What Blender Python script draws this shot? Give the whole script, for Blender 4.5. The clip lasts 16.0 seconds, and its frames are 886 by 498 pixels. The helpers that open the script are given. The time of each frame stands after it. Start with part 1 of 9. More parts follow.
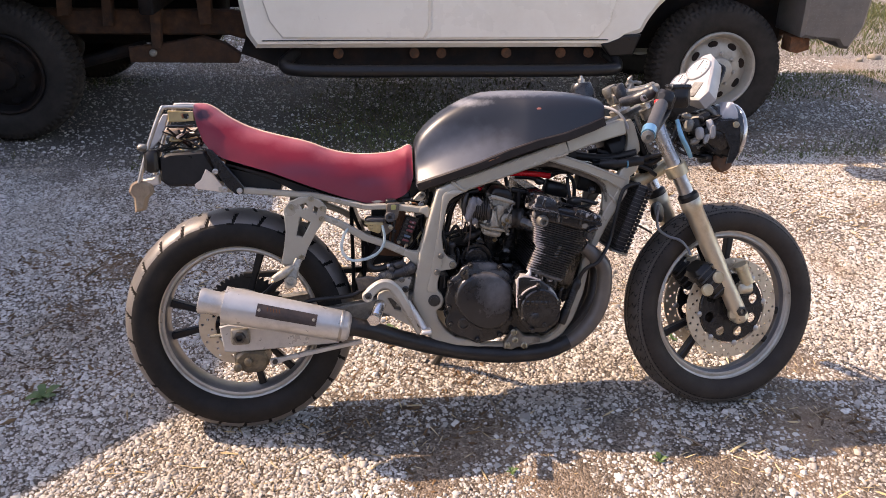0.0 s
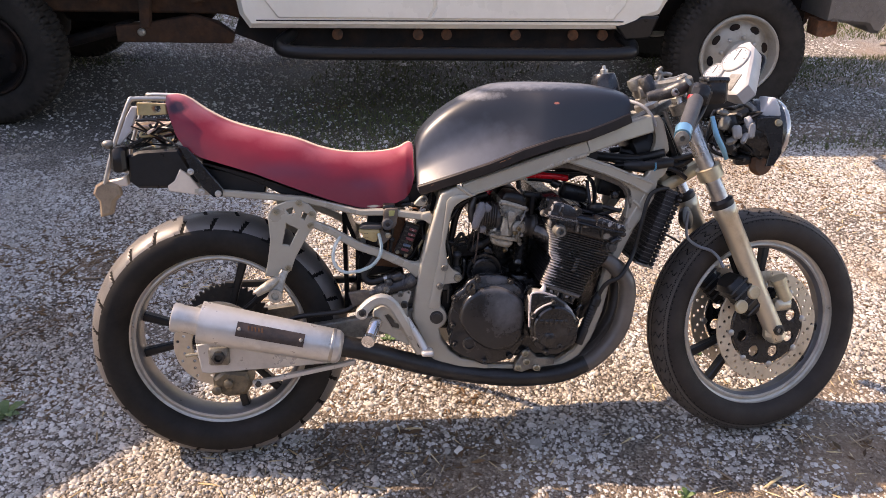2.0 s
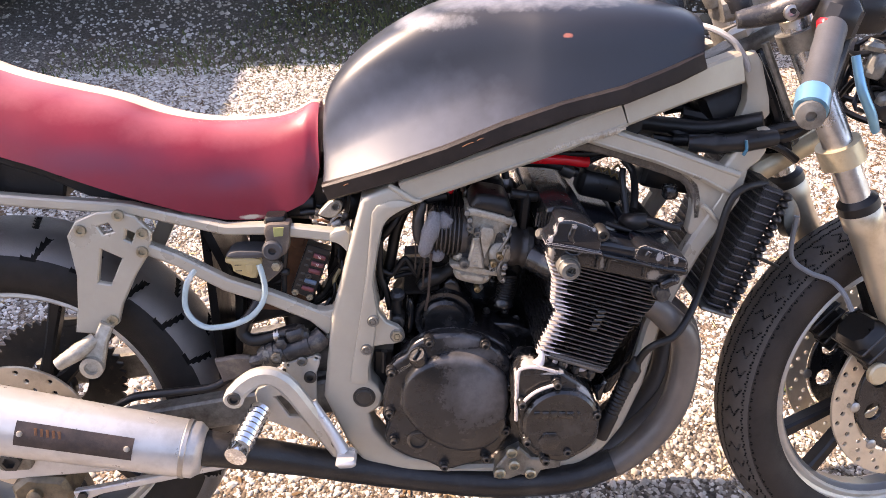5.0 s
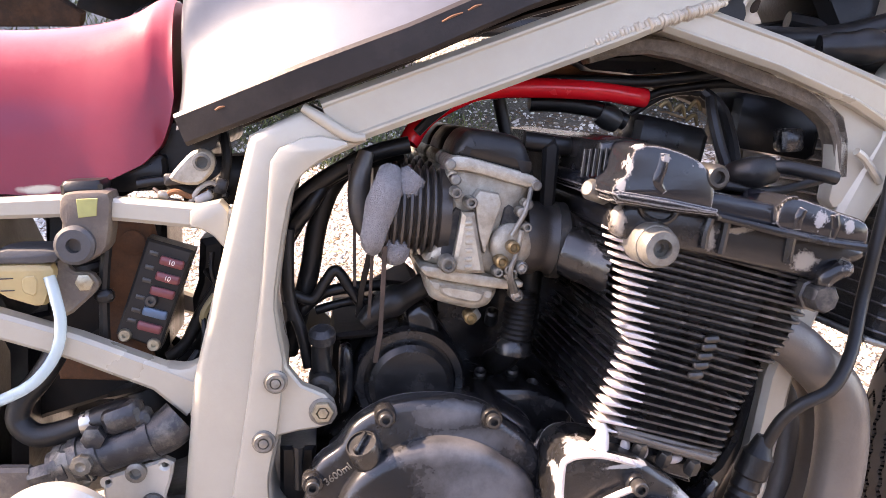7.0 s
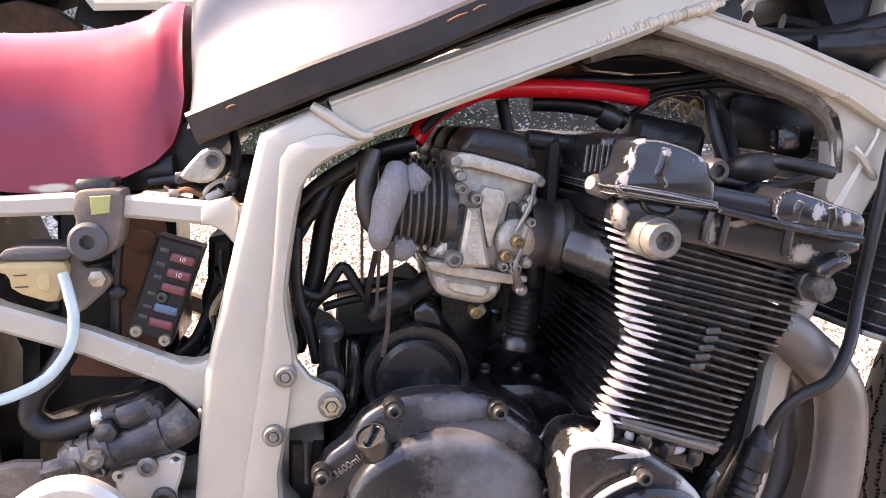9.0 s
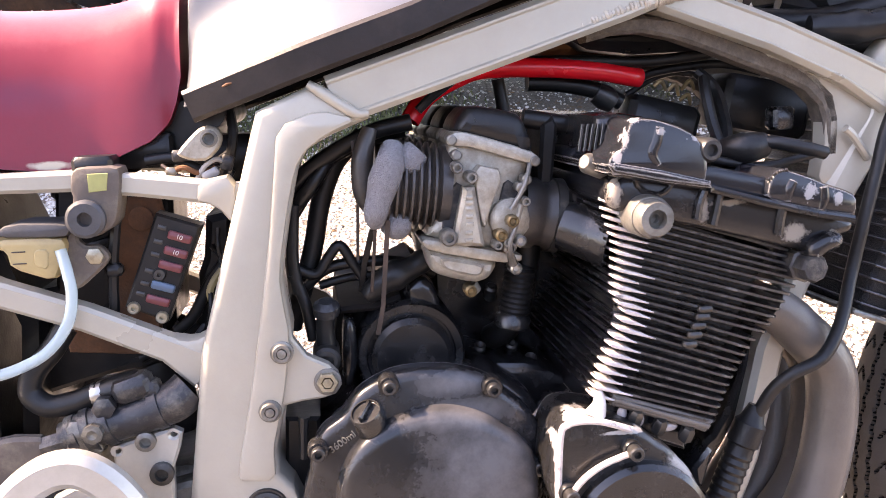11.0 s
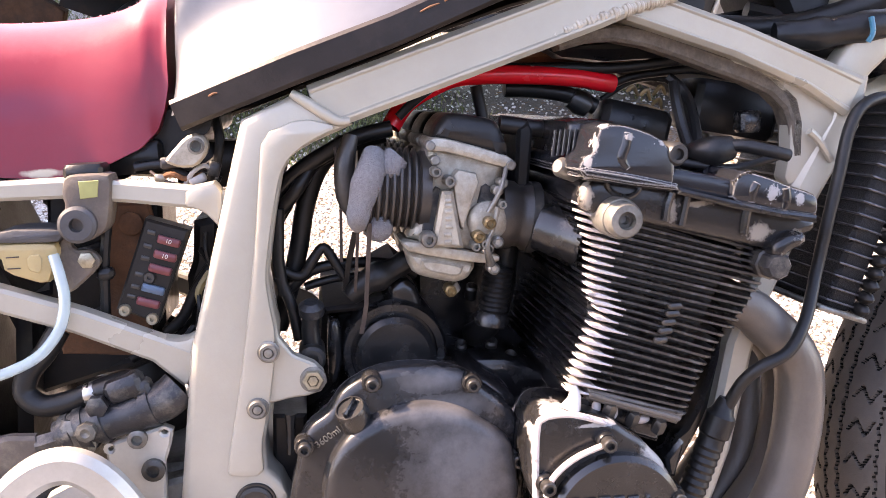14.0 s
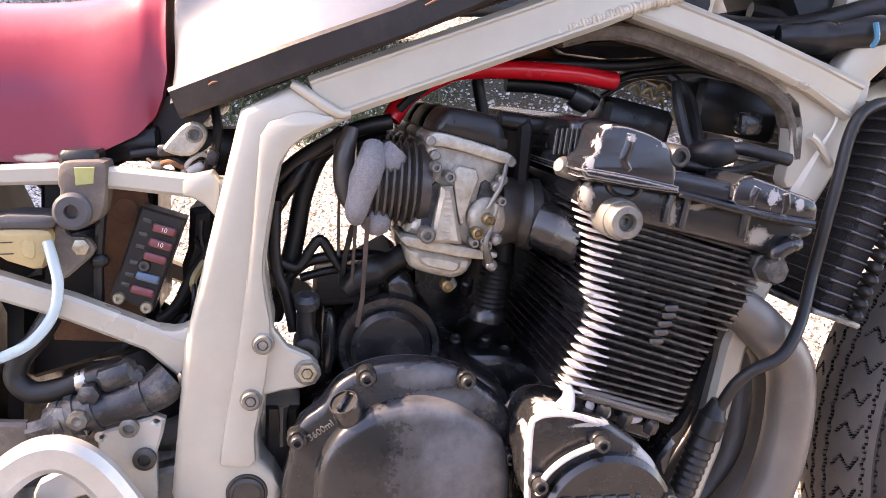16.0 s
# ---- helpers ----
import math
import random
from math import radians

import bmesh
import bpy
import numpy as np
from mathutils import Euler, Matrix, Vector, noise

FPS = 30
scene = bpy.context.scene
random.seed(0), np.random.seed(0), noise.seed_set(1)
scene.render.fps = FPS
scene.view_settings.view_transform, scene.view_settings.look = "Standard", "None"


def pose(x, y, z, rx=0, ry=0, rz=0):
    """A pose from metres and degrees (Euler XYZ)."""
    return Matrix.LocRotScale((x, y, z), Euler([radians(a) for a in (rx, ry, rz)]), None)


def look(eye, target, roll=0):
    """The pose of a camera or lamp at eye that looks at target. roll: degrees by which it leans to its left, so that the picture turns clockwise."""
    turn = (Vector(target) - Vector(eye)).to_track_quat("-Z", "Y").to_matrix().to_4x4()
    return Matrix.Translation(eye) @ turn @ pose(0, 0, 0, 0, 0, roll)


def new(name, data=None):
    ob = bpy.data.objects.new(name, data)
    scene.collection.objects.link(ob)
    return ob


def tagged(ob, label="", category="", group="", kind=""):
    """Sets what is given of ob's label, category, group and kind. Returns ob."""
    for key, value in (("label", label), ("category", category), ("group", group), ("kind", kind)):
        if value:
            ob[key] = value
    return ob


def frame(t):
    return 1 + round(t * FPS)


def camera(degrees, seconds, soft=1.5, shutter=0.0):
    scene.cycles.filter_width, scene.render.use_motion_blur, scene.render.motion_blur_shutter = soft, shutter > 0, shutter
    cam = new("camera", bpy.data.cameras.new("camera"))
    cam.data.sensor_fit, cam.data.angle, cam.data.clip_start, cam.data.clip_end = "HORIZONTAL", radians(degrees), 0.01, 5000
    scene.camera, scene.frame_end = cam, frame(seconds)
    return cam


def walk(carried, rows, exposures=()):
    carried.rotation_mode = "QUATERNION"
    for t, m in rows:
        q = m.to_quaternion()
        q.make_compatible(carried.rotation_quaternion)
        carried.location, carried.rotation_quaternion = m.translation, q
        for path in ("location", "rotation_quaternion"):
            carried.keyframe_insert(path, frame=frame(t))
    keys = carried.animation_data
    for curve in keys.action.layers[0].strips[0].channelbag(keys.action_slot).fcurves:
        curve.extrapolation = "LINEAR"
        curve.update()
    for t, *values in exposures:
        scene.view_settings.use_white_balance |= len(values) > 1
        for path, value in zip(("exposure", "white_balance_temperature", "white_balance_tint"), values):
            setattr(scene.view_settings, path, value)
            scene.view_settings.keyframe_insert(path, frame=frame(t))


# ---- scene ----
cam = camera(55.62, 16.0, 0.4)
PATH = [  # seconds, place, turn
    (0.0, -0.3719, -2.1266, 1.5468, 65.12, -0.65, -5.76),
    (0.5, -0.3506, -2.1167, 1.5419, 65.22, -0.88, -5.6),
    (1.0, -0.3122, -2.093, 1.5367, 65.29, -0.94, -5.58),
    (1.5, -0.2951, -2.0104, 1.5274, 65.01, -0.82, -5.2),
    (2.0, -0.347, -1.862, 1.5106, 63.71, -1.01, -5.35),
    (2.5, -0.3355, -1.7636, 1.5023, 62.49, -1.43, -7.59),
    (3.0, -0.2103, -1.6166, 1.4835, 60.96, -1.2, -7.94),
    (3.5, -0.0829, -1.5, 1.4841, 59.03, -1.48, -4.62),
    (4.0, -0.0539, -1.3954, 1.4655, 56.62, -0.38, -1.44),
    (4.2, -0.0722, -1.3374, 1.4479, 55.83, -0.19, -0.64),
    (6.3, -0.0888, -0.566, 0.9855, 57.72, 0.03, -7.38),
    (6.5, -0.0895, -0.5734, 0.9321, 64.28, -0.31, -7.78),
    (7.0, -0.1046, -0.5857, 0.8835, 67.47, -0.09, -7.93),
    (7.5, -0.1155, -0.599, 0.879, 67.93, 0.22, -7.95),
    (8.0, -0.1239, -0.606, 0.8808, 68.13, 0.27, -7.98),
    (8.5, -0.1168, -0.6019, 0.8754, 68.45, 0.17, -8.19),
    (9.0, -0.1161, -0.6015, 0.875, 68.41, 0.08, -8.41),
    (9.5, -0.1158, -0.6066, 0.8724, 68.06, 0.01, -8.56),
    (12.0, -0.1091, -0.6102, 0.8741, 67.18, -0.09, -8.29),
    (12.5, -0.1068, -0.623, 0.8805, 67.13, 0.16, -8.86),
    (13.0, -0.1133, -0.6223, 0.8792, 67.36, 0.51, -9.01),
    (13.5, -0.1107, -0.6266, 0.8798, 67.38, 0.48, -8.98),
    (14.0, -0.1084, -0.6325, 0.8845, 67.27, 0.14, -9.16),
    (14.5, -0.1106, -0.6356, 0.8833, 65.98, -0.6, -8.83),
    (15.0, -0.1181, -0.6281, 0.888, 65.98, -0.72, -8.67),
    (15.5, -0.1179, -0.6217, 0.8918, 66.16, -1.41, -9.02),
    (16.0, -0.1153, -0.6242, 0.8926, 66.12, -1.55, -9.31),
]

walk(cam, [(t, pose(x, y, z, rx, ry, rz)) for t, x, y, z, rx, ry, rz in PATH],
     exposures=[(0.0, 1.41, 7600, 26), (2.5, 1.45, 7600, 26), (3.5, 1.64, 7600, 26), (4.0, 1.76, 7600, 26), (5.2, 2.24, 7650, 28), (6.3, 2.88, 7800, 29), (16.0, 2.9, 7800, 29)])

# ---- daylight ----
TO_SUN = Vector((-1.05, 0.35, 1.0)).normalized()
sky = bpy.data.worlds.new("sky")
scene.world = sky
sky.use_nodes = True
nt = sky.node_tree
tex = nt.nodes.new("ShaderNodeTexSky")
tex.sky_type = "NISHITA"
tex.sun_disc = False
tex.sun_elevation = math.asin(TO_SUN.z)
tex.sun_rotation = math.atan2(TO_SUN.x, TO_SUN.y) % (2 * math.pi)
nt.links.new(tex.outputs[0], nt.nodes["Background"].inputs[0])
nt.nodes["Background"].inputs[1].default_value = 0.15
sun = new("sun", bpy.data.lights.new("sun", "SUN"))
sun.data.energy, sun.data.angle, sun.data.color = 3.15, radians(0.53), (1.0, 0.885, 0.715)
sun.matrix_world = look(TO_SUN * 30, (0, 0, 0))


# ---- materials ----
def mat(name, base, rough=0.5, metal=0.0, var=0.25, scale=30.0, bump=0.1, bscale=200.0, second=None, amount=0.5, sscale=8.0,
        detail=6.0, coat=0.0, rvar=0.15, sharp=0.12, spec=0.5):
    """Principled paint with two scales of variation: grain of the base, and patches of a second colour (wear, dirt, rust)."""
    m = bpy.data.materials.new(name)
    m.use_nodes = True
    t = m.node_tree
    b = t.nodes["Principled BSDF"]
    co = t.nodes.new("ShaderNodeTexCoord")

    def noise_tex(s, d=detail, r=0.6):
        n = t.nodes.new("ShaderNodeTexNoise")
        n.inputs["Scale"].default_value, n.inputs["Detail"].default_value, n.inputs["Roughness"].default_value = s, d, r
        t.links.new(co.outputs["Object"], n.inputs["Vector"])
        return n.outputs["Fac"]

    def ramp(fac, a, c0, c1, w):
        r = t.nodes.new("ShaderNodeValToRGB")
        r.color_ramp.elements[0].position, r.color_ramp.elements[1].position = a - w, a + w
        r.color_ramp.elements[0].color, r.color_ramp.elements[1].color = (*c0, 1), (*c1, 1)
        t.links.new(fac, r.inputs[0])
        return r.outputs[0]

    lo, hi = [c * (1 - var) for c in base], [min(1, c * (1 + var)) for c in base]
    col = ramp(noise_tex(scale), 0.5, lo, hi, 0.25)
    if second:
        mask = ramp(noise_tex(sscale, 9.0, 0.7), 1 - amount, (0, 0, 0), (1, 1, 1), sharp)
        mix = t.nodes.new("ShaderNodeMix")
        mix.data_type = "RGBA"
        t.links.new(mask, mix.inputs[0])
        t.links.new(col, mix.inputs[6])
        mix.inputs[7].default_value = (*second, 1)
        col = mix.outputs[2]
    t.links.new(col, b.inputs["Base Color"])
    rr = ramp(noise_tex(scale * 0.6), 0.5, [max(0.02, rough - rvar)] * 3, [min(1, rough + rvar)] * 3, 0.3)
    t.links.new(rr, b.inputs["Roughness"])
    b.inputs["Metallic"].default_value = metal
    b.inputs["Coat Weight"].default_value = coat
    b.inputs["Specular IOR Level"].default_value = spec
    if bump:
        u = t.nodes.new("ShaderNodeBump")
        u.inputs["Strength"].default_value, u.inputs["Distance"].default_value = bump, 0.002
        t.links.new(noise_tex(bscale, 4.0), u.inputs["Height"])
        t.links.new(u.outputs[0], b.inputs["Normal"])
    return m


FRAME_PAINT = mat("frame_paint", (0.385, 0.357, 0.292), 0.34, 0.20, 0.06, 14, 0.06, 300, (0.33, 0.295, 0.235), 0.38, 11, sharp=0.25)
WELD = mat("weld_bead", (0.47, 0.42, 0.34), 0.36, 0.35, 0.12, 60, 0.12, 260, (0.33, 0.27, 0.20), 0.40, 40)
SATIN_BLACK = mat("satin_black", (0.006, 0.0063, 0.0075), 0.27, 0.0, 0.2, 60, 0.05, 900, (0.016, 0.017, 0.019), 0.36, 5, sharp=0.3, rvar=0.05)
ENGINE_BLACK = mat("engine_black", (0.0100, 0.0098, 0.0100), 0.24, 0.0, 0.35, 60, 0.10, 260, (0.042, 0.039, 0.037), 0.36, 26, sharp=0.14, rvar=0.10, spec=0.6)
FIN_BLACK = mat("fin_black", (0.020, 0.0205, 0.022), 0.32, 0.0, 0.3, 60, 0.15, 400, (0.18, 0.17, 0.163), 0.35, 75, sharp=0.12, spec=0.6)
# Pale chipped casting edges; on the fin tips it also stands for sunlight.
CHIPPED_LIT = mat("chipped_lit_paint", (0.52, 0.47, 0.45), 0.42, 0.2, 0.15, 60, 0.25, 300, (0.10, 0.09, 0.09), 0.36, 90, sharp=0.08)
# Cream for the seat's top strip: sunlight put into the colour.
SEAT_TOP = mat("sunlit_vinyl", (0.60, 0.47, 0.33), 0.6, 0.0, 0.12, 20, 0.3, 420, (0.50, 0.27, 0.21), 0.32, 22, sharp=0.2)
BRONZE = mat("grimy_bronze", (0.15, 0.12, 0.078), 0.45, 0.4, 0.25, 40, 0.25, 300, (0.04, 0.035, 0.028), 0.45, 22)
ALU = mat("cast_aluminium", (0.37, 0.34, 0.28), 0.42, 0.4, 0.16, 160, 0.25, 500, (0.13, 0.105, 0.072), 0.36, 75, sharp=0.22)
ALU_DULL = mat("dull_aluminium", (0.22, 0.21, 0.185), 0.44, 0.5, 0.2, 40, 0.25, 300, (0.065, 0.057, 0.046), 0.44, 24)
ALU_PALE = mat("pale_aluminium", (0.44, 0.42, 0.37), 0.33, 0.35, 0.08, 20, 0.06, 300, (0.30, 0.28, 0.235), 0.36, 14, sharp=0.2)
MOSSY = mat("grimy_lug", (0.100, 0.080, 0.066), 0.6, 0.2, 0.25, 40, 0.3, 250, (0.20, 0.165, 0.12), 0.4, 30)
CAST_SAND = mat("sand_casting", (0.115, 0.092, 0.070), 0.75, 0.1, 0.35, 180, 0.5, 420, (0.055, 0.045, 0.036), 0.42, 60)
STICKER = mat("faded_sticker", (0.30, 0.29, 0.10), 0.6, 0.0, 0.2, 60, 0.1, 200)
BRASS = mat("brass", (0.26, 0.18, 0.085), 0.45, 0.6, 0.25, 60, 0.1, 200, (0.10, 0.075, 0.045), 0.45, 60)
POLISHED = mat("brushed_aluminium", (0.55, 0.53, 0.50), 0.34, 0.45, 0.08, 30, 0.06, 500, (0.38, 0.36, 0.33), 0.36, 12)
CHROME = mat("chrome", (0.75, 0.75, 0.76), 0.12, 1.0, 0.05, 20, 0.0, 100, (0.4, 0.36, 0.3), 0.28, 40)
STANCHION = mat("fork_tube", (0.45, 0.44, 0.43), 0.28, 0.85, 0.08, 30, 0.03, 300, (0.28, 0.26, 0.23), 0.36, 18)
POD_GREY = mat("pod_grey", (0.36, 0.355, 0.35), 0.42, 0.0, 0.12, 25, 0.1, 300, (0.34, 0.33, 0.31), 0.4, 12)
DISC_STEEL = mat("disc_steel", (0.55, 0.47, 0.36), 0.36, 0.6, 0.1, 30, 0.06, 300, (0.33, 0.27, 0.20), 0.36, 14)
RIM_DARK = mat("rim_barrel", (0.19, 0.185, 0.18), 0.35, 0.45, 0.2, 18, 0.1, 300, (0.20, 0.185, 0.16), 0.36, 10)
DIAL_GREY = mat("dial_grey", (0.36, 0.36, 0.365), 0.35, 0.0, 0.08, 40, 0.0, 300)
GOLD = mat("gold_anodised", (0.50, 0.42, 0.28), 0.4, 0.5, 0.1, 30, 0.1, 200, (0.33, 0.27, 0.18), 0.4, 20)
FORK = mat("fork_slider", (0.55, 0.49, 0.38), 0.35, 0.7, 0.1, 20, 0.08, 300, (0.35, 0.29, 0.19), 0.36, 14)
STEEL = mat("steel", (0.42, 0.40, 0.37), 0.38, 0.9, 0.15, 60, 0.1, 300, (0.2, 0.15, 0.1), 0.34, 50)
ZINC = mat("zinc_bolt", (0.36, 0.325, 0.24), 0.38, 0.7, 0.15, 90, 0.1, 300, (0.17, 0.13, 0.08), 0.40, 80)
DARK_STEEL = mat("dark_steel", (0.06, 0.058, 0.055), 0.4, 0.7, 0.2, 60, 0.1, 300, (0.2, 0.17, 0.13), 0.3, 50)
GRIMY = mat("grimy_black", (0.020, 0.020, 0.022), 0.40, 0.1, 0.4, 60, 0.3, 300, (0.14, 0.125, 0.10), 0.40, 35, sharp=0.1)
RUBBER = mat("rubber", (0.0098, 0.0094, 0.0092), 0.42, 0.0, 0.25, 40, 0.15, 300, (0.022, 0.020, 0.018), 0.34, 22, spec=0.35)
TYRE = mat("tyre_rubber", (0.0075, 0.0066, 0.0060), 0.62, 0.0, 0.25, 25, 0.25, 500, (0.022, 0.018, 0.015), 0.42, 10, sharp=0.2, spec=0.25)
DUSTY_TYRE = mat("dusty_tyre", (0.064, 0.055, 0.047), 0.70, 0.0, 0.25, 25, 0.25, 500, (0.095, 0.080, 0.066), 0.42, 9, sharp=0.2, spec=0.3)
CHALKY_TYRE = mat("chalky_tread", (0.105, 0.096, 0.088), 0.42, 0.0, 0.2, 25, 0.25, 500, (0.15, 0.135, 0.12), 0.44, 9, sharp=0.25, spec=0.6)
GROOVE = mat("tread_groove", (0.006, 0.0052, 0.0046), 0.8, 0.0, 0.25, 25, 0.2, 500, spec=0.15)
FRONT_RUBBER = mat("front_tyre_rubber", (0.020, 0.0155, 0.0125), 0.65, 0.0, 0.25, 25, 0.25, 500, (0.042, 0.032, 0.025), 0.45, 10, sharp=0.2, spec=0.3)
COOLER_CORE = mat("cooler_core", (0.012, 0.012, 0.013), 0.5, 0.1, 0.5, 700, 1.0, 800)
COOLER_EDGE = mat("cooler_edge", (0.10, 0.10, 0.105), 0.45, 0.4, 0.3, 90, 0.2, 300, (0.03, 0.03, 0.03), 0.45, 70)
BROWN_PLATE = mat("brown_plate", (0.060, 0.040, 0.032), 0.5, 0.2, 0.3, 40, 0.2, 300, (0.022, 0.018, 0.016), 0.45, 25)
RUBBER_GREY = mat("grey_rubber", (0.055, 0.054, 0.056), 0.6, 0.0, 0.2, 40, 0.2, 300, (0.03, 0.028, 0.027), 0.4, 20)
HOSE_GREY = mat("grey_hose", (0.16, 0.17, 0.18), 0.5, 0.0, 0.1, 30, 0.05, 200)
WRAP = mat("exhaust_black", (0.011, 0.0105, 0.0105), 0.36, 0.0, 0.3, 30, 0.3, 300, (0.036, 0.032, 0.029), 0.40, 12, spec=0.4)
HEADER = mat("header_pipe", (0.095, 0.082, 0.071), 0.42, 0.2, 0.25, 25, 0.15, 300, (0.155, 0.132, 0.113), 0.45, 9, sharp=0.25)
TRUCK_TYRE = mat("truck_tyre_rubber", (0.020, 0.0175, 0.015), 0.8, 0.0, 0.25, 25, 0.25, 300, (0.042, 0.035, 0.029), 0.42, 7, sharp=0.2, spec=0.2)
RUST = mat("rust", (0.16, 0.065, 0.026), 0.85, 0.0, 0.45, 35, 0.5, 200, (0.06, 0.035, 0.022), 0.45, 14)
RED_HOSE = mat("red_silicone", (0.72, 0.012, 0.018), 0.28, 0.0, 0.08, 20, 0.03, 200, (0.55, 0.01, 0.015), 0.35, 12)
YELLOW_PLASTIC = mat("aged_plastic", (0.37, 0.28, 0.13), 0.45, 0.0, 0.15, 25, 0.1, 200, (0.25, 0.185, 0.09), 0.42, 18)
BLUE_CHROME = mat("blue_anodised", (0.16, 0.36, 0.50), 0.3, 0.6, 0.1, 30, 0.0, 100)
TRUCK_RUST = mat("chassis_rust", (0.075, 0.034, 0.015), 0.9, 0.0, 0.45, 20, 0.5, 100, (0.03, 0.018, 0.012), 0.45, 8)
FOAM = mat("grey_foam", (0.19, 0.185, 0.19), 0.95, 0.0, 0.22, 400, 1.0, 900)
BLACK_PLASTIC = mat("black_plastic", (0.0098, 0.0094, 0.0094), 0.36, 0.0, 0.25, 60, 0.12, 300, (0.020, 0.0185, 0.017), 0.32, 24, spec=0.35)
GREY_PLASTIC = mat("grey_plastic", (0.40, 0.40, 0.41), 0.4, 0.0, 0.1, 20, 0.1, 300)
PALE_CONNECTOR = mat("pale_connector", (0.30, 0.295, 0.285), 0.45, 0.0, 0.15, 40, 0.1, 300)
FUSE_RED = mat("fuse_red", (0.14, 0.032, 0.034), 0.35, 0.0, 0.15, 80, 0.0, 100)
FUSE_BLUE = mat("fuse_blue", (0.06, 0.10, 0.15), 0.3, 0.0, 0.1, 60, 0.0, 100)
PRINT = mat("raised_print", (0.62, 0.55, 0.50), 0.5, 0.0, 0.05, 60, 0.0, 100)
BLUE_TAPE = mat("blue_tape", (0.02, 0.13, 0.20), 0.35, 0.0, 0.2, 60, 0.1, 200)
WOOD = mat("weathered_plastic", (0.27, 0.20, 0.13), 0.8, 0.0, 0.35, 60, 0.4, 160, (0.09, 0.055, 0.04), 0.42, 30)
TAN = mat("tan_plastic", (0.62, 0.52, 0.42), 0.5, 0.0, 0.1, 30, 0.1, 200)
TRUCK_WHITE = mat("truck_white", (0.80, 0.755, 0.65), 0.3, 0.0, 0.03, 3, 0.03, 300, (0.66, 0.60, 0.49), 0.30, 2.2, coat=0.4, sharp=0.25)
TRUCK_DARK = mat("underbody_dark", (0.008, 0.007, 0.0065), 0.8, 0.0, 0.4, 12, 0.3, 100, (0.030, 0.016, 0.009), 0.42, 5, spec=0.2)
RIM_CREAM = mat("steel_rim", (0.36, 0.33, 0.275), 0.45, 0.2, 0.1, 15, 0.1, 200, (0.24, 0.20, 0.15), 0.4, 9)
TREADPLATE = mat("tread_plate", (0.17, 0.155, 0.14), 0.42, 0.5, 0.15, 12, 0.1, 200, (0.22, 0.2, 0.18), 0.4, 8)
LETTER_WHITE = mat("tyre_letters", (0.36, 0.34, 0.31), 0.7, 0.0, 0.2, 20, 0.1, 200)
WALL_PAINT = mat("shed_boards", (0.45, 0.42, 0.37), 0.8, 0.0, 0.15, 3, 0.3, 40, (0.3, 0.27, 0.22), 0.4, 1.2)

# For the unseen wall added behind the camera.
DARK_BOARDS = mat("dark_boards", (0.075, 0.068, 0.058), 0.8, 0.0, 0.3, 3, 0.3, 40, (0.025, 0.024, 0.018), 0.4, 1.2)


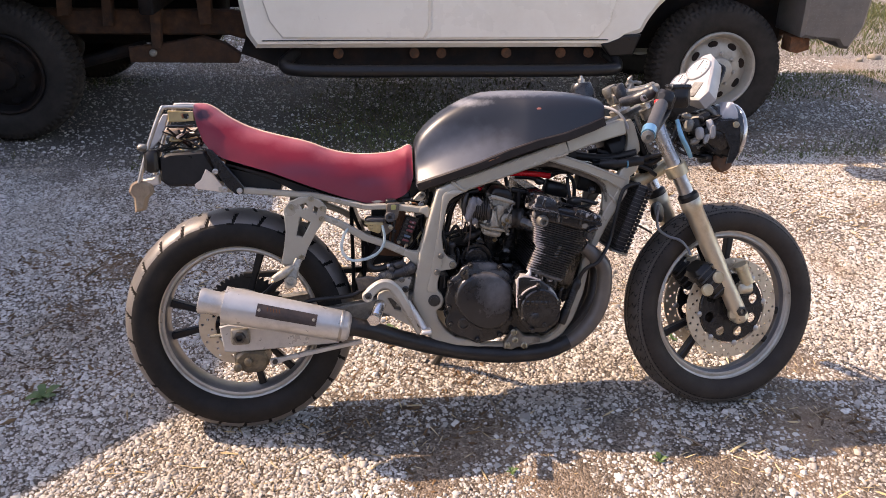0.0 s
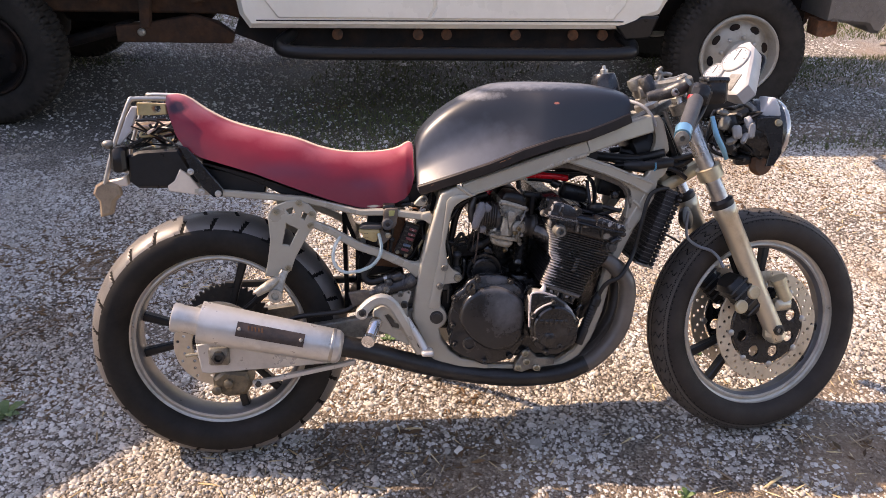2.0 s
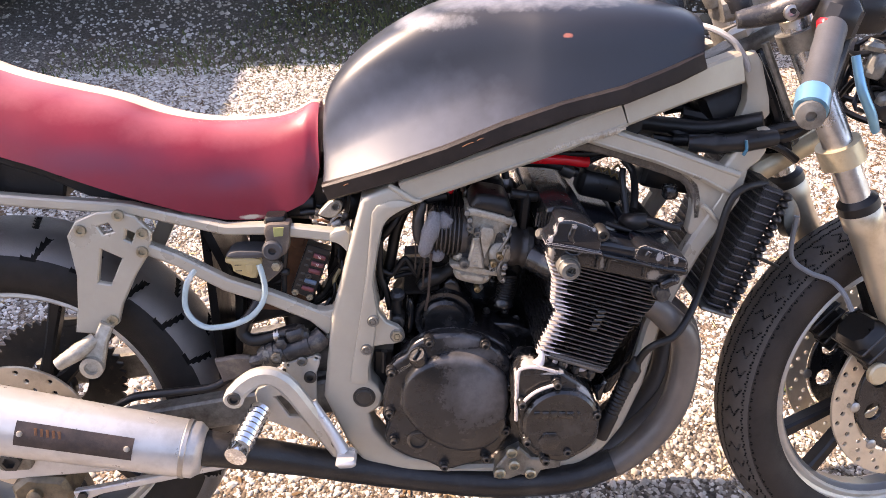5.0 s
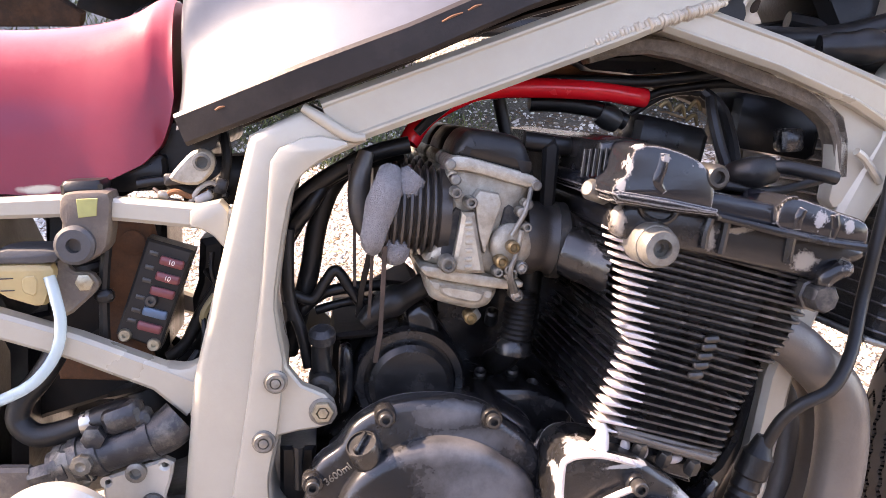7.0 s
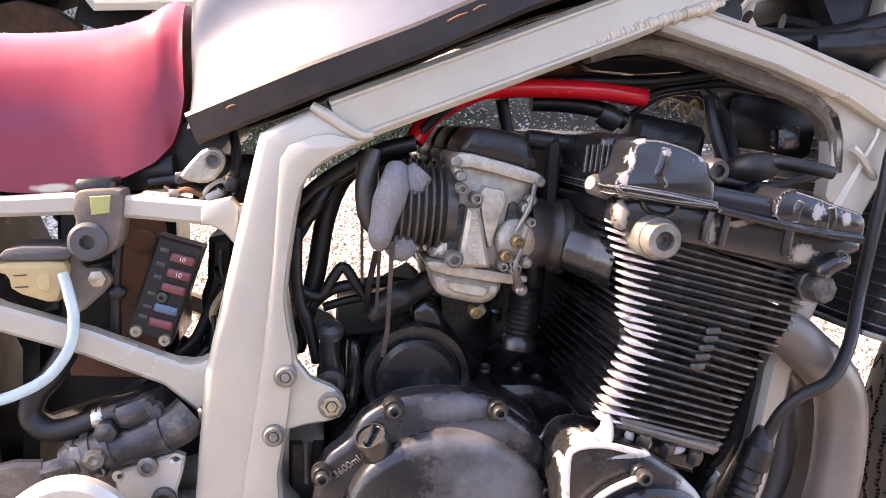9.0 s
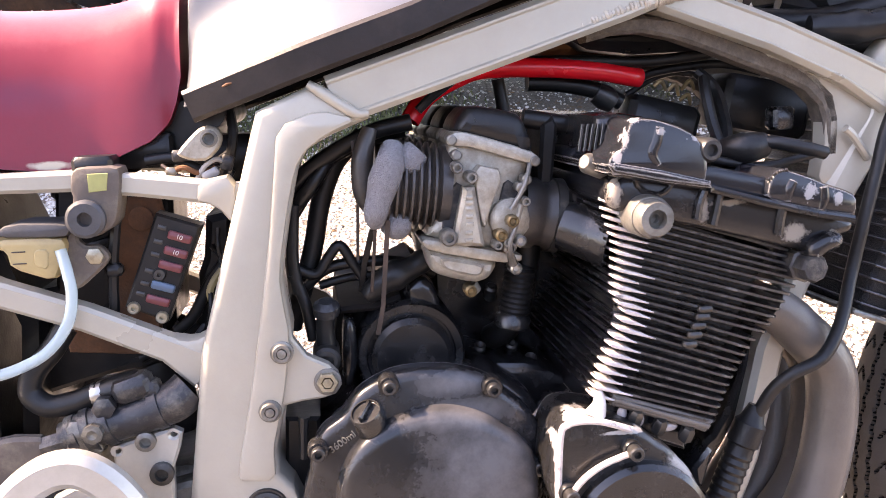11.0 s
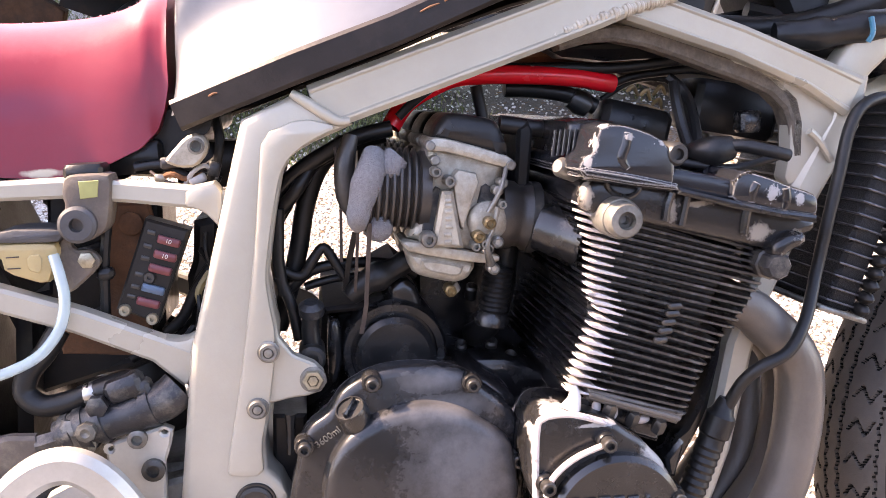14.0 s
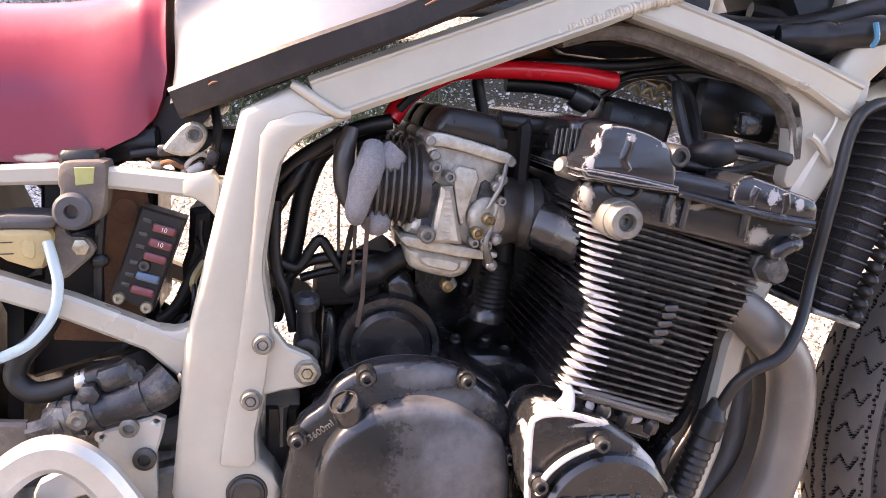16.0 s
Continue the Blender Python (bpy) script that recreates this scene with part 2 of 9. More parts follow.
def worn(name, spots, bare=(0.34, 0.32, 0.295), rough=0.25, grain=60.0, ragged=1.1, soft=0.16, cut=0.34, paint=None, bare_rough=0.48, edges=0.0):
    """Paint with a second colour about given spots (centre, half sizes): wear to bare metal, dust, painted light."""
    m = mat(name, paint[0], rough, 0.0, 0.12, 10, 0.045, 420, paint[1], 0.35, 6, sharp=0.25, rvar=0.06) if paint else mat(name, (0.0100, 0.0098, 0.0100), rough, 0.0, 0.35, 60, 0.10, 260, (0.042, 0.039, 0.037), 0.36, 26, sharp=0.14, rvar=0.10, spec=0.6)
    t = m.node_tree
    b = t.nodes["Principled BSDF"]
    co = t.nodes.new("ShaderNodeTexCoord")
    total = None
    for centre, half in spots:
        sub = t.nodes.new("ShaderNodeVectorMath")
        sub.operation = "SUBTRACT"
        sub.inputs[1].default_value = centre
        t.links.new(co.outputs["Object"], sub.inputs[0])
        div = t.nodes.new("ShaderNodeVectorMath")
        div.operation = "DIVIDE"
        div.inputs[1].default_value = half
        t.links.new(sub.outputs[0], div.inputs[0])
        ln = t.nodes.new("ShaderNodeVectorMath")
        ln.operation = "LENGTH"
        t.links.new(div.outputs[0], ln.inputs[0])
        near = t.nodes.new("ShaderNodeMath")
        near.operation, near.use_clamp = "MULTIPLY_ADD", True
        near.inputs[1].default_value, near.inputs[2].default_value = -1.0, 1.2
        t.links.new(ln.outputs["Value"], near.inputs[0])
        if total is None:
            total = near.outputs[0]
        else:
            top = t.nodes.new("ShaderNodeMath")
            top.operation = "MAXIMUM"
            t.links.new(total, top.inputs[0])
            t.links.new(near.outputs[0], top.inputs[1])
            total = top.outputs[0]
    n = t.nodes.new("ShaderNodeTexNoise")
    n.inputs["Scale"].default_value, n.inputs["Detail"].default_value, n.inputs["Roughness"].default_value = grain, 9.0, 0.72
    t.links.new(co.outputs["Object"], n.inputs["Vector"])
    mul = t.nodes.new("ShaderNodeMath")
    mul.operation = "MULTIPLY_ADD"
    mul.inputs[1].default_value = ragged
    t.links.new(n.outputs["Fac"], mul.inputs[0])
    t.links.new(total, mul.inputs[2])
    r = t.nodes.new("ShaderNodeValToRGB")
    e0 = 0.5 * ragged + cut
    r.color_ramp.elements[0].position, r.color_ramp.elements[1].position = min(0.9, e0 / 2), min(0.99, (e0 + soft) / 2)
    half = t.nodes.new("ShaderNodeMath")
    half.operation = "MULTIPLY"
    half.inputs[1].default_value = 0.5
    t.links.new(mul.outputs[0], half.inputs[0])
    t.links.new(half.outputs[0], r.inputs[0])
    mask = r.outputs[0]
    if edges:
        bev, geo = t.nodes.new("ShaderNodeBevel"), t.nodes.new("ShaderNodeNewGeometry")
        bev.samples = 4
        bev.inputs["Radius"].default_value = edges
        dot = t.nodes.new("ShaderNodeVectorMath")
        dot.operation = "DOT_PRODUCT"
        t.links.new(bev.outputs[0], dot.inputs[0])
        t.links.new(geo.outputs["Normal"], dot.inputs[1])
        bend = t.nodes.new("ShaderNodeMapRange")
        bend.inputs["From Min"].default_value, bend.inputs["From Max"].default_value = 0.995, 0.90
        t.links.new(dot.outputs["Value"], bend.inputs["Value"])
        chip = t.nodes.new("ShaderNodeTexNoise")
        chip.inputs["Scale"].default_value, chip.inputs["Detail"].default_value, chip.inputs["Roughness"].default_value = 90.0, 8.0, 0.7
        t.links.new(co.outputs["Object"], chip.inputs["Vector"])
        both = t.nodes.new("ShaderNodeMath")
        both.operation = "ADD"
        t.links.new(bend.outputs[0], both.inputs[0])
        t.links.new(chip.outputs["Fac"], both.inputs[1])
        flake = t.nodes.new("ShaderNodeMapRange")
        flake.inputs["From Min"].default_value, flake.inputs["From Max"].default_value = 0.98, 1.16
        t.links.new(both.outputs[0], flake.inputs["Value"])
        top = t.nodes.new("ShaderNodeMath")
        top.operation = "MAXIMUM"
        t.links.new(mask, top.inputs[0])
        t.links.new(flake.outputs[0], top.inputs[1])
        mask = top.outputs[0]
    mix = t.nodes.new("ShaderNodeMix")
    mix.data_type = "RGBA"
    under = b.inputs["Base Color"].links[0].from_socket
    t.links.new(mask, mix.inputs[0])
    t.links.new(under, mix.inputs[6])
    mix.inputs[7].default_value = (*bare, 1)
    t.links.new(mix.outputs[2], b.inputs["Base Color"])
    rm = t.nodes.new("ShaderNodeMix")
    shine = b.inputs["Roughness"].links[0].from_socket
    t.links.new(mask, rm.inputs[0])
    t.links.new(shine, rm.inputs[2])
    rm.inputs[3].default_value = bare_rough
    t.links.new(rm.outputs[0], b.inputs["Roughness"])
    return m


# Spots: the sunlit face patch and rim arcs put into the colour; edges: wear.
CLUTCH_LIT_WORN = worn("sunlit_worn_clutch_cover", [([(0.002, -0.18, 0.43)][0], (0.060, 0.03, 0.070)), ([(-0.01, -0.17, 0.476)][0], (0.060, 0.03, 0.014)), ([(-0.019, -0.16, 0.499)][0], (0.036, 0.02, 0.012))], (0.098, 0.095, 0.097), 0.24, 70, 1.5, 0.9, 0.15, ((0.0095, 0.0097, 0.0105), (0.034, 0.033, 0.034)), edges=0.0035)
TANK_PAINT = worn("dust_and_sheen_tank_paint", [((0.08, -0.03, 0.968), (0.24, 0.10, 0.016)), ((-0.06, -0.03, 0.945), (0.10, 0.10, 0.016))], (0.22, 0.225, 0.24), 0.385, 55, 1.1, 0.8, 0.30, ((0.009, 0.0105, 0.0145), (0.014, 0.016, 0.022)), 0.5)
TANK_PAINT.node_tree.nodes["Principled BSDF"].inputs["Specular IOR Level"].default_value = 0.54
# Paler red along the crown stands for sun and sky on its upward faces.
SEAT_VINYL = worn("lit_crown_red_vinyl", [(q, (0.12, 0.26, 0.046)) for q in [(-0.812, 0, 0.951), (-0.737, 0, 0.922), (-0.631, 0, 0.874), (-0.522, 0, 0.846), (-0.428, 0, 0.814), (-0.332, 0, 0.805), (-0.243, 0, 0.825)]], (0.40, 0.115, 0.125), 0.34, 9, 0.9, 1.0, 0.42, ((0.185, 0.008, 0.018), (0.235, 0.018, 0.030)), 0.46)


SEAT_VINYL.node_tree.nodes["Principled BSDF"].inputs["Specular IOR Level"].default_value = 0.45


def blot(m, centre, half, colour, grain=40.0, edge=0.25):
    """A patch of its own shape on a paint, such as a stain, scuff or painted sheen: colour about centre, ragged at its
    edge.
    """
    t = m.node_tree
    b = t.nodes["Principled BSDF"]
    co = t.nodes.new("ShaderNodeTexCoord")
    sub, div, ln = (t.nodes.new("ShaderNodeVectorMath") for _ in range(3))
    sub.operation, div.operation, ln.operation = "SUBTRACT", "DIVIDE", "LENGTH"
    sub.inputs[1].default_value, div.inputs[1].default_value = centre, half
    t.links.new(co.outputs["Object"], sub.inputs[0])
    t.links.new(sub.outputs[0], div.inputs[0])
    t.links.new(div.outputs[0], ln.inputs[0])
    n = t.nodes.new("ShaderNodeTexNoise")
    n.inputs["Scale"].default_value, n.inputs["Detail"].default_value = grain, 6.0
    t.links.new(co.outputs["Object"], n.inputs["Vector"])
    add = t.nodes.new("ShaderNodeMath")
    add.operation = "ADD"
    t.links.new(ln.outputs["Value"], add.inputs[0])
    t.links.new(n.outputs["Fac"], add.inputs[1])
    r = t.nodes.new("ShaderNodeMapRange")
    r.inputs["From Min"].default_value, r.inputs["From Max"].default_value = 1.4 - edge, 1.4 + edge
    r.inputs["To Min"].default_value, r.inputs["To Max"].default_value = 1.0, 0.0
    t.links.new(add.outputs[0], r.inputs["Value"])
    mix = t.nodes.new("ShaderNodeMix")
    mix.data_type = "RGBA"
    t.links.new(r.outputs[0], mix.inputs[0])
    t.links.new(b.inputs["Base Color"].links[0].from_socket, mix.inputs[6])
    mix.inputs[7].default_value = (*colour, 1)
    t.links.new(mix.outputs[2], b.inputs["Base Color"])


# Rear flank: blue-grey dust, with the flank's sheen put into the colour as well.
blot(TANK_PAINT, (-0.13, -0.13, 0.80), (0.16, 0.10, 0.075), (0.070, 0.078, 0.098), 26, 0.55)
blot(SEAT_VINYL, (-0.787, -0.07, 0.925), (0.022, 0.06, 0.016), (0.035, 0.012, 0.022))
blot(SEAT_VINYL, (-0.325, -0.10, 0.679), (0.016, 0.06, 0.0035), (0.55, 0.45, 0.32), 120)
# Two soft, duller red patches about the middle of the flank.
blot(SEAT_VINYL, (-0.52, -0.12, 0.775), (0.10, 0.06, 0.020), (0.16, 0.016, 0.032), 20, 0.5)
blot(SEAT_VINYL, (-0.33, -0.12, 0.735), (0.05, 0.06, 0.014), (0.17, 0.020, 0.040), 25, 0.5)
blot(TANK_PAINT, (0.121, -0.129, 0.930), (0.0065, 0.03, 0.003), (0.36, 0.12, 0.08), 300)
CAM_WORN = worn("flaked_cam_cover", [((0.092, -0.21, 0.676), (0.007, 0.02, 0.008)), ((0.103, -0.21, 0.703), (0.014, 0.02, 0.004)), ((0.098, -0.21, 0.690), (0.004, 0.02, 0.014)), ((0.123, -0.21, 0.694), (0.007, 0.02, 0.006)), ((0.150, -0.21, 0.688), (0.010, 0.02, 0.004)),
                                      ((0.240, -0.21, 0.645), (0.010, 0.02, 0.012)), ((0.262, -0.21, 0.640), (0.008, 0.02, 0.010))], (0.27, 0.255, 0.245), 0.20, 190, 2.3, 0.35, 0.95, ((0.0068, 0.0078, 0.0105), (0.020, 0.021, 0.024)), edges=0.0022)
HEAD_WORN = worn("flaked_head", [([(0.096, -0.195, 0.65)][0], (0.008, 0.02, 0.024)), ([(0.165, -0.195, 0.636)][0], (0.007, 0.02, 0.020)), ([(0.183, -0.195, 0.638)][0], (0.036, 0.02, 0.004)), ([(0.239, -0.195, 0.613)][0], (0.018, 0.02, 0.012)), ([(0.269, -0.195, 0.607)][0], (0.014, 0.02, 0.010))], (0.23, 0.205, 0.175), 0.25, 140, 1.9, 0.3, 0.55, ((0.0085, 0.0088, 0.0105), (0.026, 0.024, 0.023)), edges=0.0020)
COVER_WORN = worn("flaked_ignition_cover", [([(0.07, -0.2, 0.479)][0], (0.030, 0.04, 0.005)), ([(0.05, -0.2, 0.444)][0], (0.003, 0.04, 0.06)), ([(0.114, -0.2, 0.465)][0], (0.04, 0.02, 0.003)), ([(0.148, -0.2, 0.421)][0], (0.02, 0.02, 0.03))], (0.30, 0.285, 0.27), 0.27, 110, 1.5, 0.2, 0.44, edges=0.003)


CLEAR_HOSE = mat("milky_hose", (0.46, 0.58, 0.60), 0.22, 0.0, 0.05, 20, 0.0, 100)
CLEAR_HOSE.node_tree.nodes["Principled BSDF"].inputs["Alpha"].default_value = 0.6
DARK_GLASS = mat("tinted_glass", (0.02, 0.024, 0.026), 0.08, 0.0, 0.05, 5, 0.0, 50, rvar=0.03)


def stone_material(name, tones, rough=0.85):
    """Loose stones: one of several tones for each, mottled."""
    m = bpy.data.materials.new(name)
    m.use_nodes = True
    t = m.node_tree
    b = t.nodes["Principled BSDF"]
    geo = t.nodes.new("ShaderNodeNewGeometry")
    r = t.nodes.new("ShaderNodeValToRGB")
    while len(r.color_ramp.elements) < len(tones):
        r.color_ramp.elements.new(0.5)
    for i, c in enumerate(tones):
        r.color_ramp.elements[i].position = i / (len(tones) - 1)
        r.color_ramp.elements[i].color = (*c, 1)
    t.links.new(geo.outputs["Random Per Island"], r.inputs[0])
    n = t.nodes.new("ShaderNodeTexNoise")
    n.inputs["Scale"].default_value, n.inputs["Detail"].default_value = 160, 5
    co = t.nodes.new("ShaderNodeTexCoord")
    t.links.new(co.outputs["Object"], n.inputs["Vector"])
    big = t.nodes.new("ShaderNodeTexNoise")
    big.inputs["Scale"].default_value, big.inputs["Detail"].default_value = 1.7, 7
    t.links.new(co.outputs["Object"], big.inputs["Vector"])
    soil = t.nodes.new("ShaderNodeValToRGB")
    soil.color_ramp.elements[0].position, soil.color_ramp.elements[1].position = 0.36, 0.52
    soil.color_ramp.elements[0].color, soil.color_ramp.elements[1].color = (0.66, 0.55, 0.44, 1), (1, 1, 1, 1)
    t.links.new(big.outputs["Fac"], soil.inputs[0])
    mul = t.nodes.new("ShaderNodeMix")
    mul.data_type, mul.blend_type = "RGBA", "MULTIPLY"
    mul.inputs[0].default_value = 0.6
    t.links.new(r.outputs[0], mul.inputs[6])
    t.links.new(soil.outputs[0], mul.inputs[7])
    mul2 = t.nodes.new("ShaderNodeMix")
    mul2.data_type, mul2.blend_type = "RGBA", "OVERLAY"
    mul2.inputs[0].default_value = 0.35
    t.links.new(mul.outputs[2], mul2.inputs[6])
    t.links.new(n.outputs["Fac"], mul2.inputs[7])
    t.links.new(mul2.outputs[2], b.inputs["Base Color"])
    b.inputs["Roughness"].default_value = rough
    u = t.nodes.new("ShaderNodeBump")
    u.inputs["Strength"].default_value, u.inputs["Distance"].default_value = 0.3, 0.003
    t.links.new(n.outputs["Fac"], u.inputs["Height"])
    t.links.new(u.outputs[0], b.inputs["Normal"])
    return m


STONE = stone_material("limestone", [(0.21, 0.19, 0.162), (0.43, 0.405, 0.36), (0.54, 0.52, 0.475), (0.64, 0.62, 0.575), (0.32, 0.30, 0.265), (0.50, 0.455, 0.39)])
DEBRIS = stone_material("dry_leaves", [(0.05, 0.028, 0.013), (0.11, 0.060, 0.026), (0.17, 0.10, 0.045), (0.07, 0.045, 0.02)], 0.9)
FLANGE_GREY = mat("flange_grey", (0.105, 0.092, 0.080), 0.5, 0.3, 0.25, 40, 0.2, 300, (0.17, 0.15, 0.13), 0.40, 30, sharp=0.2)
LIP_RUBBER = mat("lip_rubber", (0.015, 0.011, 0.0095), 0.45, 0.0, 0.25, 40, 0.15, 300, (0.030, 0.022, 0.018), 0.40, 18, spec=0.3)
BOOT = mat("aged_rubber", (0.030, 0.026, 0.023), 0.38, 0.0, 0.25, 40, 0.15, 300, (0.060, 0.050, 0.042), 0.40, 22, spec=0.5)
ROCK = mat("verge_rock", (0.30, 0.26, 0.20), 0.9, 0.0, 0.3, 30, 0.6, 60, (0.17, 0.14, 0.10), 0.42, 22)
LEAF_GREEN = mat("weed_leaf", (0.055, 0.105, 0.022), 0.55, 0.0, 0.25, 60, 0.1, 200, (0.09, 0.13, 0.035), 0.4, 30)
STRAW = stone_material("straw", [(0.42, 0.31, 0.15), (0.55, 0.43, 0.24), (0.30, 0.20, 0.09), (0.62, 0.52, 0.33)], 0.8)
GRASS = stone_material("grass_blades", [(0.05, 0.08, 0.018), (0.09, 0.11, 0.03), (0.15, 0.14, 0.05), (0.06, 0.09, 0.025)], 0.7)


# ---- mesh kit ----
class Shape:
    """Collects vertices and faces of one part."""

    def __init__(self):
        self.v, self.f = [], []

    def add(self, vs, fs, m=None):
        k = len(self.v)
        self.v += [tuple(m @ Vector(p)) for p in vs] if m else [tuple(p) for p in vs]
        self.f += [tuple(i + k for i in q) for q in fs]
        return self

    def loft(self, rings, caps=(True, True), closed=True, loop=False, m=None):
        n = len(rings[0])
        vs = [p for r in rings for p in r]
        fs = []
        for i in range(len(rings) if loop else len(rings) - 1):
            a, b = i * n, (i + 1) % len(rings) * n
            for j in range(n if closed else n - 1):
                k = (j + 1) % n
                fs.append((a + j, a + k, b + k, b + j))
        if caps[0] and not loop:
            fs.append(tuple(range(n))[::-1])
        if caps[1] and not loop:
            fs.append(tuple(range((len(rings) - 1) * n, len(rings) * n)))
        return self.add(vs, fs, m)

    def lathe(self, prof, m, n=32, arc=1.0, loop=False):
        """prof: (radius, height) along the local z of m."""
        rings = []
        for r, h in prof:
            rings.append([(max(r, 1e-5) * math.cos(2 * math.pi * arc * k / n), max(r, 1e-5) * math.sin(2 * math.pi * arc * k / n), h) for k in range(n)])
        return self.loft(rings, (not loop, not loop), loop=loop, m=m)

    def tube(self, path, r, n=10, steps=6, caps=(True, True), wobble=0.0):
        """A round tube through the points; r is one radius or one for each point."""
        P = [Vector(p) for p in path]
        R = list(r) if isinstance(r, (list, tuple)) else [r] * len(P)
        pts, rad = [], []
        for i in range(len(P) - 1):
            p0, p1, p2, p3 = P[max(i - 1, 0)], P[i], P[i + 1], P[min(i + 2, len(P) - 1)]
            for s in range(steps):
                u = s / steps
                pts.append(0.5 * ((2 * p1) + (p2 - p0) * u + (2 * p0 - 5 * p1 + 4 * p2 - p3) * u * u + (3 * p1 - p0 - 3 * p2 + p3) * u ** 3))
                rad.append(R[i] + (R[i + 1] - R[i]) * u)
        pts.append(P[-1]); rad.append(R[-1])
        t0 = (pts[1] - pts[0]).normalized()
        nrm = t0.orthogonal().normalized()
        rings = []
        for i, p in enumerate(pts):
            t = (pts[min(i + 1, len(pts) - 1)] - pts[max(i - 1, 0)]).normalized()
            nrm = (nrm - t * nrm.dot(t)).normalized()
            bi = t.cross(nrm)
            rr = rad[i] * (1 + wobble * noise.noise(p * 60))
            rings.append([p + rr * (math.cos(2 * math.pi * k / n) * nrm + math.sin(2 * math.pi * k / n) * bi) for k in range(n)])
        return self.loft(rings, caps)

    def plate(self, pts, y0, y1, bevel=0.002, holes=(), m=None, steps=1):
        """An outline in x, z with holes, from y0 (the outer face, chamfered) to y1."""
        from mathutils.geometry import tessellate_polygon

        def area(q):
            return sum(q[i - 1][0] * q[i][1] - q[i][0] * q[i - 1][1] for i in range(len(q))) / 2

        def inset(q, d):
            out = []
            for i in range(len(q)):
                a, b, c = Vector(q[i - 1]), Vector(q[i]), Vector(q[(i + 1) % len(q)])
                e0, e1 = (b - a).normalized(), (c - b).normalized()
                n0, n1 = Vector((-e0.y, e0.x)), Vector((-e1.y, e1.x))
                s = n0 + n1
                out.append(tuple(b + s * (d / max(0.35, s.length_squared / 2))) if s.length > 1e-6 else tuple(b))
            return out

        loops = [list(pts) if area(pts) > 0 else list(pts)[::-1]] + [list(h)[::-1] if area(h) > 0 else list(h) for h in holes]
        sgn = 1 if y1 > y0 else -1
        front, fs, vs = [], [], []
        base = 0
        idx_f, idx_b = [], []
        for q in loops:
            n = len(q)
            qi = inset(q, bevel) if bevel else q
            rings = steps + 2
            for r in range(steps + 1):
                a = math.pi / 2 * r / steps
                vs += [(x, y0 + sgn * bevel * (1 - math.cos(a)), z) for x, z in (inset(q, bevel * (1 - math.sin(a))) if bevel else q)]
            vs += [(x, y1, z) for x, z in q]
            for r in range(rings - 1):
                for j in range(n):
                    k = (j + 1) % n
                    fs.append((base + r * n + j, base + r * n + k, base + (r + 1) * n + k, base + (r + 1) * n + j))
            idx_f += [base + j for j in range(n)]
            idx_b += [base + (rings - 1) * n + j for j in range(n)]
            front.append([Vector((x, z, 0)) for x, z in qi])
            base += rings * n
        for tri in tessellate_polygon(front):
            fs.append(tuple(idx_f[i] for i in tri))
            fs.append(tuple(idx_b[i] for i in tri))
        return self.add(vs, fs, m)

    def box(self, size, m, bevel=0.003):
        x, y, z = (s / 2 for s in size)
        b = min(bevel, x * 0.9, y * 0.9, z * 0.9)
        return self.loft([[(sx, sy, h) for sx, sy in ((-x + b + i, -y + i), (x - b - i, -y + i), (x - i, -y + b + i), (x - i, y - b - i), (x - b - i, y - i), (-x + b + i, y - i), (-x + i, y - b - i), (-x + i, -y + b + i))]
                          for h, i in ((-z, b * 0.6), (-z + b, 0), (z - b, 0), (z, b * 0.6))], m=m)

    def beam(self, path, half, y_half, chamfer=0.005, groove=0.0, gy=0.0016):
        """A box tube through points (x, y, z); half: its half height in the x, z plane, one or one a point."""
        P = [Vector(p) for p in path]
        H = list(half) if isinstance(half, (list, tuple)) else [half] * len(P)
        rings = []
        for i, p in enumerate(P):
            a = (p - P[i - 1]).normalized() if i else None
            b = (P[i + 1] - p).normalized() if i < len(P) - 1 else None
            t = ((a or b) + (b or a)).normalized()
            side = Vector((-t.z, 0, t.x)).normalized()
            stretch = 1 / max(0.5, t.dot(b or a))
            h, d, c = H[i], y_half, chamfer
            sec = [(-h + c, -d), (h - c, -d), (h, -d + c), (h, d - c), (h - c, d), (-h + c, d), (-h, d - c), (-h, -d + c)]
            if groove:
                g = h * groove
                sec = [(-h + c, -d), (-g - gy, -d), (-g, -d + gy), (g, -d + gy), (g + gy, -d)] + sec[1:]
            rings.append([p + side * (u * stretch) + Vector((0, w, 0)) for u, w in sec])
        return self.loft(rings)

    def ball(self, centre, r, n=10, squash=(1, 1, 1)):
        m = Matrix.Translation(centre) @ Matrix.Diagonal((*squash, 1))
        return self.lathe([(r * math.sin(math.pi * k / n), -r * math.cos(math.pi * k / n)) for k in range(n + 1)], m, 2 * n)


def aim(p, d):
    """A frame at p whose local z points along d."""
    return Matrix.Translation(p) @ Vector(d).to_track_quat("Z", "Y").to_matrix().to_4x4()


OUT = Vector((0, -1, 0))


def finish(name, shape, material, sharp=38):
    me = bpy.data.meshes.new(name)
    me.from_pydata(shape.v, [], shape.f)
    bm = bmesh.new()
    bm.from_mesh(me)
    bmesh.ops.recalc_face_normals(bm, faces=bm.faces)
    bm.to_mesh(me)
    bm.free()
    me.polygons.foreach_set("use_smooth", [True] * len(me.polygons))
    me.set_sharp_from_angle(angle=radians(sharp))
    me.materials.append(material)
    return me


def part(name, shape, material, parent, label="", sharp=38):
    ob = new(name, finish(name, shape, material, sharp))
    ob.parent = parent
    return tagged(ob, label)


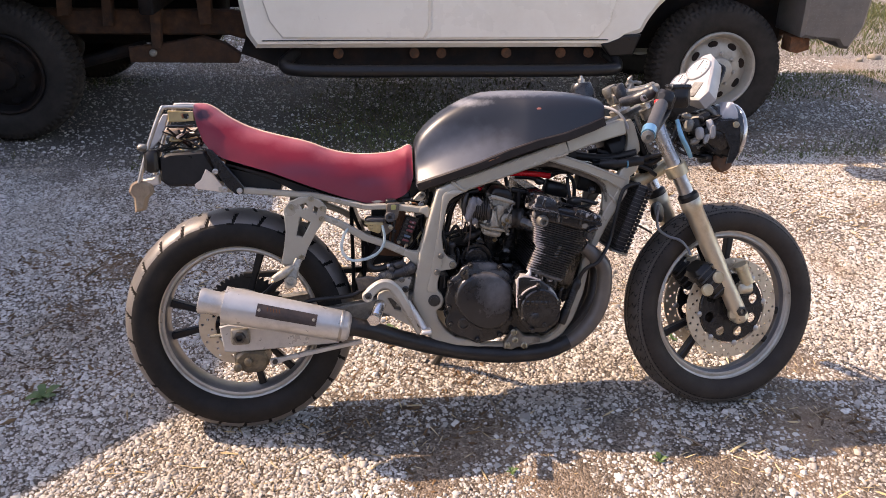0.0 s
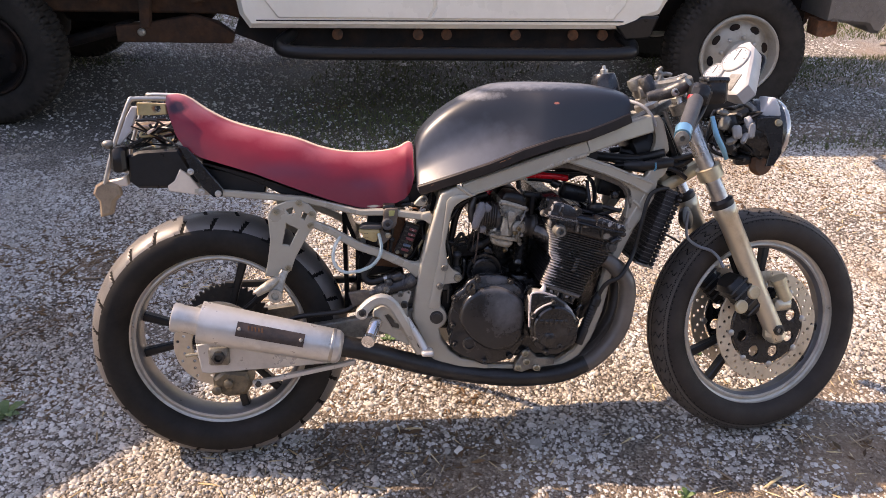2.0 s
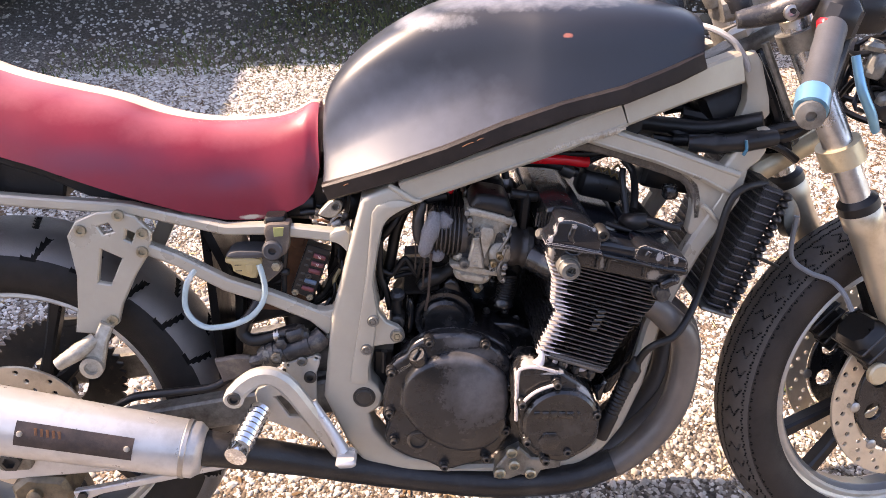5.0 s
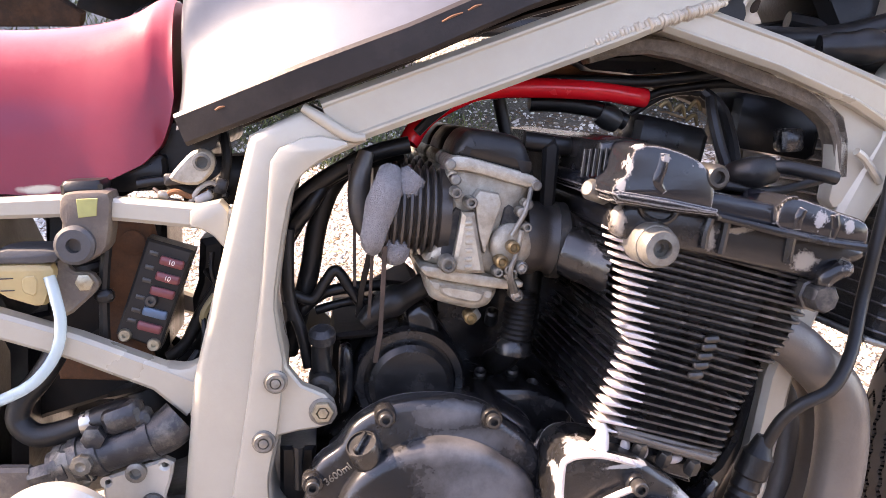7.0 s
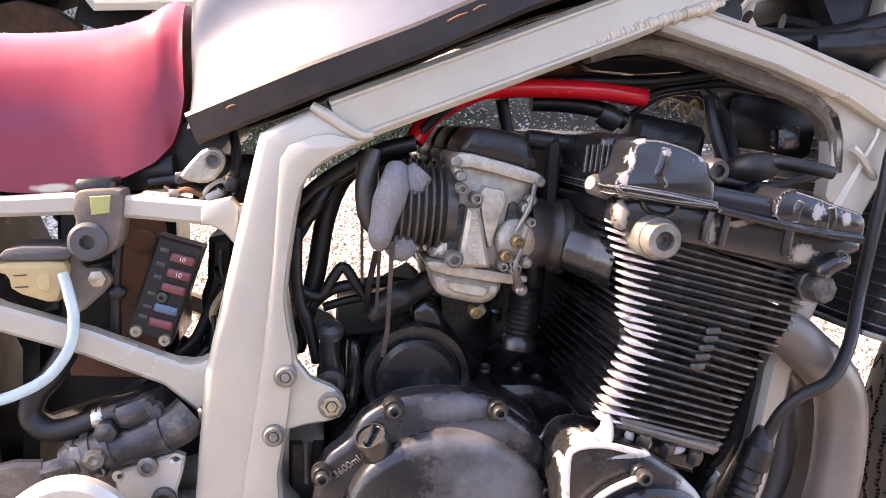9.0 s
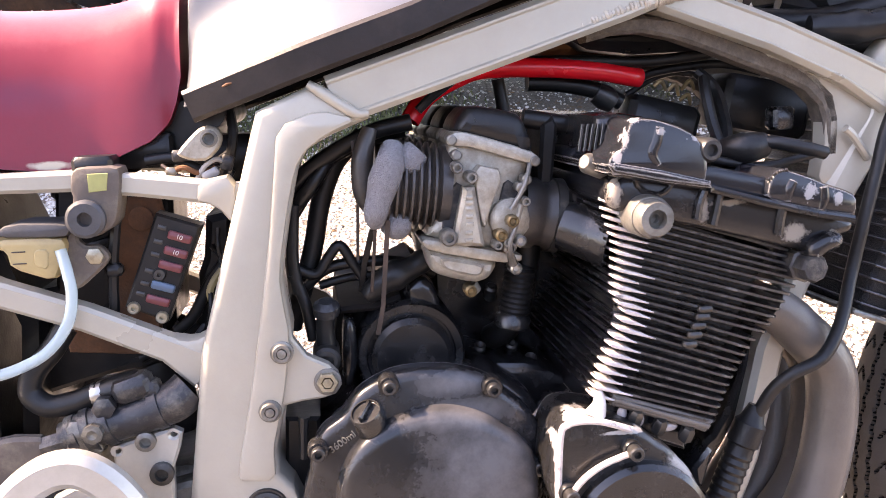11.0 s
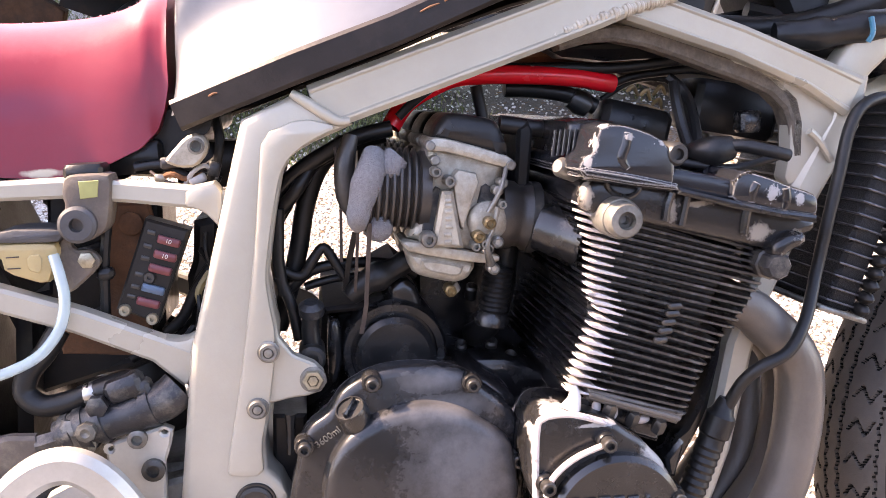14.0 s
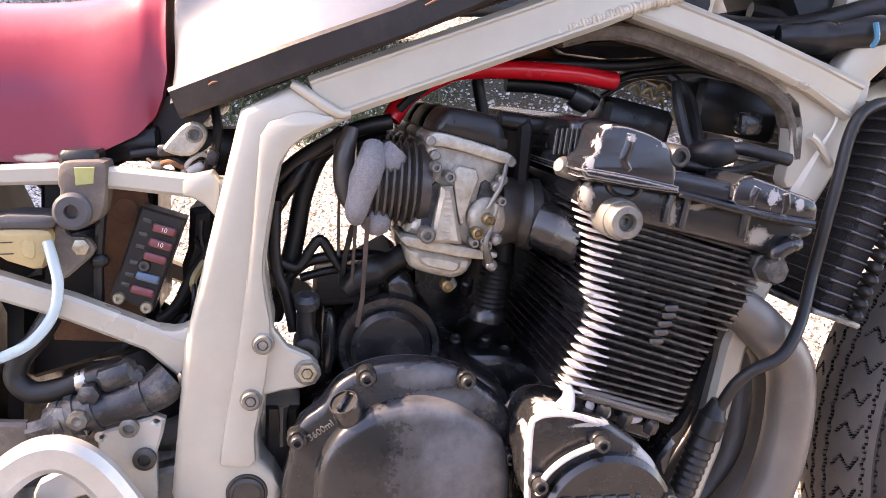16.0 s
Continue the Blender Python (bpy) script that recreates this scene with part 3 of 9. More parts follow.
def thing(name, label, category, m=None, kind=""):
    ob = new(name)
    ob.empty_display_size = 0.1
    if m is not None:
        ob.matrix_world = m
    return tagged(ob, label, category, kind=kind)


def rounded(q, times=2):
    """A closed outline with its corners cut twice, so that it reads as cast, not folded."""
    for _ in range(times):
        out = []
        for i in range(len(q)):
            a, b = q[i], q[(i + 1) % len(q)]
            out += [(0.8 * a[0] + 0.2 * b[0], 0.8 * a[1] + 0.2 * b[1]), (0.2 * a[0] + 0.8 * b[0], 0.2 * a[1] + 0.8 * b[1])]
        q = out
    return q


def circle(c, r, n=16):
    return [(c[0] + r * math.cos(2 * math.pi * k / n), c[1] + r * math.sin(2 * math.pi * k / n)) for k in range(n)]


# ---- ground ----
def ground_height(x, y):
    h = 0.018 * noise.noise(Vector((x * 0.7, y * 0.7, 3.1))) + 0.006 * noise.noise(Vector((x * 3.1, y * 3.1, 7.7)))
    return h - 0.004


def gravel_bed():
    """Packed stone chips: cells with a tone each, rounded by bump, with soil and litter stains over metres and a
    darkened strip under the truck.
    """
    m = bpy.data.materials.new("gravel_bed")
    m.use_nodes = True
    t = m.node_tree
    b = t.nodes["Principled BSDF"]
    co = t.nodes.new("ShaderNodeTexCoord")

    def node(kind, **inputs):
        n = t.nodes.new(kind)
        for k, v in inputs.items():
            n.inputs[k].default_value = v
        return n

    cells = node("ShaderNodeTexVoronoi", Scale=150.0, Randomness=1.0)
    t.links.new(co.outputs["Object"], cells.inputs["Vector"])
    tone = t.nodes.new("ShaderNodeValToRGB")
    for p, c in ((0.0, (0.018, 0.013, 0.010)), (0.35, (0.075, 0.058, 0.042)), (0.7, (0.18, 0.148, 0.114)), (1.0, (0.45, 0.41, 0.36))):
        e = tone.color_ramp.elements[0] if p == 0 else tone.color_ramp.elements[-1] if p == 1 else tone.color_ramp.elements.new(p)
        e.position, e.color = p, (*c, 1)
    t.links.new(cells.outputs["Color"], tone.inputs[0])
    pale = t.nodes.new("ShaderNodeValToRGB")
    for p, v in ((0.0, (0.04, 0.034, 0.028)), (0.4, (0.155, 0.138, 0.118)), (1.0, (0.46, 0.44, 0.41))):
        e = pale.color_ramp.elements[0] if p == 0 else pale.color_ramp.elements[-1] if p == 1 else pale.color_ramp.elements.new(p)
        e.position, e.color = p, (*v, 1)
    t.links.new(cells.outputs["Color"], pale.inputs[0])
    spot = t.nodes.new("ShaderNodeSeparateXYZ")
    t.links.new(co.outputs["Object"], spot.inputs[0])

    def calc(op, x, y):
        n = t.nodes.new("ShaderNodeMath")
        n.operation = op
        for k, v in enumerate((x, y)):
            if isinstance(v, float):
                n.inputs[k].default_value = v
            else:
                t.links.new(v, n.inputs[k])
        return n.outputs[0]

    out = calc("MAXIMUM", calc("SUBTRACT", -1.55, spot.outputs["X"]), calc("MAXIMUM", calc("SUBTRACT", spot.outputs["X"], 3.4), calc("SUBTRACT", -0.50, spot.outputs["Y"])))
    edge = t.nodes.new("ShaderNodeMapRange")
    edge.inputs["From Min"].default_value, edge.inputs["From Max"].default_value = -0.1, 0.45
    edge.inputs["To Max"].default_value = 0.75
    t.links.new(out, edge.inputs["Value"])
    chips = t.nodes.new("ShaderNodeMix")
    chips.data_type = "RGBA"
    t.links.new(edge.outputs[0], chips.inputs[0])
    t.links.new(tone.outputs[0], chips.inputs[6])
    t.links.new(pale.outputs[0], chips.inputs[7])
    soil = node("ShaderNodeTexNoise", Scale=1.5, Detail=9.0, Roughness=0.65)
    t.links.new(co.outputs["Object"], soil.inputs["Vector"])
    mask = t.nodes.new("ShaderNodeValToRGB")
    mask.color_ramp.elements[0].position, mask.color_ramp.elements[1].position = 0.50, 0.85
    t.links.new(soil.outputs["Fac"], mask.inputs[0])
    mix = t.nodes.new("ShaderNodeMix")
    mix.data_type = "RGBA"
    mix.inputs[7].default_value = (0.29, 0.195, 0.122, 1)
    t.links.new(mask.outputs[0], mix.inputs[0])
    t.links.new(chips.outputs[2], mix.inputs[6])
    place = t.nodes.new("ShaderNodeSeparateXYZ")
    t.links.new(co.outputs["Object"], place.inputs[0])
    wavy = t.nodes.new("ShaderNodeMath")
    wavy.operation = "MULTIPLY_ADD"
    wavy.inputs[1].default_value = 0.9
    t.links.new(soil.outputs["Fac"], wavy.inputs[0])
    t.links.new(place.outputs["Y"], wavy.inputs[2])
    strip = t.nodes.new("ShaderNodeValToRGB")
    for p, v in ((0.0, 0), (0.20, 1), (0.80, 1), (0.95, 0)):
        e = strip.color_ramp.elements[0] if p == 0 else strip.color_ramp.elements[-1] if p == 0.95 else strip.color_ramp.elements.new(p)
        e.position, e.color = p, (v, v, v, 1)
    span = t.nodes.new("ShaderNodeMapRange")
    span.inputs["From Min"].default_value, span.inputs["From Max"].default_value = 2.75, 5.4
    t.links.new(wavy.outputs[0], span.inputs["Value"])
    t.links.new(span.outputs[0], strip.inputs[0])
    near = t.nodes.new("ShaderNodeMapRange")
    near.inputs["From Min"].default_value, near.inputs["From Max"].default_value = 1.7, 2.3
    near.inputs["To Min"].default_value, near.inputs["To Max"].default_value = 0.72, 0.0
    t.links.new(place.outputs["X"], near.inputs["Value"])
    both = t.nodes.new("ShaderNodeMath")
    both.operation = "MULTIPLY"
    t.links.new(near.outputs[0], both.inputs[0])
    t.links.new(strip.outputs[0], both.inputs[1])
    # Dark soil under the truck, with the truck's shade put into the colour too.
    truck_strip = t.nodes.new("ShaderNodeMix")
    truck_strip.data_type = "RGBA"
    truck_strip.inputs[7].default_value = (0.030, 0.026, 0.018, 1)
    t.links.new(both.outputs[0], truck_strip.inputs[0])
    t.links.new(mix.outputs[2], truck_strip.inputs[6])
    t.links.new(truck_strip.outputs[2], b.inputs["Base Color"])
    b.inputs["Roughness"].default_value = 0.9
    u = node("ShaderNodeBump", Strength=0.9, Distance=0.006)
    u.invert = True
    t.links.new(cells.outputs["Distance"], u.inputs["Height"])
    t.links.new(u.outputs[0], b.inputs["Normal"])
    return m


def build_ground():
    s = Shape()
    def axis(lo, hi, step, far):
        a = list(np.arange(lo, hi + 1e-6, step))
        return [-far, -far / 4, -far / 16, lo - 6, lo - 2] + a + [hi + 2, hi + 6, far / 16, far / 4, far]
    xs, ys = axis(-4, 5, 0.08, 600), axis(-3, 8, 0.08, 600)
    vs = [(x, y, ground_height(x, y) if abs(x) < 20 and abs(y) < 20 else 0) for y in ys for x in xs]
    n = len(xs)
    fs = [(j * n + i, j * n + i + 1, (j + 1) * n + i + 1, (j + 1) * n + i) for j in range(len(ys) - 1) for i in range(n - 1)]
    s.add(vs, fs)
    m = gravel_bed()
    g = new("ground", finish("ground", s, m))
    return tagged(g, "pale crushed limestone driveway with brown leaf litter patches", "ground", kind="structure")


build_ground()


def scatter(name, label, category, count, area, size, material, flat=0.6, thin=1.0, seed=1, keep=None, sink=0.3):
    """Many small lumps as one mesh, thrown over a stretch of the ground."""
    rng = np.random.default_rng(seed)
    base = np.array([(0.95, 0.1, -0.5), (0.1, 0.9, -0.5), (-0.9, -0.1, -0.5), (-0.05, -0.9, -0.5), (0.6, 0.15, 0.62), (0.05, 0.6, 0.7), (-0.6, 0.05, 0.6), (-0.1, -0.58, 0.55)])
    faces = np.array([(0, 1, 5), (0, 5, 4), (1, 2, 6), (1, 6, 5), (2, 3, 7), (2, 7, 6), (3, 0, 4), (3, 4, 7), (4, 5, 6), (4, 6, 7)])
    x, y = rng.uniform(area[0], area[1], count), rng.uniform(area[2], area[3], count)
    if keep:
        ok = np.array([keep(a, b) > rng.uniform() for a, b in zip(x, y)])
        x, y = x[ok], y[ok]
    k = len(x)
    z = np.array([ground_height(a, b) for a, b in zip(x, y)])
    r = size * np.exp(rng.normal(0, 0.38, k))
    V = base[None] * rng.uniform(0.65, 1.3, (k, 8, 3))
    ang = rng.uniform(0, 2 * np.pi, k)
    c, s = np.cos(ang)[:, None], np.sin(ang)[:, None]
    X, Y = V[:, :, 0] * c - V[:, :, 1] * s * thin, V[:, :, 0] * s + V[:, :, 1] * c * thin
    tilt = rng.normal(0, 0.3, (k, 1))
    Z = V[:, :, 2] * flat + tilt * X
    P = np.stack([x[:, None] + r[:, None] * X, y[:, None] + r[:, None] * Y, z[:, None] + r[:, None] * (Z + sink * flat)], 2).reshape(-1, 3)
    F = (faces[None] + 8 * np.arange(k)[:, None, None]).reshape(-1, 3)
    me = bpy.data.meshes.new(name)
    me.vertices.add(len(P)); me.loops.add(F.size); me.polygons.add(len(F))
    me.vertices.foreach_set("co", P.ravel())
    me.loops.foreach_set("vertex_index", F.ravel())
    me.polygons.foreach_set("loop_start", np.arange(0, F.size, 3))
    me.update(calc_edges=True)
    me.materials.append(material)
    return tagged(new(name, me), label, category, kind="stuff")


SOIL_SPOTS = [(-0.014, -0.055, 0.24), (1.055, -0.117, 0.26), (0.543, -0.251, 0.12), (-0.216, -0.307, 0.10), (-0.39, -0.009, 0.20), (-1.265, 2.058, 0.30), (-1.312, 1.126, 0.20), (-0.266, 0.41, 0.12),
              (-1.946, 2.367, 0.4), (1.014, 0.267, 0.20), (-0.113, 0.341, 0.22), (1.234, 0.176, 0.30), (0.15, 0.265, 0.20), (0.20, -0.30, 0.24), (0.62, -0.38, 0.22), (-0.12, -0.14, 0.20), (0.40, -0.12, 0.18), (-0.45, 0.16, 0.16), (-1.45, 0.80, 0.20), (-1.05, 0.62, 0.16)]
LITTER_SPOTS = SOIL_SPOTS[:8] + [(-1.864, 1.902, 0.24), (-1.729, 1.159, 0.20), (-1.441, 0.706, 0.20), (-1.47, 0.365, 0.18), (-1.277, 1.071, 0.16), (-1.696, 2.088, 0.2), (-0.35, 0.24, 0.20), (-0.05, 0.19, 0.20), (0.27, 0.08, 0.20), (0.57, -0.04, 0.24), (0.79, -0.13, 0.20), (-0.14, -0.06, 0.30), (-1.27, 0.33, 0.22), (-1.56, 1.22, 0.20), (0.20, -0.30, 0.32), (0.60, -0.35, 0.28)]


def bare(x, y):
    """Less stone where soil and litter lie."""
    f = (1.25 if x < -0.5 else 1.08) + 0.85 * noise.noise(Vector((x * 1.5, y * 1.5, 0.4))) + 0.6 * noise.noise(Vector((x * 5.1, y * 5.1, 1.4)))
    ragged = 0.25 * noise.noise(Vector((x * 2.3, y * 2.3, 8.0)))
    f *= max(0.0, min(1.0, (x + 2.50 + ragged) / 0.4)) if y < 2.4 else 1.0
    f *= max(0.0, min(1.0, (y + 0.88 + ragged) / 0.3, (3.75 + ragged - x) / 0.4))
    for sx, sy, r in SOIL_SPOTS:
        f -= 0.8 * math.exp(-((x - sx) ** 2 + (y - sy) ** 2) / (0.35 * r * r))
    return f


def litter(x, y):
    f = -0.2 + 1.3 * noise.noise(Vector((x * 1.3 + 40, y * 1.3, 5.4))) + 0.5 * noise.noise(Vector((x * 6.0, y * 6.0, 2.4)))
    for sx, sy, r in LITTER_SPOTS:
        f += 0.85 * math.exp(-((x - sx) ** 2 + (y - sy) ** 2) / (0.30 * r * r))
    return f


scatter("gravel", "loose angular white limestone gravel on the driveway", "gravel", 178000, (-1.9, 2.4, -0.65, 2.4), 0.0056, STONE, flat=0.55, keep=lambda x, y: bare(x, y) * (1.0 if y < 1.0 else 0.8), seed=3, sink=0.02)
scatter("edge_gravel", "loose angular white limestone gravel at the drive's edge", "gravel", 20000, (-2.5, -1.9, 0.2, 2.4), 0.0056, STONE, flat=0.55, keep=bare, seed=13, sink=0.02)
scatter("far_gravel", "loose angular white limestone gravel round the truck", "gravel", 30000, (-2.8, 4.2, 2.4, 5.2), 0.0066, STONE, keep=lambda x, y: bare(x, y) * (0.9 if y > 4.3 or y < 2.8 or x > 1.9 else 0.45), seed=4)
scatter("side_gravel", "loose angular white limestone gravel beside the drive", "gravel", 22000, (2.4, 3.8, -0.2, 2.4), 0.0062, STONE, keep=bare, seed=6, sink=0.05)
scatter("back_gravel", "pale limestone gravel on the far side of the truck", "gravel", 10000, (-3.2, 3.2, 4.2, 6.2), 0.0115, STONE, keep=lambda x, y: 1.0 if y > 4.5 else 0.5, seed=8, sink=0.1)
scatter("coarse_gravel", "larger pale limestone lumps in the driveway", "gravel", 2600, (-2.4, 3.0, -0.9, 2.6), 0.0072, STONE, keep=bare, seed=5, sink=0.05, flat=0.5)
scatter("leaf_litter", "dry brown leaf and twig litter on the gravel", "leaf litter", 64000, (-2.2, 3.0, -0.8, 3.4), 0.011, DEBRIS, flat=0.12, thin=0.30, seed=9, keep=litter, sink=1.5)

scatter("dry_straw", "thin straw and dry grass stems lying on the gravel", "straw", 9000, (-1.2, 3.0, -0.7, 2.2), 0.016, STRAW, flat=0.07, thin=0.09, seed=21, keep=lambda x, y: 0.45 + 1.3 * noise.noise(Vector((x * 1.7, y * 1.7, 15.0))), sink=2.5)


def build_grass(name, label, count, area, seed, height, keep):
    rng = random.Random(seed)
    s = Shape()
    for _ in range(count):
        x, y = rng.uniform(area[0], area[1]), rng.uniform(area[2], area[3])
        if keep(x, y) < rng.random():
            continue
        z, h, a = ground_height(x, y), height * rng.uniform(0.4, 1.3), rng.uniform(0, 6.28)
        dx, dy, w = math.cos(a), math.sin(a), 0.004 * rng.uniform(0.6, 1.5)
        b = h * rng.uniform(0.2, 0.9)
        s.add([(x - dy * w, y + dx * w, z), (x + dy * w, y - dx * w, z), (x + dx * b * 0.5, y + dy * b * 0.5, z + h * 0.7), (x + dx * b, y + dy * b, z + h)], [(0, 1, 2), (0, 2, 3)])
    me = bpy.data.meshes.new(name)
    me.from_pydata(s.v, [], s.f)
    me.materials.append(GRASS)
    return tagged(new(name, me), label, "grass", kind="stuff")


def grass_cover(x, y):
    return 0.22 + 1.3 * noise.noise(Vector((x * 0.9 + 11, y * 0.9, 9.4)))


build_grass("grass", "short green grass and weeds in the shade of the truck", 60000, (-2.6, 4.6, 2.3, 4.4), 4, 0.030, grass_cover)
build_grass("verge_grass", "patch of green grass beyond the truck", 26000, (2.0, 6.0, 5.0, 8.2), 7, 0.05, lambda x, y: grass_cover(x, y) + 0.25)
build_grass("far_grass", "rough green grass strip beyond the truck", 24000, (-4, 8, 5.2, 12), 6, 0.07, lambda x, y: 0.9 if y > 6.3 else 0.5)


def build_weed(x, y, seed, leaves, reach):
    """A low weed: pointed leaves in a loose rosette on short stems."""
    rng = random.Random(seed)
    z = ground_height(x, y)
    e = thing("weed", "small green weed sprouting through the gravel", "weed", Matrix.Translation((x, y, z)))
    for k in range(leaves):
        a, r, lift = k * 2.4 + rng.uniform(-0.4, 0.4), reach * rng.uniform(0.5, 1.1), rng.uniform(0.15, 0.7)
        d, n = Vector((math.cos(a), math.sin(a), 0)), Vector((-math.sin(a), math.cos(a), 0))
        rings = []
        for u, w in ((0.05, 0.06), (0.35, 0.22), (0.65, 0.26), (0.9, 0.12), (1.0, 0.01)):
            p = d * (r * u) + Vector((0, 0, r * lift * math.sin(u * 2.2) + 0.003))
            rings.append([p - n * (r * w), p + Vector((0, 0, -0.0012)), p + n * (r * w), p + Vector((0, 0, 0.0008))])
        part("leaf", Shape().loft(rings), LEAF_GREEN, e)
    return e


for wx, wy, seed, leaves, reach in ((-1.385, 0.185, 3, 9, 0.055), (0.451, -0.289, 5, 7, 0.026), (0.024, -0.286, 6, 7, 0.022), (-0.281, 0.509, 8, 8, 0.028), (0.716, 0.349, 9, 7, 0.026)):
    tagged(build_weed(wx, wy, seed, leaves, reach), group="weeds in the gravel")


def build_twig(x, y, turn, length, seed):
    """A bare crooked twig with one side shoot, lying on the stones."""
    rng = random.Random(seed)
    e = thing("twig", "thin dry brown twig lying on the gravel", "twig", Matrix.Translation((x, y, ground_height(x, y) + 0.006)) @ Matrix.Rotation(turn, 4, "Z"))
    pts = [(length * (u - 0.5), rng.uniform(-0.006, 0.006), rng.uniform(0.0, 0.004)) for u in (0, 0.25, 0.5, 0.75, 1.0)]
    part("stem", Shape().tube(pts, [0.0028, 0.0026, 0.0022, 0.0017, 0.0009], 7, 4, wobble=0.2), WOOD, e)
    part("shoot", Shape().tube([pts[2], (pts[2][0] + 0.025, 0.018, 0.005), (pts[2][0] + 0.045, 0.028, 0.004)], [0.0015, 0.0011, 0.0006], 6, 4), WOOD, e)
    return e


for k, (tx, ty, turn, length) in enumerate(((1.21, 0.02, 1.1, 0.11), (1.06, -0.09, 0.3, 0.14), (-1.52, 0.62, 0.8, 0.16), (-1.70, 1.25, -0.5, 0.18), (0.02, 0.02, 1.9, 0.12), (-1.33, 1.02, 0.1, 0.15), (0.56, -0.2, 2.4, 0.10))):
    tagged(build_twig(tx, ty, turn, length, 40 + k), group="twigs on the gravel")


def build_rock(x, y, size, seed):
    """A weathered limestone lump: a ball pushed about by noise, sunk a little."""
    s = Shape().ball((0, 0, size * 0.28), size, 9, (1.0, 0.75, 0.55))
    s.v = [tuple(Vector(p) * (1 + 0.28 * noise.noise(Vector(p) * (2.0 / size) * 0.5 + Vector((seed, 0, 0))))) for p in s.v]
    ob = new("rock", finish("rock", s, ROCK, 25))
    ob.location = (x, y, ground_height(x, y))
    return tagged(ob, "pale weathered limestone rock on the grass verge", "rock", group="rocks on the verge")


for x, y, size, seed in ((4.16, 4.86, 0.060, 1.0), (3.98, 4.78, 0.034, 5.0)):
    build_rock(x, y, size, seed)


# ---- shed beside the drive, whose shade lies on the gravel ----
SHED_X, SHED_Y, SHED_TOP = -4.01, 1.19, 3.0


def build_shed():
    """A boarded shed out of view, whose roof shades the drive behind the motorcycle."""
    e = thing("shed", "pale boarded shed with a hipped roof beside the drive", "shed", Matrix.Translation((SHED_X, SHED_Y, 0)))
    top, run, back, deep = SHED_TOP, SHED_TOP / 0.739, 8.5, 3.2
    part("wall", Shape().plate([(-deep, -0.1), (0.0, -0.1), (0.0, top * 0.62), (-deep, top * 0.62)], 0.0, back - 0.1, 0.0), WALL_PAINT, e)
    ridge = [(0.0, 0.0, top), (0.29, back, top), (-deep, back, top * 0.98), (-deep, 0.0, top * 0.98)]
    low = [(0.0, -run * 0.9, top * 0.1), (-deep, -run * 0.9, top * 0.1)]
    s = Shape()
    up = ridge + low
    vs = up + [(x, y, z - 0.05) for x, y, z in up]
    s.add(vs, [(0, 1, 2, 3), (0, 3, 5, 4), (6, 9, 8, 7), (6, 10, 11, 9), (0, 4, 10, 6), (1, 0, 6, 7), (2, 1, 7, 8), (3, 2, 8, 9), (5, 3, 9, 11), (4, 5, 11, 10)])
    part("roof", s, TREADPLATE, e, "grey sheet metal roof")
    for k in range(9):
        part("batten", Shape().box((0.05, 0.03, top * 0.62), Matrix.Translation((-deep + 0.02 + k * (deep - 0.04) / 8, -0.018, top * 0.31)), 0.006), WALL_PAINT, e)


build_shed()


def build_reflection_wall():
    """An unseen dark boarded wall, added far behind the camera to darken what glossy paint reflects."""
    s = Shape()
    rng = random.Random(12)
    for k in range(60):
        x = -9.0 + 0.30 * k
        s.box((0.295, 0.03, 2.7), Matrix.Translation((x, -6.5 + rng.uniform(-0.006, 0.006), 1.3)), 0.008)
    return tagged(new("wall_south", finish("wall_south", s, DARK_BOARDS)), "unseen dark board wall added to darken reflections", "wall", kind="structure")


build_reflection_wall()


# ---- pickup truck behind ----
def tyre_shape(R, width, section, n, k, groove, depth, square=1.0, m=None, phi_max=2.45, dense=1.0):
    """A tyre: section height, its profile and a tread; groove(theta, phi) says where the tread is cut."""
    a, b = section, width / 2
    rings = []
    for i in range(n):
        th = 2 * math.pi * i / n
        ring = []
        for j in range(k):
            v = -1 + 2 * j / (k - 1)
            ph = phi_max * (dense * v + (1 - dense) * v ** 3)
            c, s = math.cos(ph), math.sin(ph)
            cr = math.copysign(abs(c) ** square, c)
            sr = math.copysign(abs(s) ** square, s)
            r = R - a + a * cr - depth * groove(th, ph)
            ring.append((r * math.cos(th), b * sr, r * math.sin(th)))
        rings.append(ring)
    return Shape().loft(rings, (False, False), closed=False, loop=True, m=m)


def truck_tread(th, ph):
    if abs(ph) > 1.25:
        return 0.0
    u = th * 11.0
    row = math.floor((ph + 1.3) / 0.52)
    cut = (u + 0.5 * (row % 2)) % 1.0 < 0.30
    lane = ((ph + 1.3) / 0.52) % 1.0 < 0.22
    edge = abs(ph) > 0.95 and (u * 1.0) % 1.0 < 0.45
    return 1.0 if cut or lane or edge else 0.0


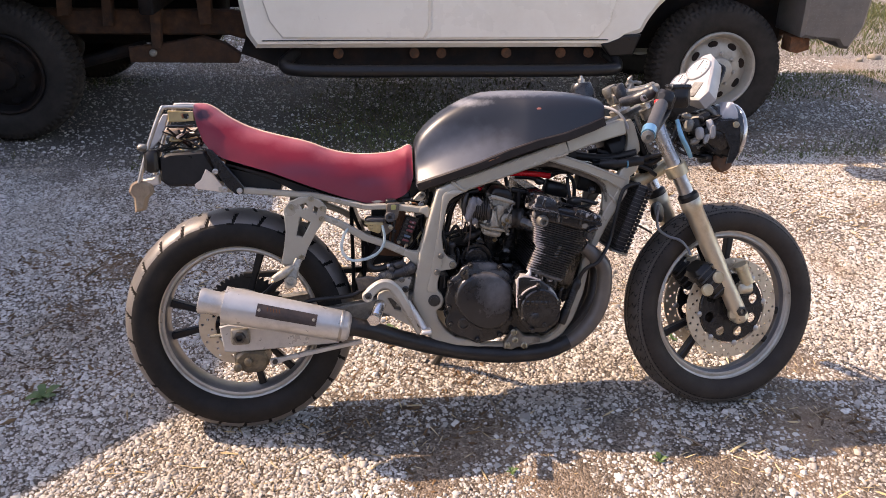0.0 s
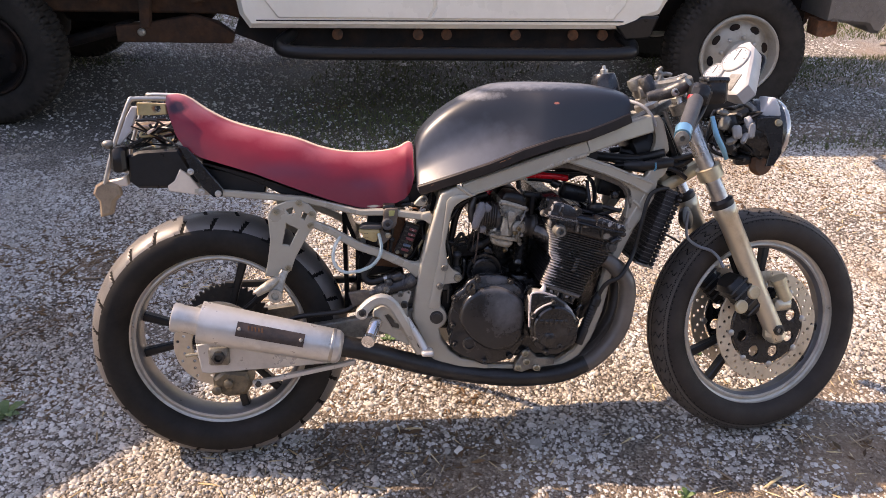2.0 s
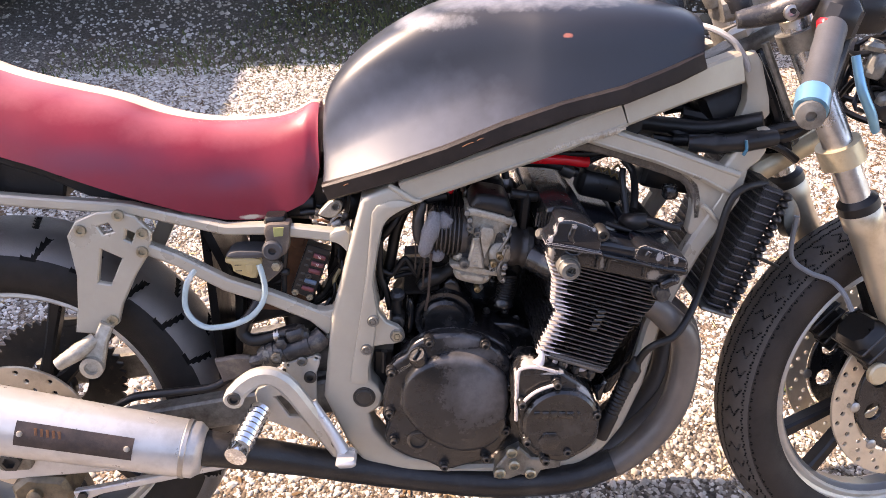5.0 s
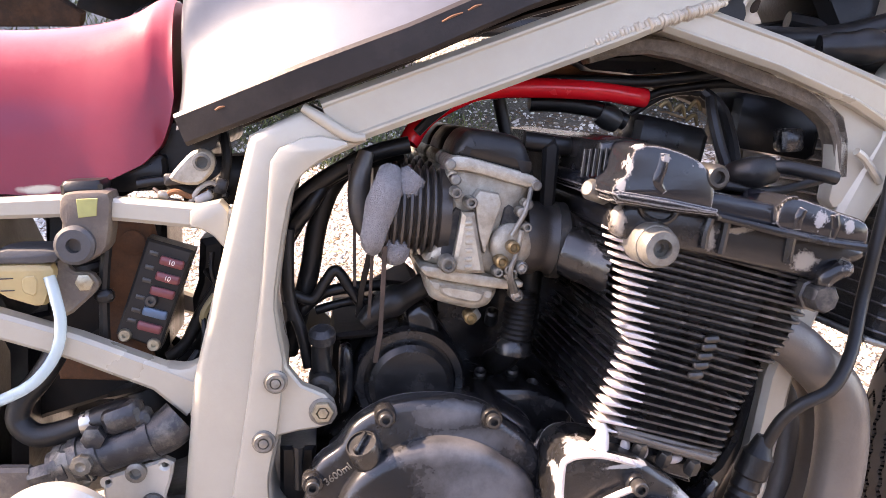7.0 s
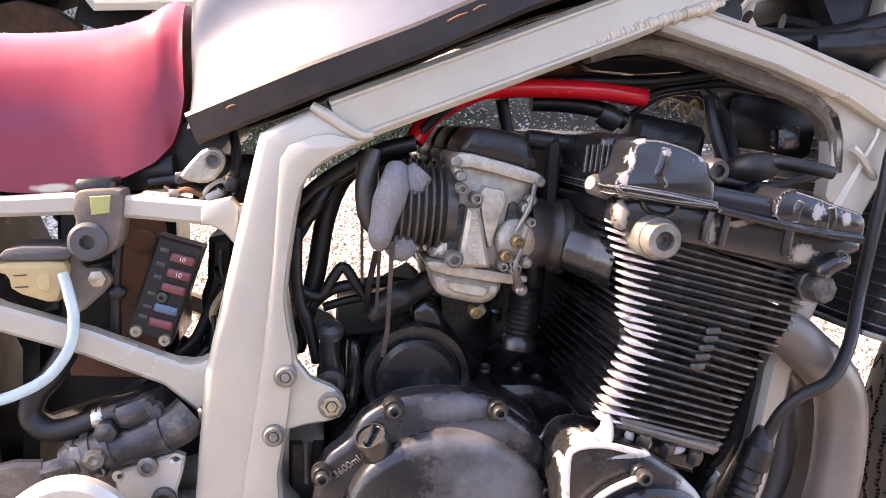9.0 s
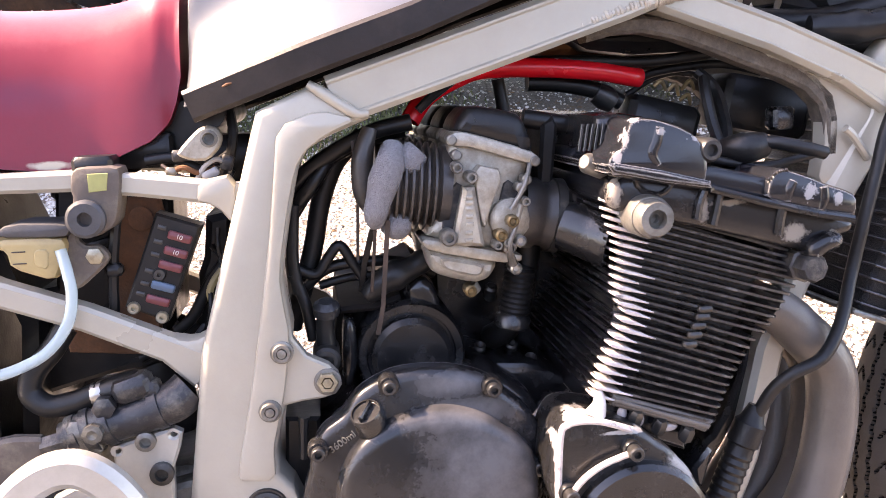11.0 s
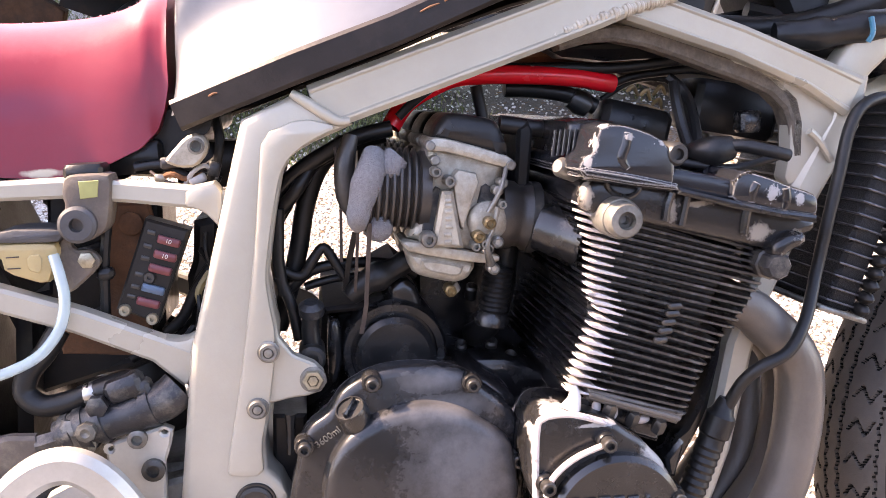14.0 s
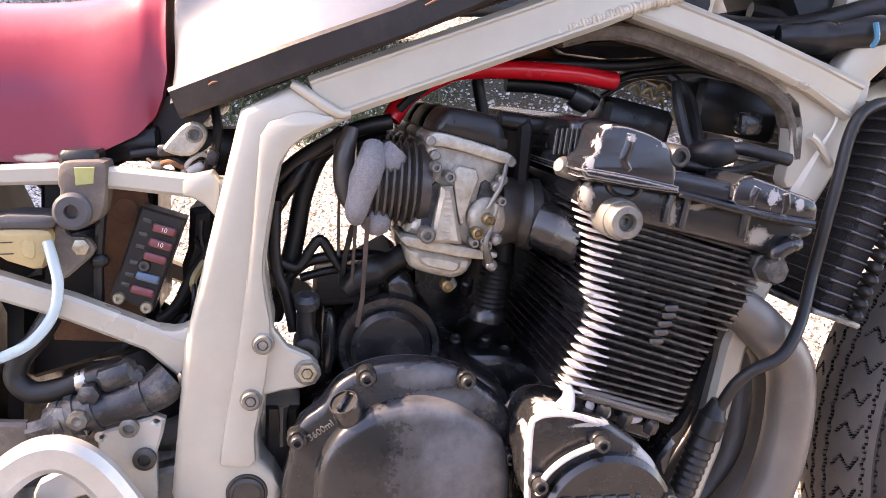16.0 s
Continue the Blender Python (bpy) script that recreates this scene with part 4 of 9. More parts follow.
def build_truck_wheel(parent, c, name="wheel"):
    m = Matrix.Translation(c)
    w = part(name, tyre_shape(0.405, 0.265, 0.095, 330, 44, truck_tread, 0.011, 0.62, m), TRUCK_TYRE, parent, "black off-road tyre with worn raised lettering")
    face = aim(Vector(c) + Vector((0, -0.09, 0)), (0, -1, 0))
    s = Shape()
    s.lathe([(0.235, -0.03), (0.232, 0.028), (0.224, 0.034), (0.214, 0.028), (0.205, 0.0), (0.190, -0.035), (0.165, -0.012), (0.12, 0.004), (0.085, 0.010), (0.080, 0.045), (0.07, 0.052), (0.0, 0.052)], face, 64)
    # Rear rims and nuts take the underbody's near-black: their shade put into the colour.
    part("rim", s, TRUCK_DARK if "rear" in name else RIM_CREAM, w, "" if "rear" in name else "cream painted steel rim")
    for i in range(8):
        a = 2 * math.pi * i / 8 + 0.25
        h = Shape()
        h.lathe([(0.028, 0.0), (0.026, 0.004), (0.0, 0.004)], face @ Matrix.Translation((0.158 * math.cos(a), 0.158 * math.sin(a), -0.008)) @ Matrix.Rotation(a, 4, "Z") @ Matrix.Diagonal((0.72, 1.1, 1, 1)), 20)
        part("vent_hole", h, TRUCK_DARK, w)
        b = Shape()
        b.lathe([(0.011, 0.0), (0.011, 0.016), (0.006, 0.02), (0.0, 0.02)], face @ Matrix.Translation((0.104 * math.cos(a + 0.4), 0.104 * math.sin(a + 0.4), 0.004)), 6)
        part("wheel_nut", b, TRUCK_DARK if "rear" in name else STEEL, w)
    lab = Shape()
    for a0, a1, cnt in ((0.95, 2.6, 10), (-0.9, 0.15, 5)):
        for i in range(cnt):
            a = a0 + (a1 - a0) * i / (cnt - 1)
            wd = 0.021 if i % 3 else 0.014
            for dr in (-0.014, 0.014):
                lab.box((0.006, wd, 0.004), face @ Matrix.Rotation(a, 4, "Z") @ Matrix.Translation((0.300 + dr, 0, 0.032)), 0.001)
            lab.box((0.032, 0.006, 0.004), face @ Matrix.Rotation(a + (0.028 if i % 2 else -0.028), 4, "Z") @ Matrix.Translation((0.300, 0, 0.032)), 0.001)
    part("lettering", lab, LETTER_WHITE, w, "worn raised grey bars on the sidewall")
    return w


def build_truck():
    e = thing("pickup_truck", "white pickup truck with a flatbed and rusty chassis, parked on gravel", "truck", Matrix.Rotation(radians(-1.5), 4, "Z"))
    NEAR, FAR = 2.80, 4.62
    arch = [(1.77 + 0.56 * math.cos(a), 0.44 + 0.54 * math.sin(a)) for a in np.linspace(0.85, math.pi - 0.36, 14)]
    lower = [(-1.02, 0.545), (1.09, 0.545)]
    body = lower + [(1.15, 0.60)] + arch[::-1] + [(2.30, 0.90), (2.52, 0.90), (2.54, 1.02), (2.42, 1.14), (1.18, 1.24), (-1.13, 1.24), (-1.12, 0.95), (-1.07, 0.62)]
    s = Shape().plate(body, NEAR, FAR, 0.03)
    part("cab_body", s, TRUCK_WHITE, e)
    s = Shape().loft([[(-1.12, NEAR + 0.03, 1.22), (1.14, NEAR + 0.03, 1.22), (1.14, FAR - 0.03, 1.22), (-1.12, FAR - 0.03, 1.22)],
                      [(-1.02, NEAR + 0.10, 2.00), (0.48, NEAR + 0.10, 2.03), (0.48, FAR - 0.10, 2.03), (-1.02, FAR - 0.10, 2.00)],
                      [(-0.92, NEAR + 0.16, 2.06), (0.38, NEAR + 0.16, 2.09), (0.38, FAR - 0.16, 2.09), (-0.92, FAR - 0.16, 2.06)]])
    part("cab_roof", s, TRUCK_WHITE, e)
    for x0, x1, x2 in ((-0.95, -0.06, -0.06), (0.02, 0.98, 0.45)):
        w = Shape().loft([[(x0, NEAR + 0.028, 1.26), (x1, NEAR + 0.028, 1.26), (x2, NEAR + 0.086, 1.90), (x0 + 0.05, NEAR + 0.086, 1.90)],
                          [(x0, NEAR + 0.050, 1.26), (x1, NEAR + 0.050, 1.26), (x2, NEAR + 0.104, 1.90), (x0 + 0.05, NEAR + 0.104, 1.90)]])
        part("side_window", w, DARK_GLASS, e)
    rear_door = [(-0.93, 0.70), (-0.86, 0.605), (-0.05, 0.602), (-0.020, 0.66), (-0.012, 1.22), (-1.02, 1.22), (-1.0, 0.95)]
    front_door = [(-0.006, 0.66), (-0.035, 0.602), (0.98, 0.602), (1.04, 0.68), (1.10, 0.95), (1.10, 1.22), (-0.004, 1.22)]
    for name, q in (("rear_door", rear_door), ("front_door", front_door)):
        d = part(name, Shape().plate(q, NEAR - 0.012, NEAR + 0.01, 0.008), TRUCK_WHITE, e, "white door panel with a dark seam round it")
        hx = -0.16 if name == "rear_door" else 0.14
        part("handle", Shape().box((0.16, 0.02, 0.035), Matrix.Translation((hx, NEAR - 0.022, 1.08)), 0.006), BLACK_PLASTIC, d)
    part("sill_crease", Shape().box((2.02, 0.008, 0.006), Matrix.Translation((0.03, NEAR - 0.002, 0.592)), 0.002), BLACK_PLASTIC, e)
    # under the sill
    part("pinch_flange", Shape().plate([(-1.12, 0.50), (-0.90, 0.415), (1.10, 0.415), (1.10, 0.55), (-1.08, 0.60)], NEAR + 0.10, NEAR + 0.14, 0.003), TRUCK_DARK, e, "rusty dark inner sill")
    for x in (-0.55, -0.1, 0.06, 0.45, 0.78, 0.95):
        part("body_mount", Shape().lathe([(0.03, -0.012), (0.03, 0.012), (0.012, 0.016), (0.0, 0.016)], aim((x, NEAR + 0.09, 0.50), (0, -1, 0)), 14), RUST, e)
    st = Shape().tube([(-0.80, NEAR + 0.12, 0.50), (-0.86, NEAR - 0.02, 0.455), (-0.70, NEAR - 0.08, 0.435), (0.0, NEAR - 0.08, 0.43), (0.95, NEAR - 0.08, 0.43), (1.10, NEAR - 0.02, 0.45), (1.05, NEAR + 0.12, 0.50)], 0.036, 14)
    part("step_bar", st, BLACK_PLASTIC, e, "black tubular side step under the doors")
    part("mud_flap", Shape().plate([(1.00, 0.565), (1.06, 0.49), (1.20, 0.50), (1.24, 0.62), (1.14, 0.62)], NEAR - 0.004, NEAR + 0.25, 0.01), BLACK_PLASTIC, e)
    part("wheel_well", Shape().box((1.1, 1.3, 0.55), Matrix.Translation((1.72, 3.75, 0.75)), 0.05), TRUCK_DARK, e)
    # chassis
    for y in (3.14, 4.2):
        part("chassis_rail", Shape().beam([(-3.6, y, 0.66), (-1.2, y, 0.64), (-0.9, y, 0.56), (1.1, y, 0.56), (1.5, y, 0.66), (2.4, y, 0.62)], 0.075, 0.035, 0.012), TRUCK_RUST if y < 4 else TRUCK_DARK, e, "rusty steel chassis rail")
    part("bracket_plate", Shape().plate([(-1.809, 0.414), (-1.165, 0.407), (-1.147, 0.458), (-1.24, 0.527), (-1.368, 0.565), (-1.603, 0.526), (-1.809, 0.505)], 3.06, 3.12, 0.006), TRUCK_RUST, e, "rust-brown steel bracket below the rail")
    for q in ([(-1.374, 0.882), (-1.284, 0.882), (-1.297, 0.644), (-1.37, 0.638)], [(-2.159, 0.883), (-2.085, 0.883), (-2.112, 0.694), (-2.182, 0.688)], [(-1.91, 0.877), (-1.847, 0.877), (-1.872, 0.634), (-1.93, 0.634)], [(-1.644, 0.877), (-1.561, 0.877), (-1.61, 0.502), (-1.664, 0.5)]):
        part("hanger", Shape().plate(q, 3.03, 3.09, 0.005), TRUCK_RUST, e)
    part("bolt", Shape().lathe([(0.022, 0.0), (0.022, 0.02), (0.012, 0.028), (0.0, 0.028)], aim((-1.66, 3.05, 0.475), (0, -1, 0)), 12), ALU, e, "bright round bolt head")
    part("axle", Shape().tube([(-2.45, 2.9, 0.40), (-2.45, 3.6, 0.40), (-2.45, 4.5, 0.40)], [0.06, 0.06, 0.06], 14), TRUCK_DARK, e)
    part("differential", Shape().ball((-2.45, 3.7, 0.40), 0.17, 10), TRUCK_DARK, e)
    part("leaf_spring", Shape().tube([(-3.2, 3.12, 0.55), (-2.45, 3.12, 0.36), (-1.72, 3.12, 0.50)], 0.035, 8), TRUCK_DARK, e)
    part("gearbox", Shape().box((1.3, 0.35, 0.3), Matrix.Translation((0.3, 3.7, 0.60)), 0.06), TRUCK_DARK, e)
    part("fuel_tank", Shape().box((0.9, 0.5, 0.28), Matrix.Translation((-1.75, 3.55, 0.62)), 0.05), TRUCK_DARK, e)
    part("front_axle", Shape().tube([(1.75, 2.95, 0.40), (1.75, 4.45, 0.40)], 0.05, 12), TRUCK_DARK, e)
    part("flatbed_deck", Shape().plate([(-4.6, 0.93), (-1.22, 0.93), (-1.22, 1.02), (-4.6, 1.02)], NEAR - 0.12, FAR + 0.12, 0.01), TRUCK_DARK, e, "dark steel flatbed deck")
    part("headboard", Shape().plate([(-1.30, 1.02), (-1.22, 1.02), (-1.22, 1.85), (-1.30, 1.85)], NEAR - 0.05, FAR + 0.05, 0.01), TRUCK_DARK, e)
    for x in (-1.6, -2.9, -3.7):
        part("cross_member", Shape().box((0.08, 1.9, 0.18), Matrix.Translation((x, 3.72, 0.83)), 0.01), TRUCK_DARK, e)
    # bumper of tread plate
    bump = Shape().plate([(2.19, 0.61), (2.42, 0.585), (2.45, 0.545), (2.50, 0.54), (2.57, 0.67), (2.60, 0.95), (2.19, 0.95)], NEAR - 0.06, FAR + 0.06, 0.02)
    b = part("front_bumper", bump, TREADPLATE, e, "raised-pattern aluminium tread plate bumper")
    t = Shape()
    for r in range(14):
        for c in range(17):
            x, z = 2.21 + c * 0.0245, 0.615 + r * 0.026
            if x > 2.54:
                continue
            t.box((0.020, 0.004, 0.006), Matrix.Translation((x, NEAR - 0.061, z)) @ Matrix.Rotation(radians(45 if (r + c) % 2 else -45), 4, "Y"), 0.0015)
    part("tread_pattern", t, TREADPLATE, b)
    part("bumper_bracket", Shape().plate([(2.175, 0.598), (2.291, 0.597), (2.298, 0.522), (2.229, 0.501), (2.177, 0.509)], 2.83, 2.95, 0.004), RUST, e)
    mir = part("mirror", Shape().box((0.09, 0.22, 0.32), Matrix.Translation((1.02, NEAR - 0.31, 1.36)), 0.03), BLACK_PLASTIC, e, "black door mirror on two arms")
    for dz in (-0.09, 0.09):
        part("mirror_arm", Shape().tube([(1.02, NEAR + 0.01, 1.30 + dz), (1.02, NEAR - 0.22, 1.36 + dz)], 0.014, 8), BLACK_PLASTIC, mir)
    build_truck_wheel(e, (1.74, 2.93, 0.40), "front_wheel")
    build_truck_wheel(e, (-2.46, 2.93, 0.40), "rear_wheel")
    build_truck_wheel(e, (1.74, 4.50, 0.40), "front_wheel")
    build_truck_wheel(e, (-2.46, 4.50, 0.40), "rear_wheel")


build_truck()

# ---- motorcycle ----
bike = thing("motorcycle", "stripped sport motorcycle, red seat, black tank, leaning on its stand", "motorcycle",
             pose(0, 0, -0.0027, -12.56, 0, 0))
RAKE = radians(26)
UP = Vector((-math.sin(RAKE), 0, math.cos(RAKE)))
FRONT, REAR = Vector((0.7275, 0, 0.315)), Vector((-0.7275, 0, 0.328))
PIVOT = FRONT - 0.035 * Vector((math.cos(RAKE), 0, math.sin(RAKE)))
STEER = Matrix.Translation(PIVOT) @ Matrix.Rotation(radians(10), 4, UP) @ Matrix.Translation(-PIVOT)
SIDE = Matrix.Rotation(radians(90), 4, "X")     # local z becomes -y


def moved(shape, m):
    shape.v = [tuple(m @ Vector(p)) for p in shape.v]
    return shape


def mirrored(path):
    return [(x, -y, z) for x, y, z in path]


# -- wheels --
LIGHTNING = [((0.10, 0.74), (0.52, 0.60)), ((0.52, 0.60), (0.12, 0.42)), ((0.12, 0.42), (0.46, 0.28))]


def front_tread(th, ph):
    """Two zigzag sipes on the shoulder and a lightning-shaped groove in each pitch."""
    a = abs(ph)
    if a > 1.30:
        return 0.0
    u = (th * 56 / (2 * math.pi) + (0.5 if ph > 0 else 0)) % 1.0
    saw = abs(2 * ((2 * u) % 1.0) - 1)
    if abs(a - (0.84 + 0.06 * saw)) < 0.017 or abs(a - (1.10 + 0.045 * saw)) < 0.015 or abs(a - (0.10 + 0.05 * saw)) < 0.025:
        return 1.0
    for (u0, a0), (u1, a1) in LIGHTNING:
        dx, dy, px, py = (u1 - u0) * 0.035, (a1 - a0) * 0.050, (u - u0) * 0.035, (a - a0) * 0.050
        k = max(0.0, min(1.0, (px * dx + py * dy) / (dx * dx + dy * dy)))
        if math.hypot(px - k * dx, py - k * dy) < 0.0011:
            return 1.0
    return 0.0


def rear_tread(th, ph):
    a = abs(ph)
    if a > 1.45:
        return 0.0
    u = (th * 26 / (2 * math.pi)) % 1.0
    long = 0.45 < a < 1.15 and abs(u - 0.35 - 0.25 * (a - 0.45)) < 0.065
    hook = 1.05 < a < 1.18 and 0.45 < u < 0.75
    mid = a < 0.28 and abs(u - 0.8 - 0.3 * ph) < 0.06
    return 1.0 if long or hook or mid else 0.0


def build_wheel(name, centre, R, width, section, wh, tread, spin, n, m, k, rubber, crown):
    C = Matrix.Translation(centre)
    ax = C @ SIDE
    half = [(0.222, 0.016), (0.232, wh - 0.011), (0.243, wh - 0.005), (0.245, wh - 0.001), (0.243, wh + 0.002), (0.237, wh + 0.002), (0.234, wh - 0.002), (0.232, wh - 0.010), (0.226, wh - 0.013),
            (0.222, wh - 0.009), (0.217, wh - 0.008), (0.213, wh - 0.012), (0.209, wh - 0.022), (0.206, 0.012)]
    prof = half + [(r, -h) for r, h in half[::-1]]
    w = part(name, moved(Shape().lathe(prof, ax, 96, loop=True), m), mat(name + "_rim", (0.55, 0.50, 0.42), 0.36, 0.35, 0.12, 18, 0.10, 300, (0.34, 0.295, 0.23), 0.38, 12), bike, "scuffed silver cast rim")
    part("tyre", moved(tyre_shape(R, width, section, n, k, tread, 0.0058 if wh < 0.05 else 0.0028, 0.92, C, dense=0.62), m), rubber, w, "worn black road tyre with dusty tread")
    w.data.materials.append(RIM_DARK)
    w.data.polygons.foreach_set("material_index", [1 if 11 <= q // 96 <= 15 else 0 for q in range(len(w.data.polygons))])
    ty = w.children[0]
    ty.data.materials.append(crown)
    lo, hi = int((k - 1) * 0.21), int((k - 1) * 0.79)
    ty.data.materials.append(GROOVE)
    slots = []
    for q in range(len(ty.data.polygons)):
        i, j = divmod(q, k - 1)
        v = -1 + 2 * (j + 0.5) / (k - 1)
        cut = tread(2 * math.pi * (i + 0.5) / n, 2.45 * (0.62 * v + 0.38 * v ** 3))
        slots.append(2 if cut else 1 if lo <= j <= hi else 0)
    ty.data.polygons.foreach_set("material_index", slots)
    part("hub", moved(Shape().lathe([(0.026, -0.062), (0.040, -0.058), (0.044, -0.03), (0.036, -0.02), (0.036, 0.02), (0.044, 0.03), (0.040, 0.058), (0.026, 0.062)], ax, 32), m), DARK_STEEL, w)
    for k in range(3):
        for d in (-1, 1):
            a0, a1 = radians(spin + 120 * k + d * 9), radians(spin + 120 * k + d * 14)
            p0 = Vector((math.cos(a0), 0, math.sin(a0))) * 0.035
            p1 = Vector((math.cos(a1), 0, math.sin(a1))) * 0.206
            pm = (p0 + p1) / 2
            path = [Vector(centre) + p0, Vector(centre) + pm, Vector(centre) + p1]
            part("spoke", moved(Shape().beam(path, [0.013, 0.0085, 0.011], 0.014, 0.004), m), BLACK_PLASTIC, w, "dark painted cast spoke")
    return w


def build_disc(wheel, centre, ro, ri, y, m, holes, carrier=True):
    C = (centre[0], centre[2])
    hs = [circle((C[0] + (ri + (ro - ri) * f) * math.cos(a), C[1] + (ri + (ro - ri) * f) * math.sin(a)), 0.0042, 8)
          for i in range(holes) for f, a in ((0.22 + 0.28 * (i % 3), 2 * math.pi * (i + 0.5) / holes),)]
    d = part("brake_disc", moved(Shape().plate(circle(C, ro, 96), centre[1] + y - 0.0025, centre[1] + y + 0.0025, 0.0006, [circle(C, ri, 64)] + hs), m), DISC_STEEL, wheel, "drilled steel brake disc")
    if carrier:
        cuts = [circle((C[0] + 0.078 * math.cos(a), C[1] + 0.078 * math.sin(a)), 0.016, 10) for a in np.arange(8) * math.pi / 4 + 0.3]
        part("disc_carrier", moved(Shape().plate(circle(C, ri - 0.006, 64), centre[1] + y - 0.003, centre[1] + y + 0.004, 0.001, [circle(C, 0.03, 24)] + cuts), m), SATIN_BLACK, d, "black disc carrier")
        for a in np.arange(8) * math.pi / 4 + 0.1:
            part("disc_button", moved(Shape().lathe([(0.009, -0.005), (0.009, 0.004), (0.006, 0.006), (0.0, 0.006)], Matrix.Translation((C[0] + (ri - 0.002) * math.cos(a), centre[1] + y, C[1] + (ri - 0.002) * math.sin(a))) @ SIDE, 12), m), STEEL, d)
    return d


I4 = Matrix.Identity(4)
fw = build_wheel("front_wheel", FRONT, 0.315, 0.112, 0.0465, 0.036, front_tread, 96, 1300, STEER, 130, FRONT_RUBBER, DUSTY_TYRE)
rw = build_wheel("rear_wheel", REAR, 0.328, 0.158, 0.056, 0.052, rear_tread, 58, 640, I4, 72, TYRE, CHALKY_TYRE)
build_disc(fw, FRONT, 0.152, 0.112, -0.066, STEER, 60)
build_disc(fw, FRONT, 0.152, 0.112, 0.066, STEER, 60)
build_disc(rw, REAR, 0.112, 0.066, -0.075, I4, 36, False)
teeth = []
for i in range(44):
    a = 2 * math.pi * i / 44
    teeth += [(REAR.x + r * math.cos(a + o), REAR.z + r * math.sin(a + o)) for r, o in ((0.108, 0.0), (0.117, 0.045), (0.117, 0.085), (0.108, 0.125))]
part("sprocket", Shape().plate(teeth, 0.078, 0.085, 0.001, [circle((REAR.x, REAR.z), 0.05, 24)]), DARK_STEEL, rw, "dark rear sprocket")
ch = Shape()
for dz in (0.112, -0.112):
    ch.beam([(REAR.x, 0.082, REAR.z + dz), (-0.20, 0.082, 0.40 + dz * 0.42)], 0.009, 0.008, 0.003)
part("chain", ch, DARK_STEEL, bike, "oily dark drive chain")

# -- front fork --
for y, nm in ((-0.094, "fork_leg"), (0.094, "fork_leg")):
    base = Vector((FRONT.x, y, FRONT.z)) + 0.004 * UP
    ax = aim(base, UP)
    sl = Shape().lathe([(0.016, -0.045), (0.026, -0.035), (0.0255, 0.02), (0.0245, 0.12), (0.027, 0.20), (0.0275, 0.34), (0.031, 0.345), (0.031, 0.372), (0.027, 0.378)], ax, 32)
    f = part("fork_leg", moved(sl, STEER), FORK, bike, "dull gold-silver fork slider")
    part("dust_seal", moved(Shape().lathe([(0.030, 0.374), (0.030, 0.388), (0.022, 0.396)], ax, 28), STEER), RUBBER, f)
    part("stanchion", moved(Shape().lathe([(0.0215, 0.37), (0.0215, 0.685), (0.018, 0.692), (0.0, 0.692)], ax, 28), STEER), STANCHION, f, "polished steel fork tube")
    lug = Shape().box((0.05, 0.036, 0.05), Matrix.Translation(base + Vector((0.0, 0, -0.012))), 0.012)
    part("axle_lug", moved(lug, STEER), FORK, f)
    part("axle_nut", moved(Shape().lathe([(0.015, 0.0), (0.015, 0.012), (0.009, 0.013), (0.009, 0.003), (0.0, 0.003)], Matrix.Translation((FRONT.x, y - math.copysign(0.02, -y), FRONT.z)) @ (SIDE if y < 0 else SIDE.inverted()), 6), STEER), DARK_STEEL, f)
    # caliper behind the leg
    cc = Vector((FRONT.x - 0.092, y * 0.78, FRONT.z + 0.095))
    cal = Shape().box((0.062, 0.075, 0.115), Matrix.Translation(cc) @ Matrix.Rotation(radians(-42), 4, "Y"), 0.012)
    c = part("brake_caliper", moved(cal, STEER), BLACK_PLASTIC, f, "black brake caliper with gold piston caps")
    s = -1 if y < 0 else 1
    for k in range(5):
        part("caliper_rib", moved(Shape().box((0.066, 0.079, 0.005), Matrix.Translation(cc) @ Matrix.Rotation(radians(-42), 4, "Y") @ Matrix.Translation((0, 0, -0.04 + 0.02 * k)), 0.002), STEER), DARK_STEEL, c)
    for dx, dz in ((0.016, 0.012), (-0.020, -0.024)):
        part("piston_cap", moved(Shape().lathe([(0.0185, 0.0), (0.0185, 0.007), (0.015, 0.010), (0.0, 0.010)], aim(cc + Vector((dx, s * 0.036, dz)), (0, s, 0)), 20), STEER), GOLD, c)
    part("caliper_bracket", moved(Shape().beam([cc + Vector((0.02, s * 0.01, 0.03)), base + 0.15 * UP], 0.014, 0.008, 0.003), STEER), ALU_DULL, f)
    if y < 0:
        part("anti_dive_unit", moved(Shape().lathe([(0.018, 0.0), (0.018, 0.05), (0.021, 0.052), (0.021, 0.066), (0.0, 0.068)], aim(base + Vector((0.035, -0.005, 0.075)), UP), 18), STEER), GOLD, f)
        part("anti_dive_lug", moved(Shape().box((0.05, 0.03, 0.03), Matrix.Translation(base + Vector((0.025, 0, 0.06))), 0.006), STEER), FORK, f)

lowc = Vector((FRONT.x, 0, FRONT.z)) + 0.475 * UP
topc = Vector((FRONT.x, 0, FRONT.z)) + 0.662 * UP
for nm, c, t in (("lower_yoke", lowc, 0.032), ("upper_yoke", topc, 0.026)):
    s = Shape()
    for y in (-0.094, 0.094):
        s.lathe([(0.026, -t / 2), (0.032, -t / 2), (0.032, t / 2), (0.026, t / 2)], aim(c + Vector((0, y, 0)), UP), 24)
    s.box((0.05, 0.15, t), aim(c - 0.03 * Vector((math.cos(RAKE), 0, math.sin(RAKE))), UP), 0.008)
    part(nm, moved(s, STEER), GOLD if nm == "lower_yoke" else ALU_DULL, bike, "dull gold alloy fork yoke")
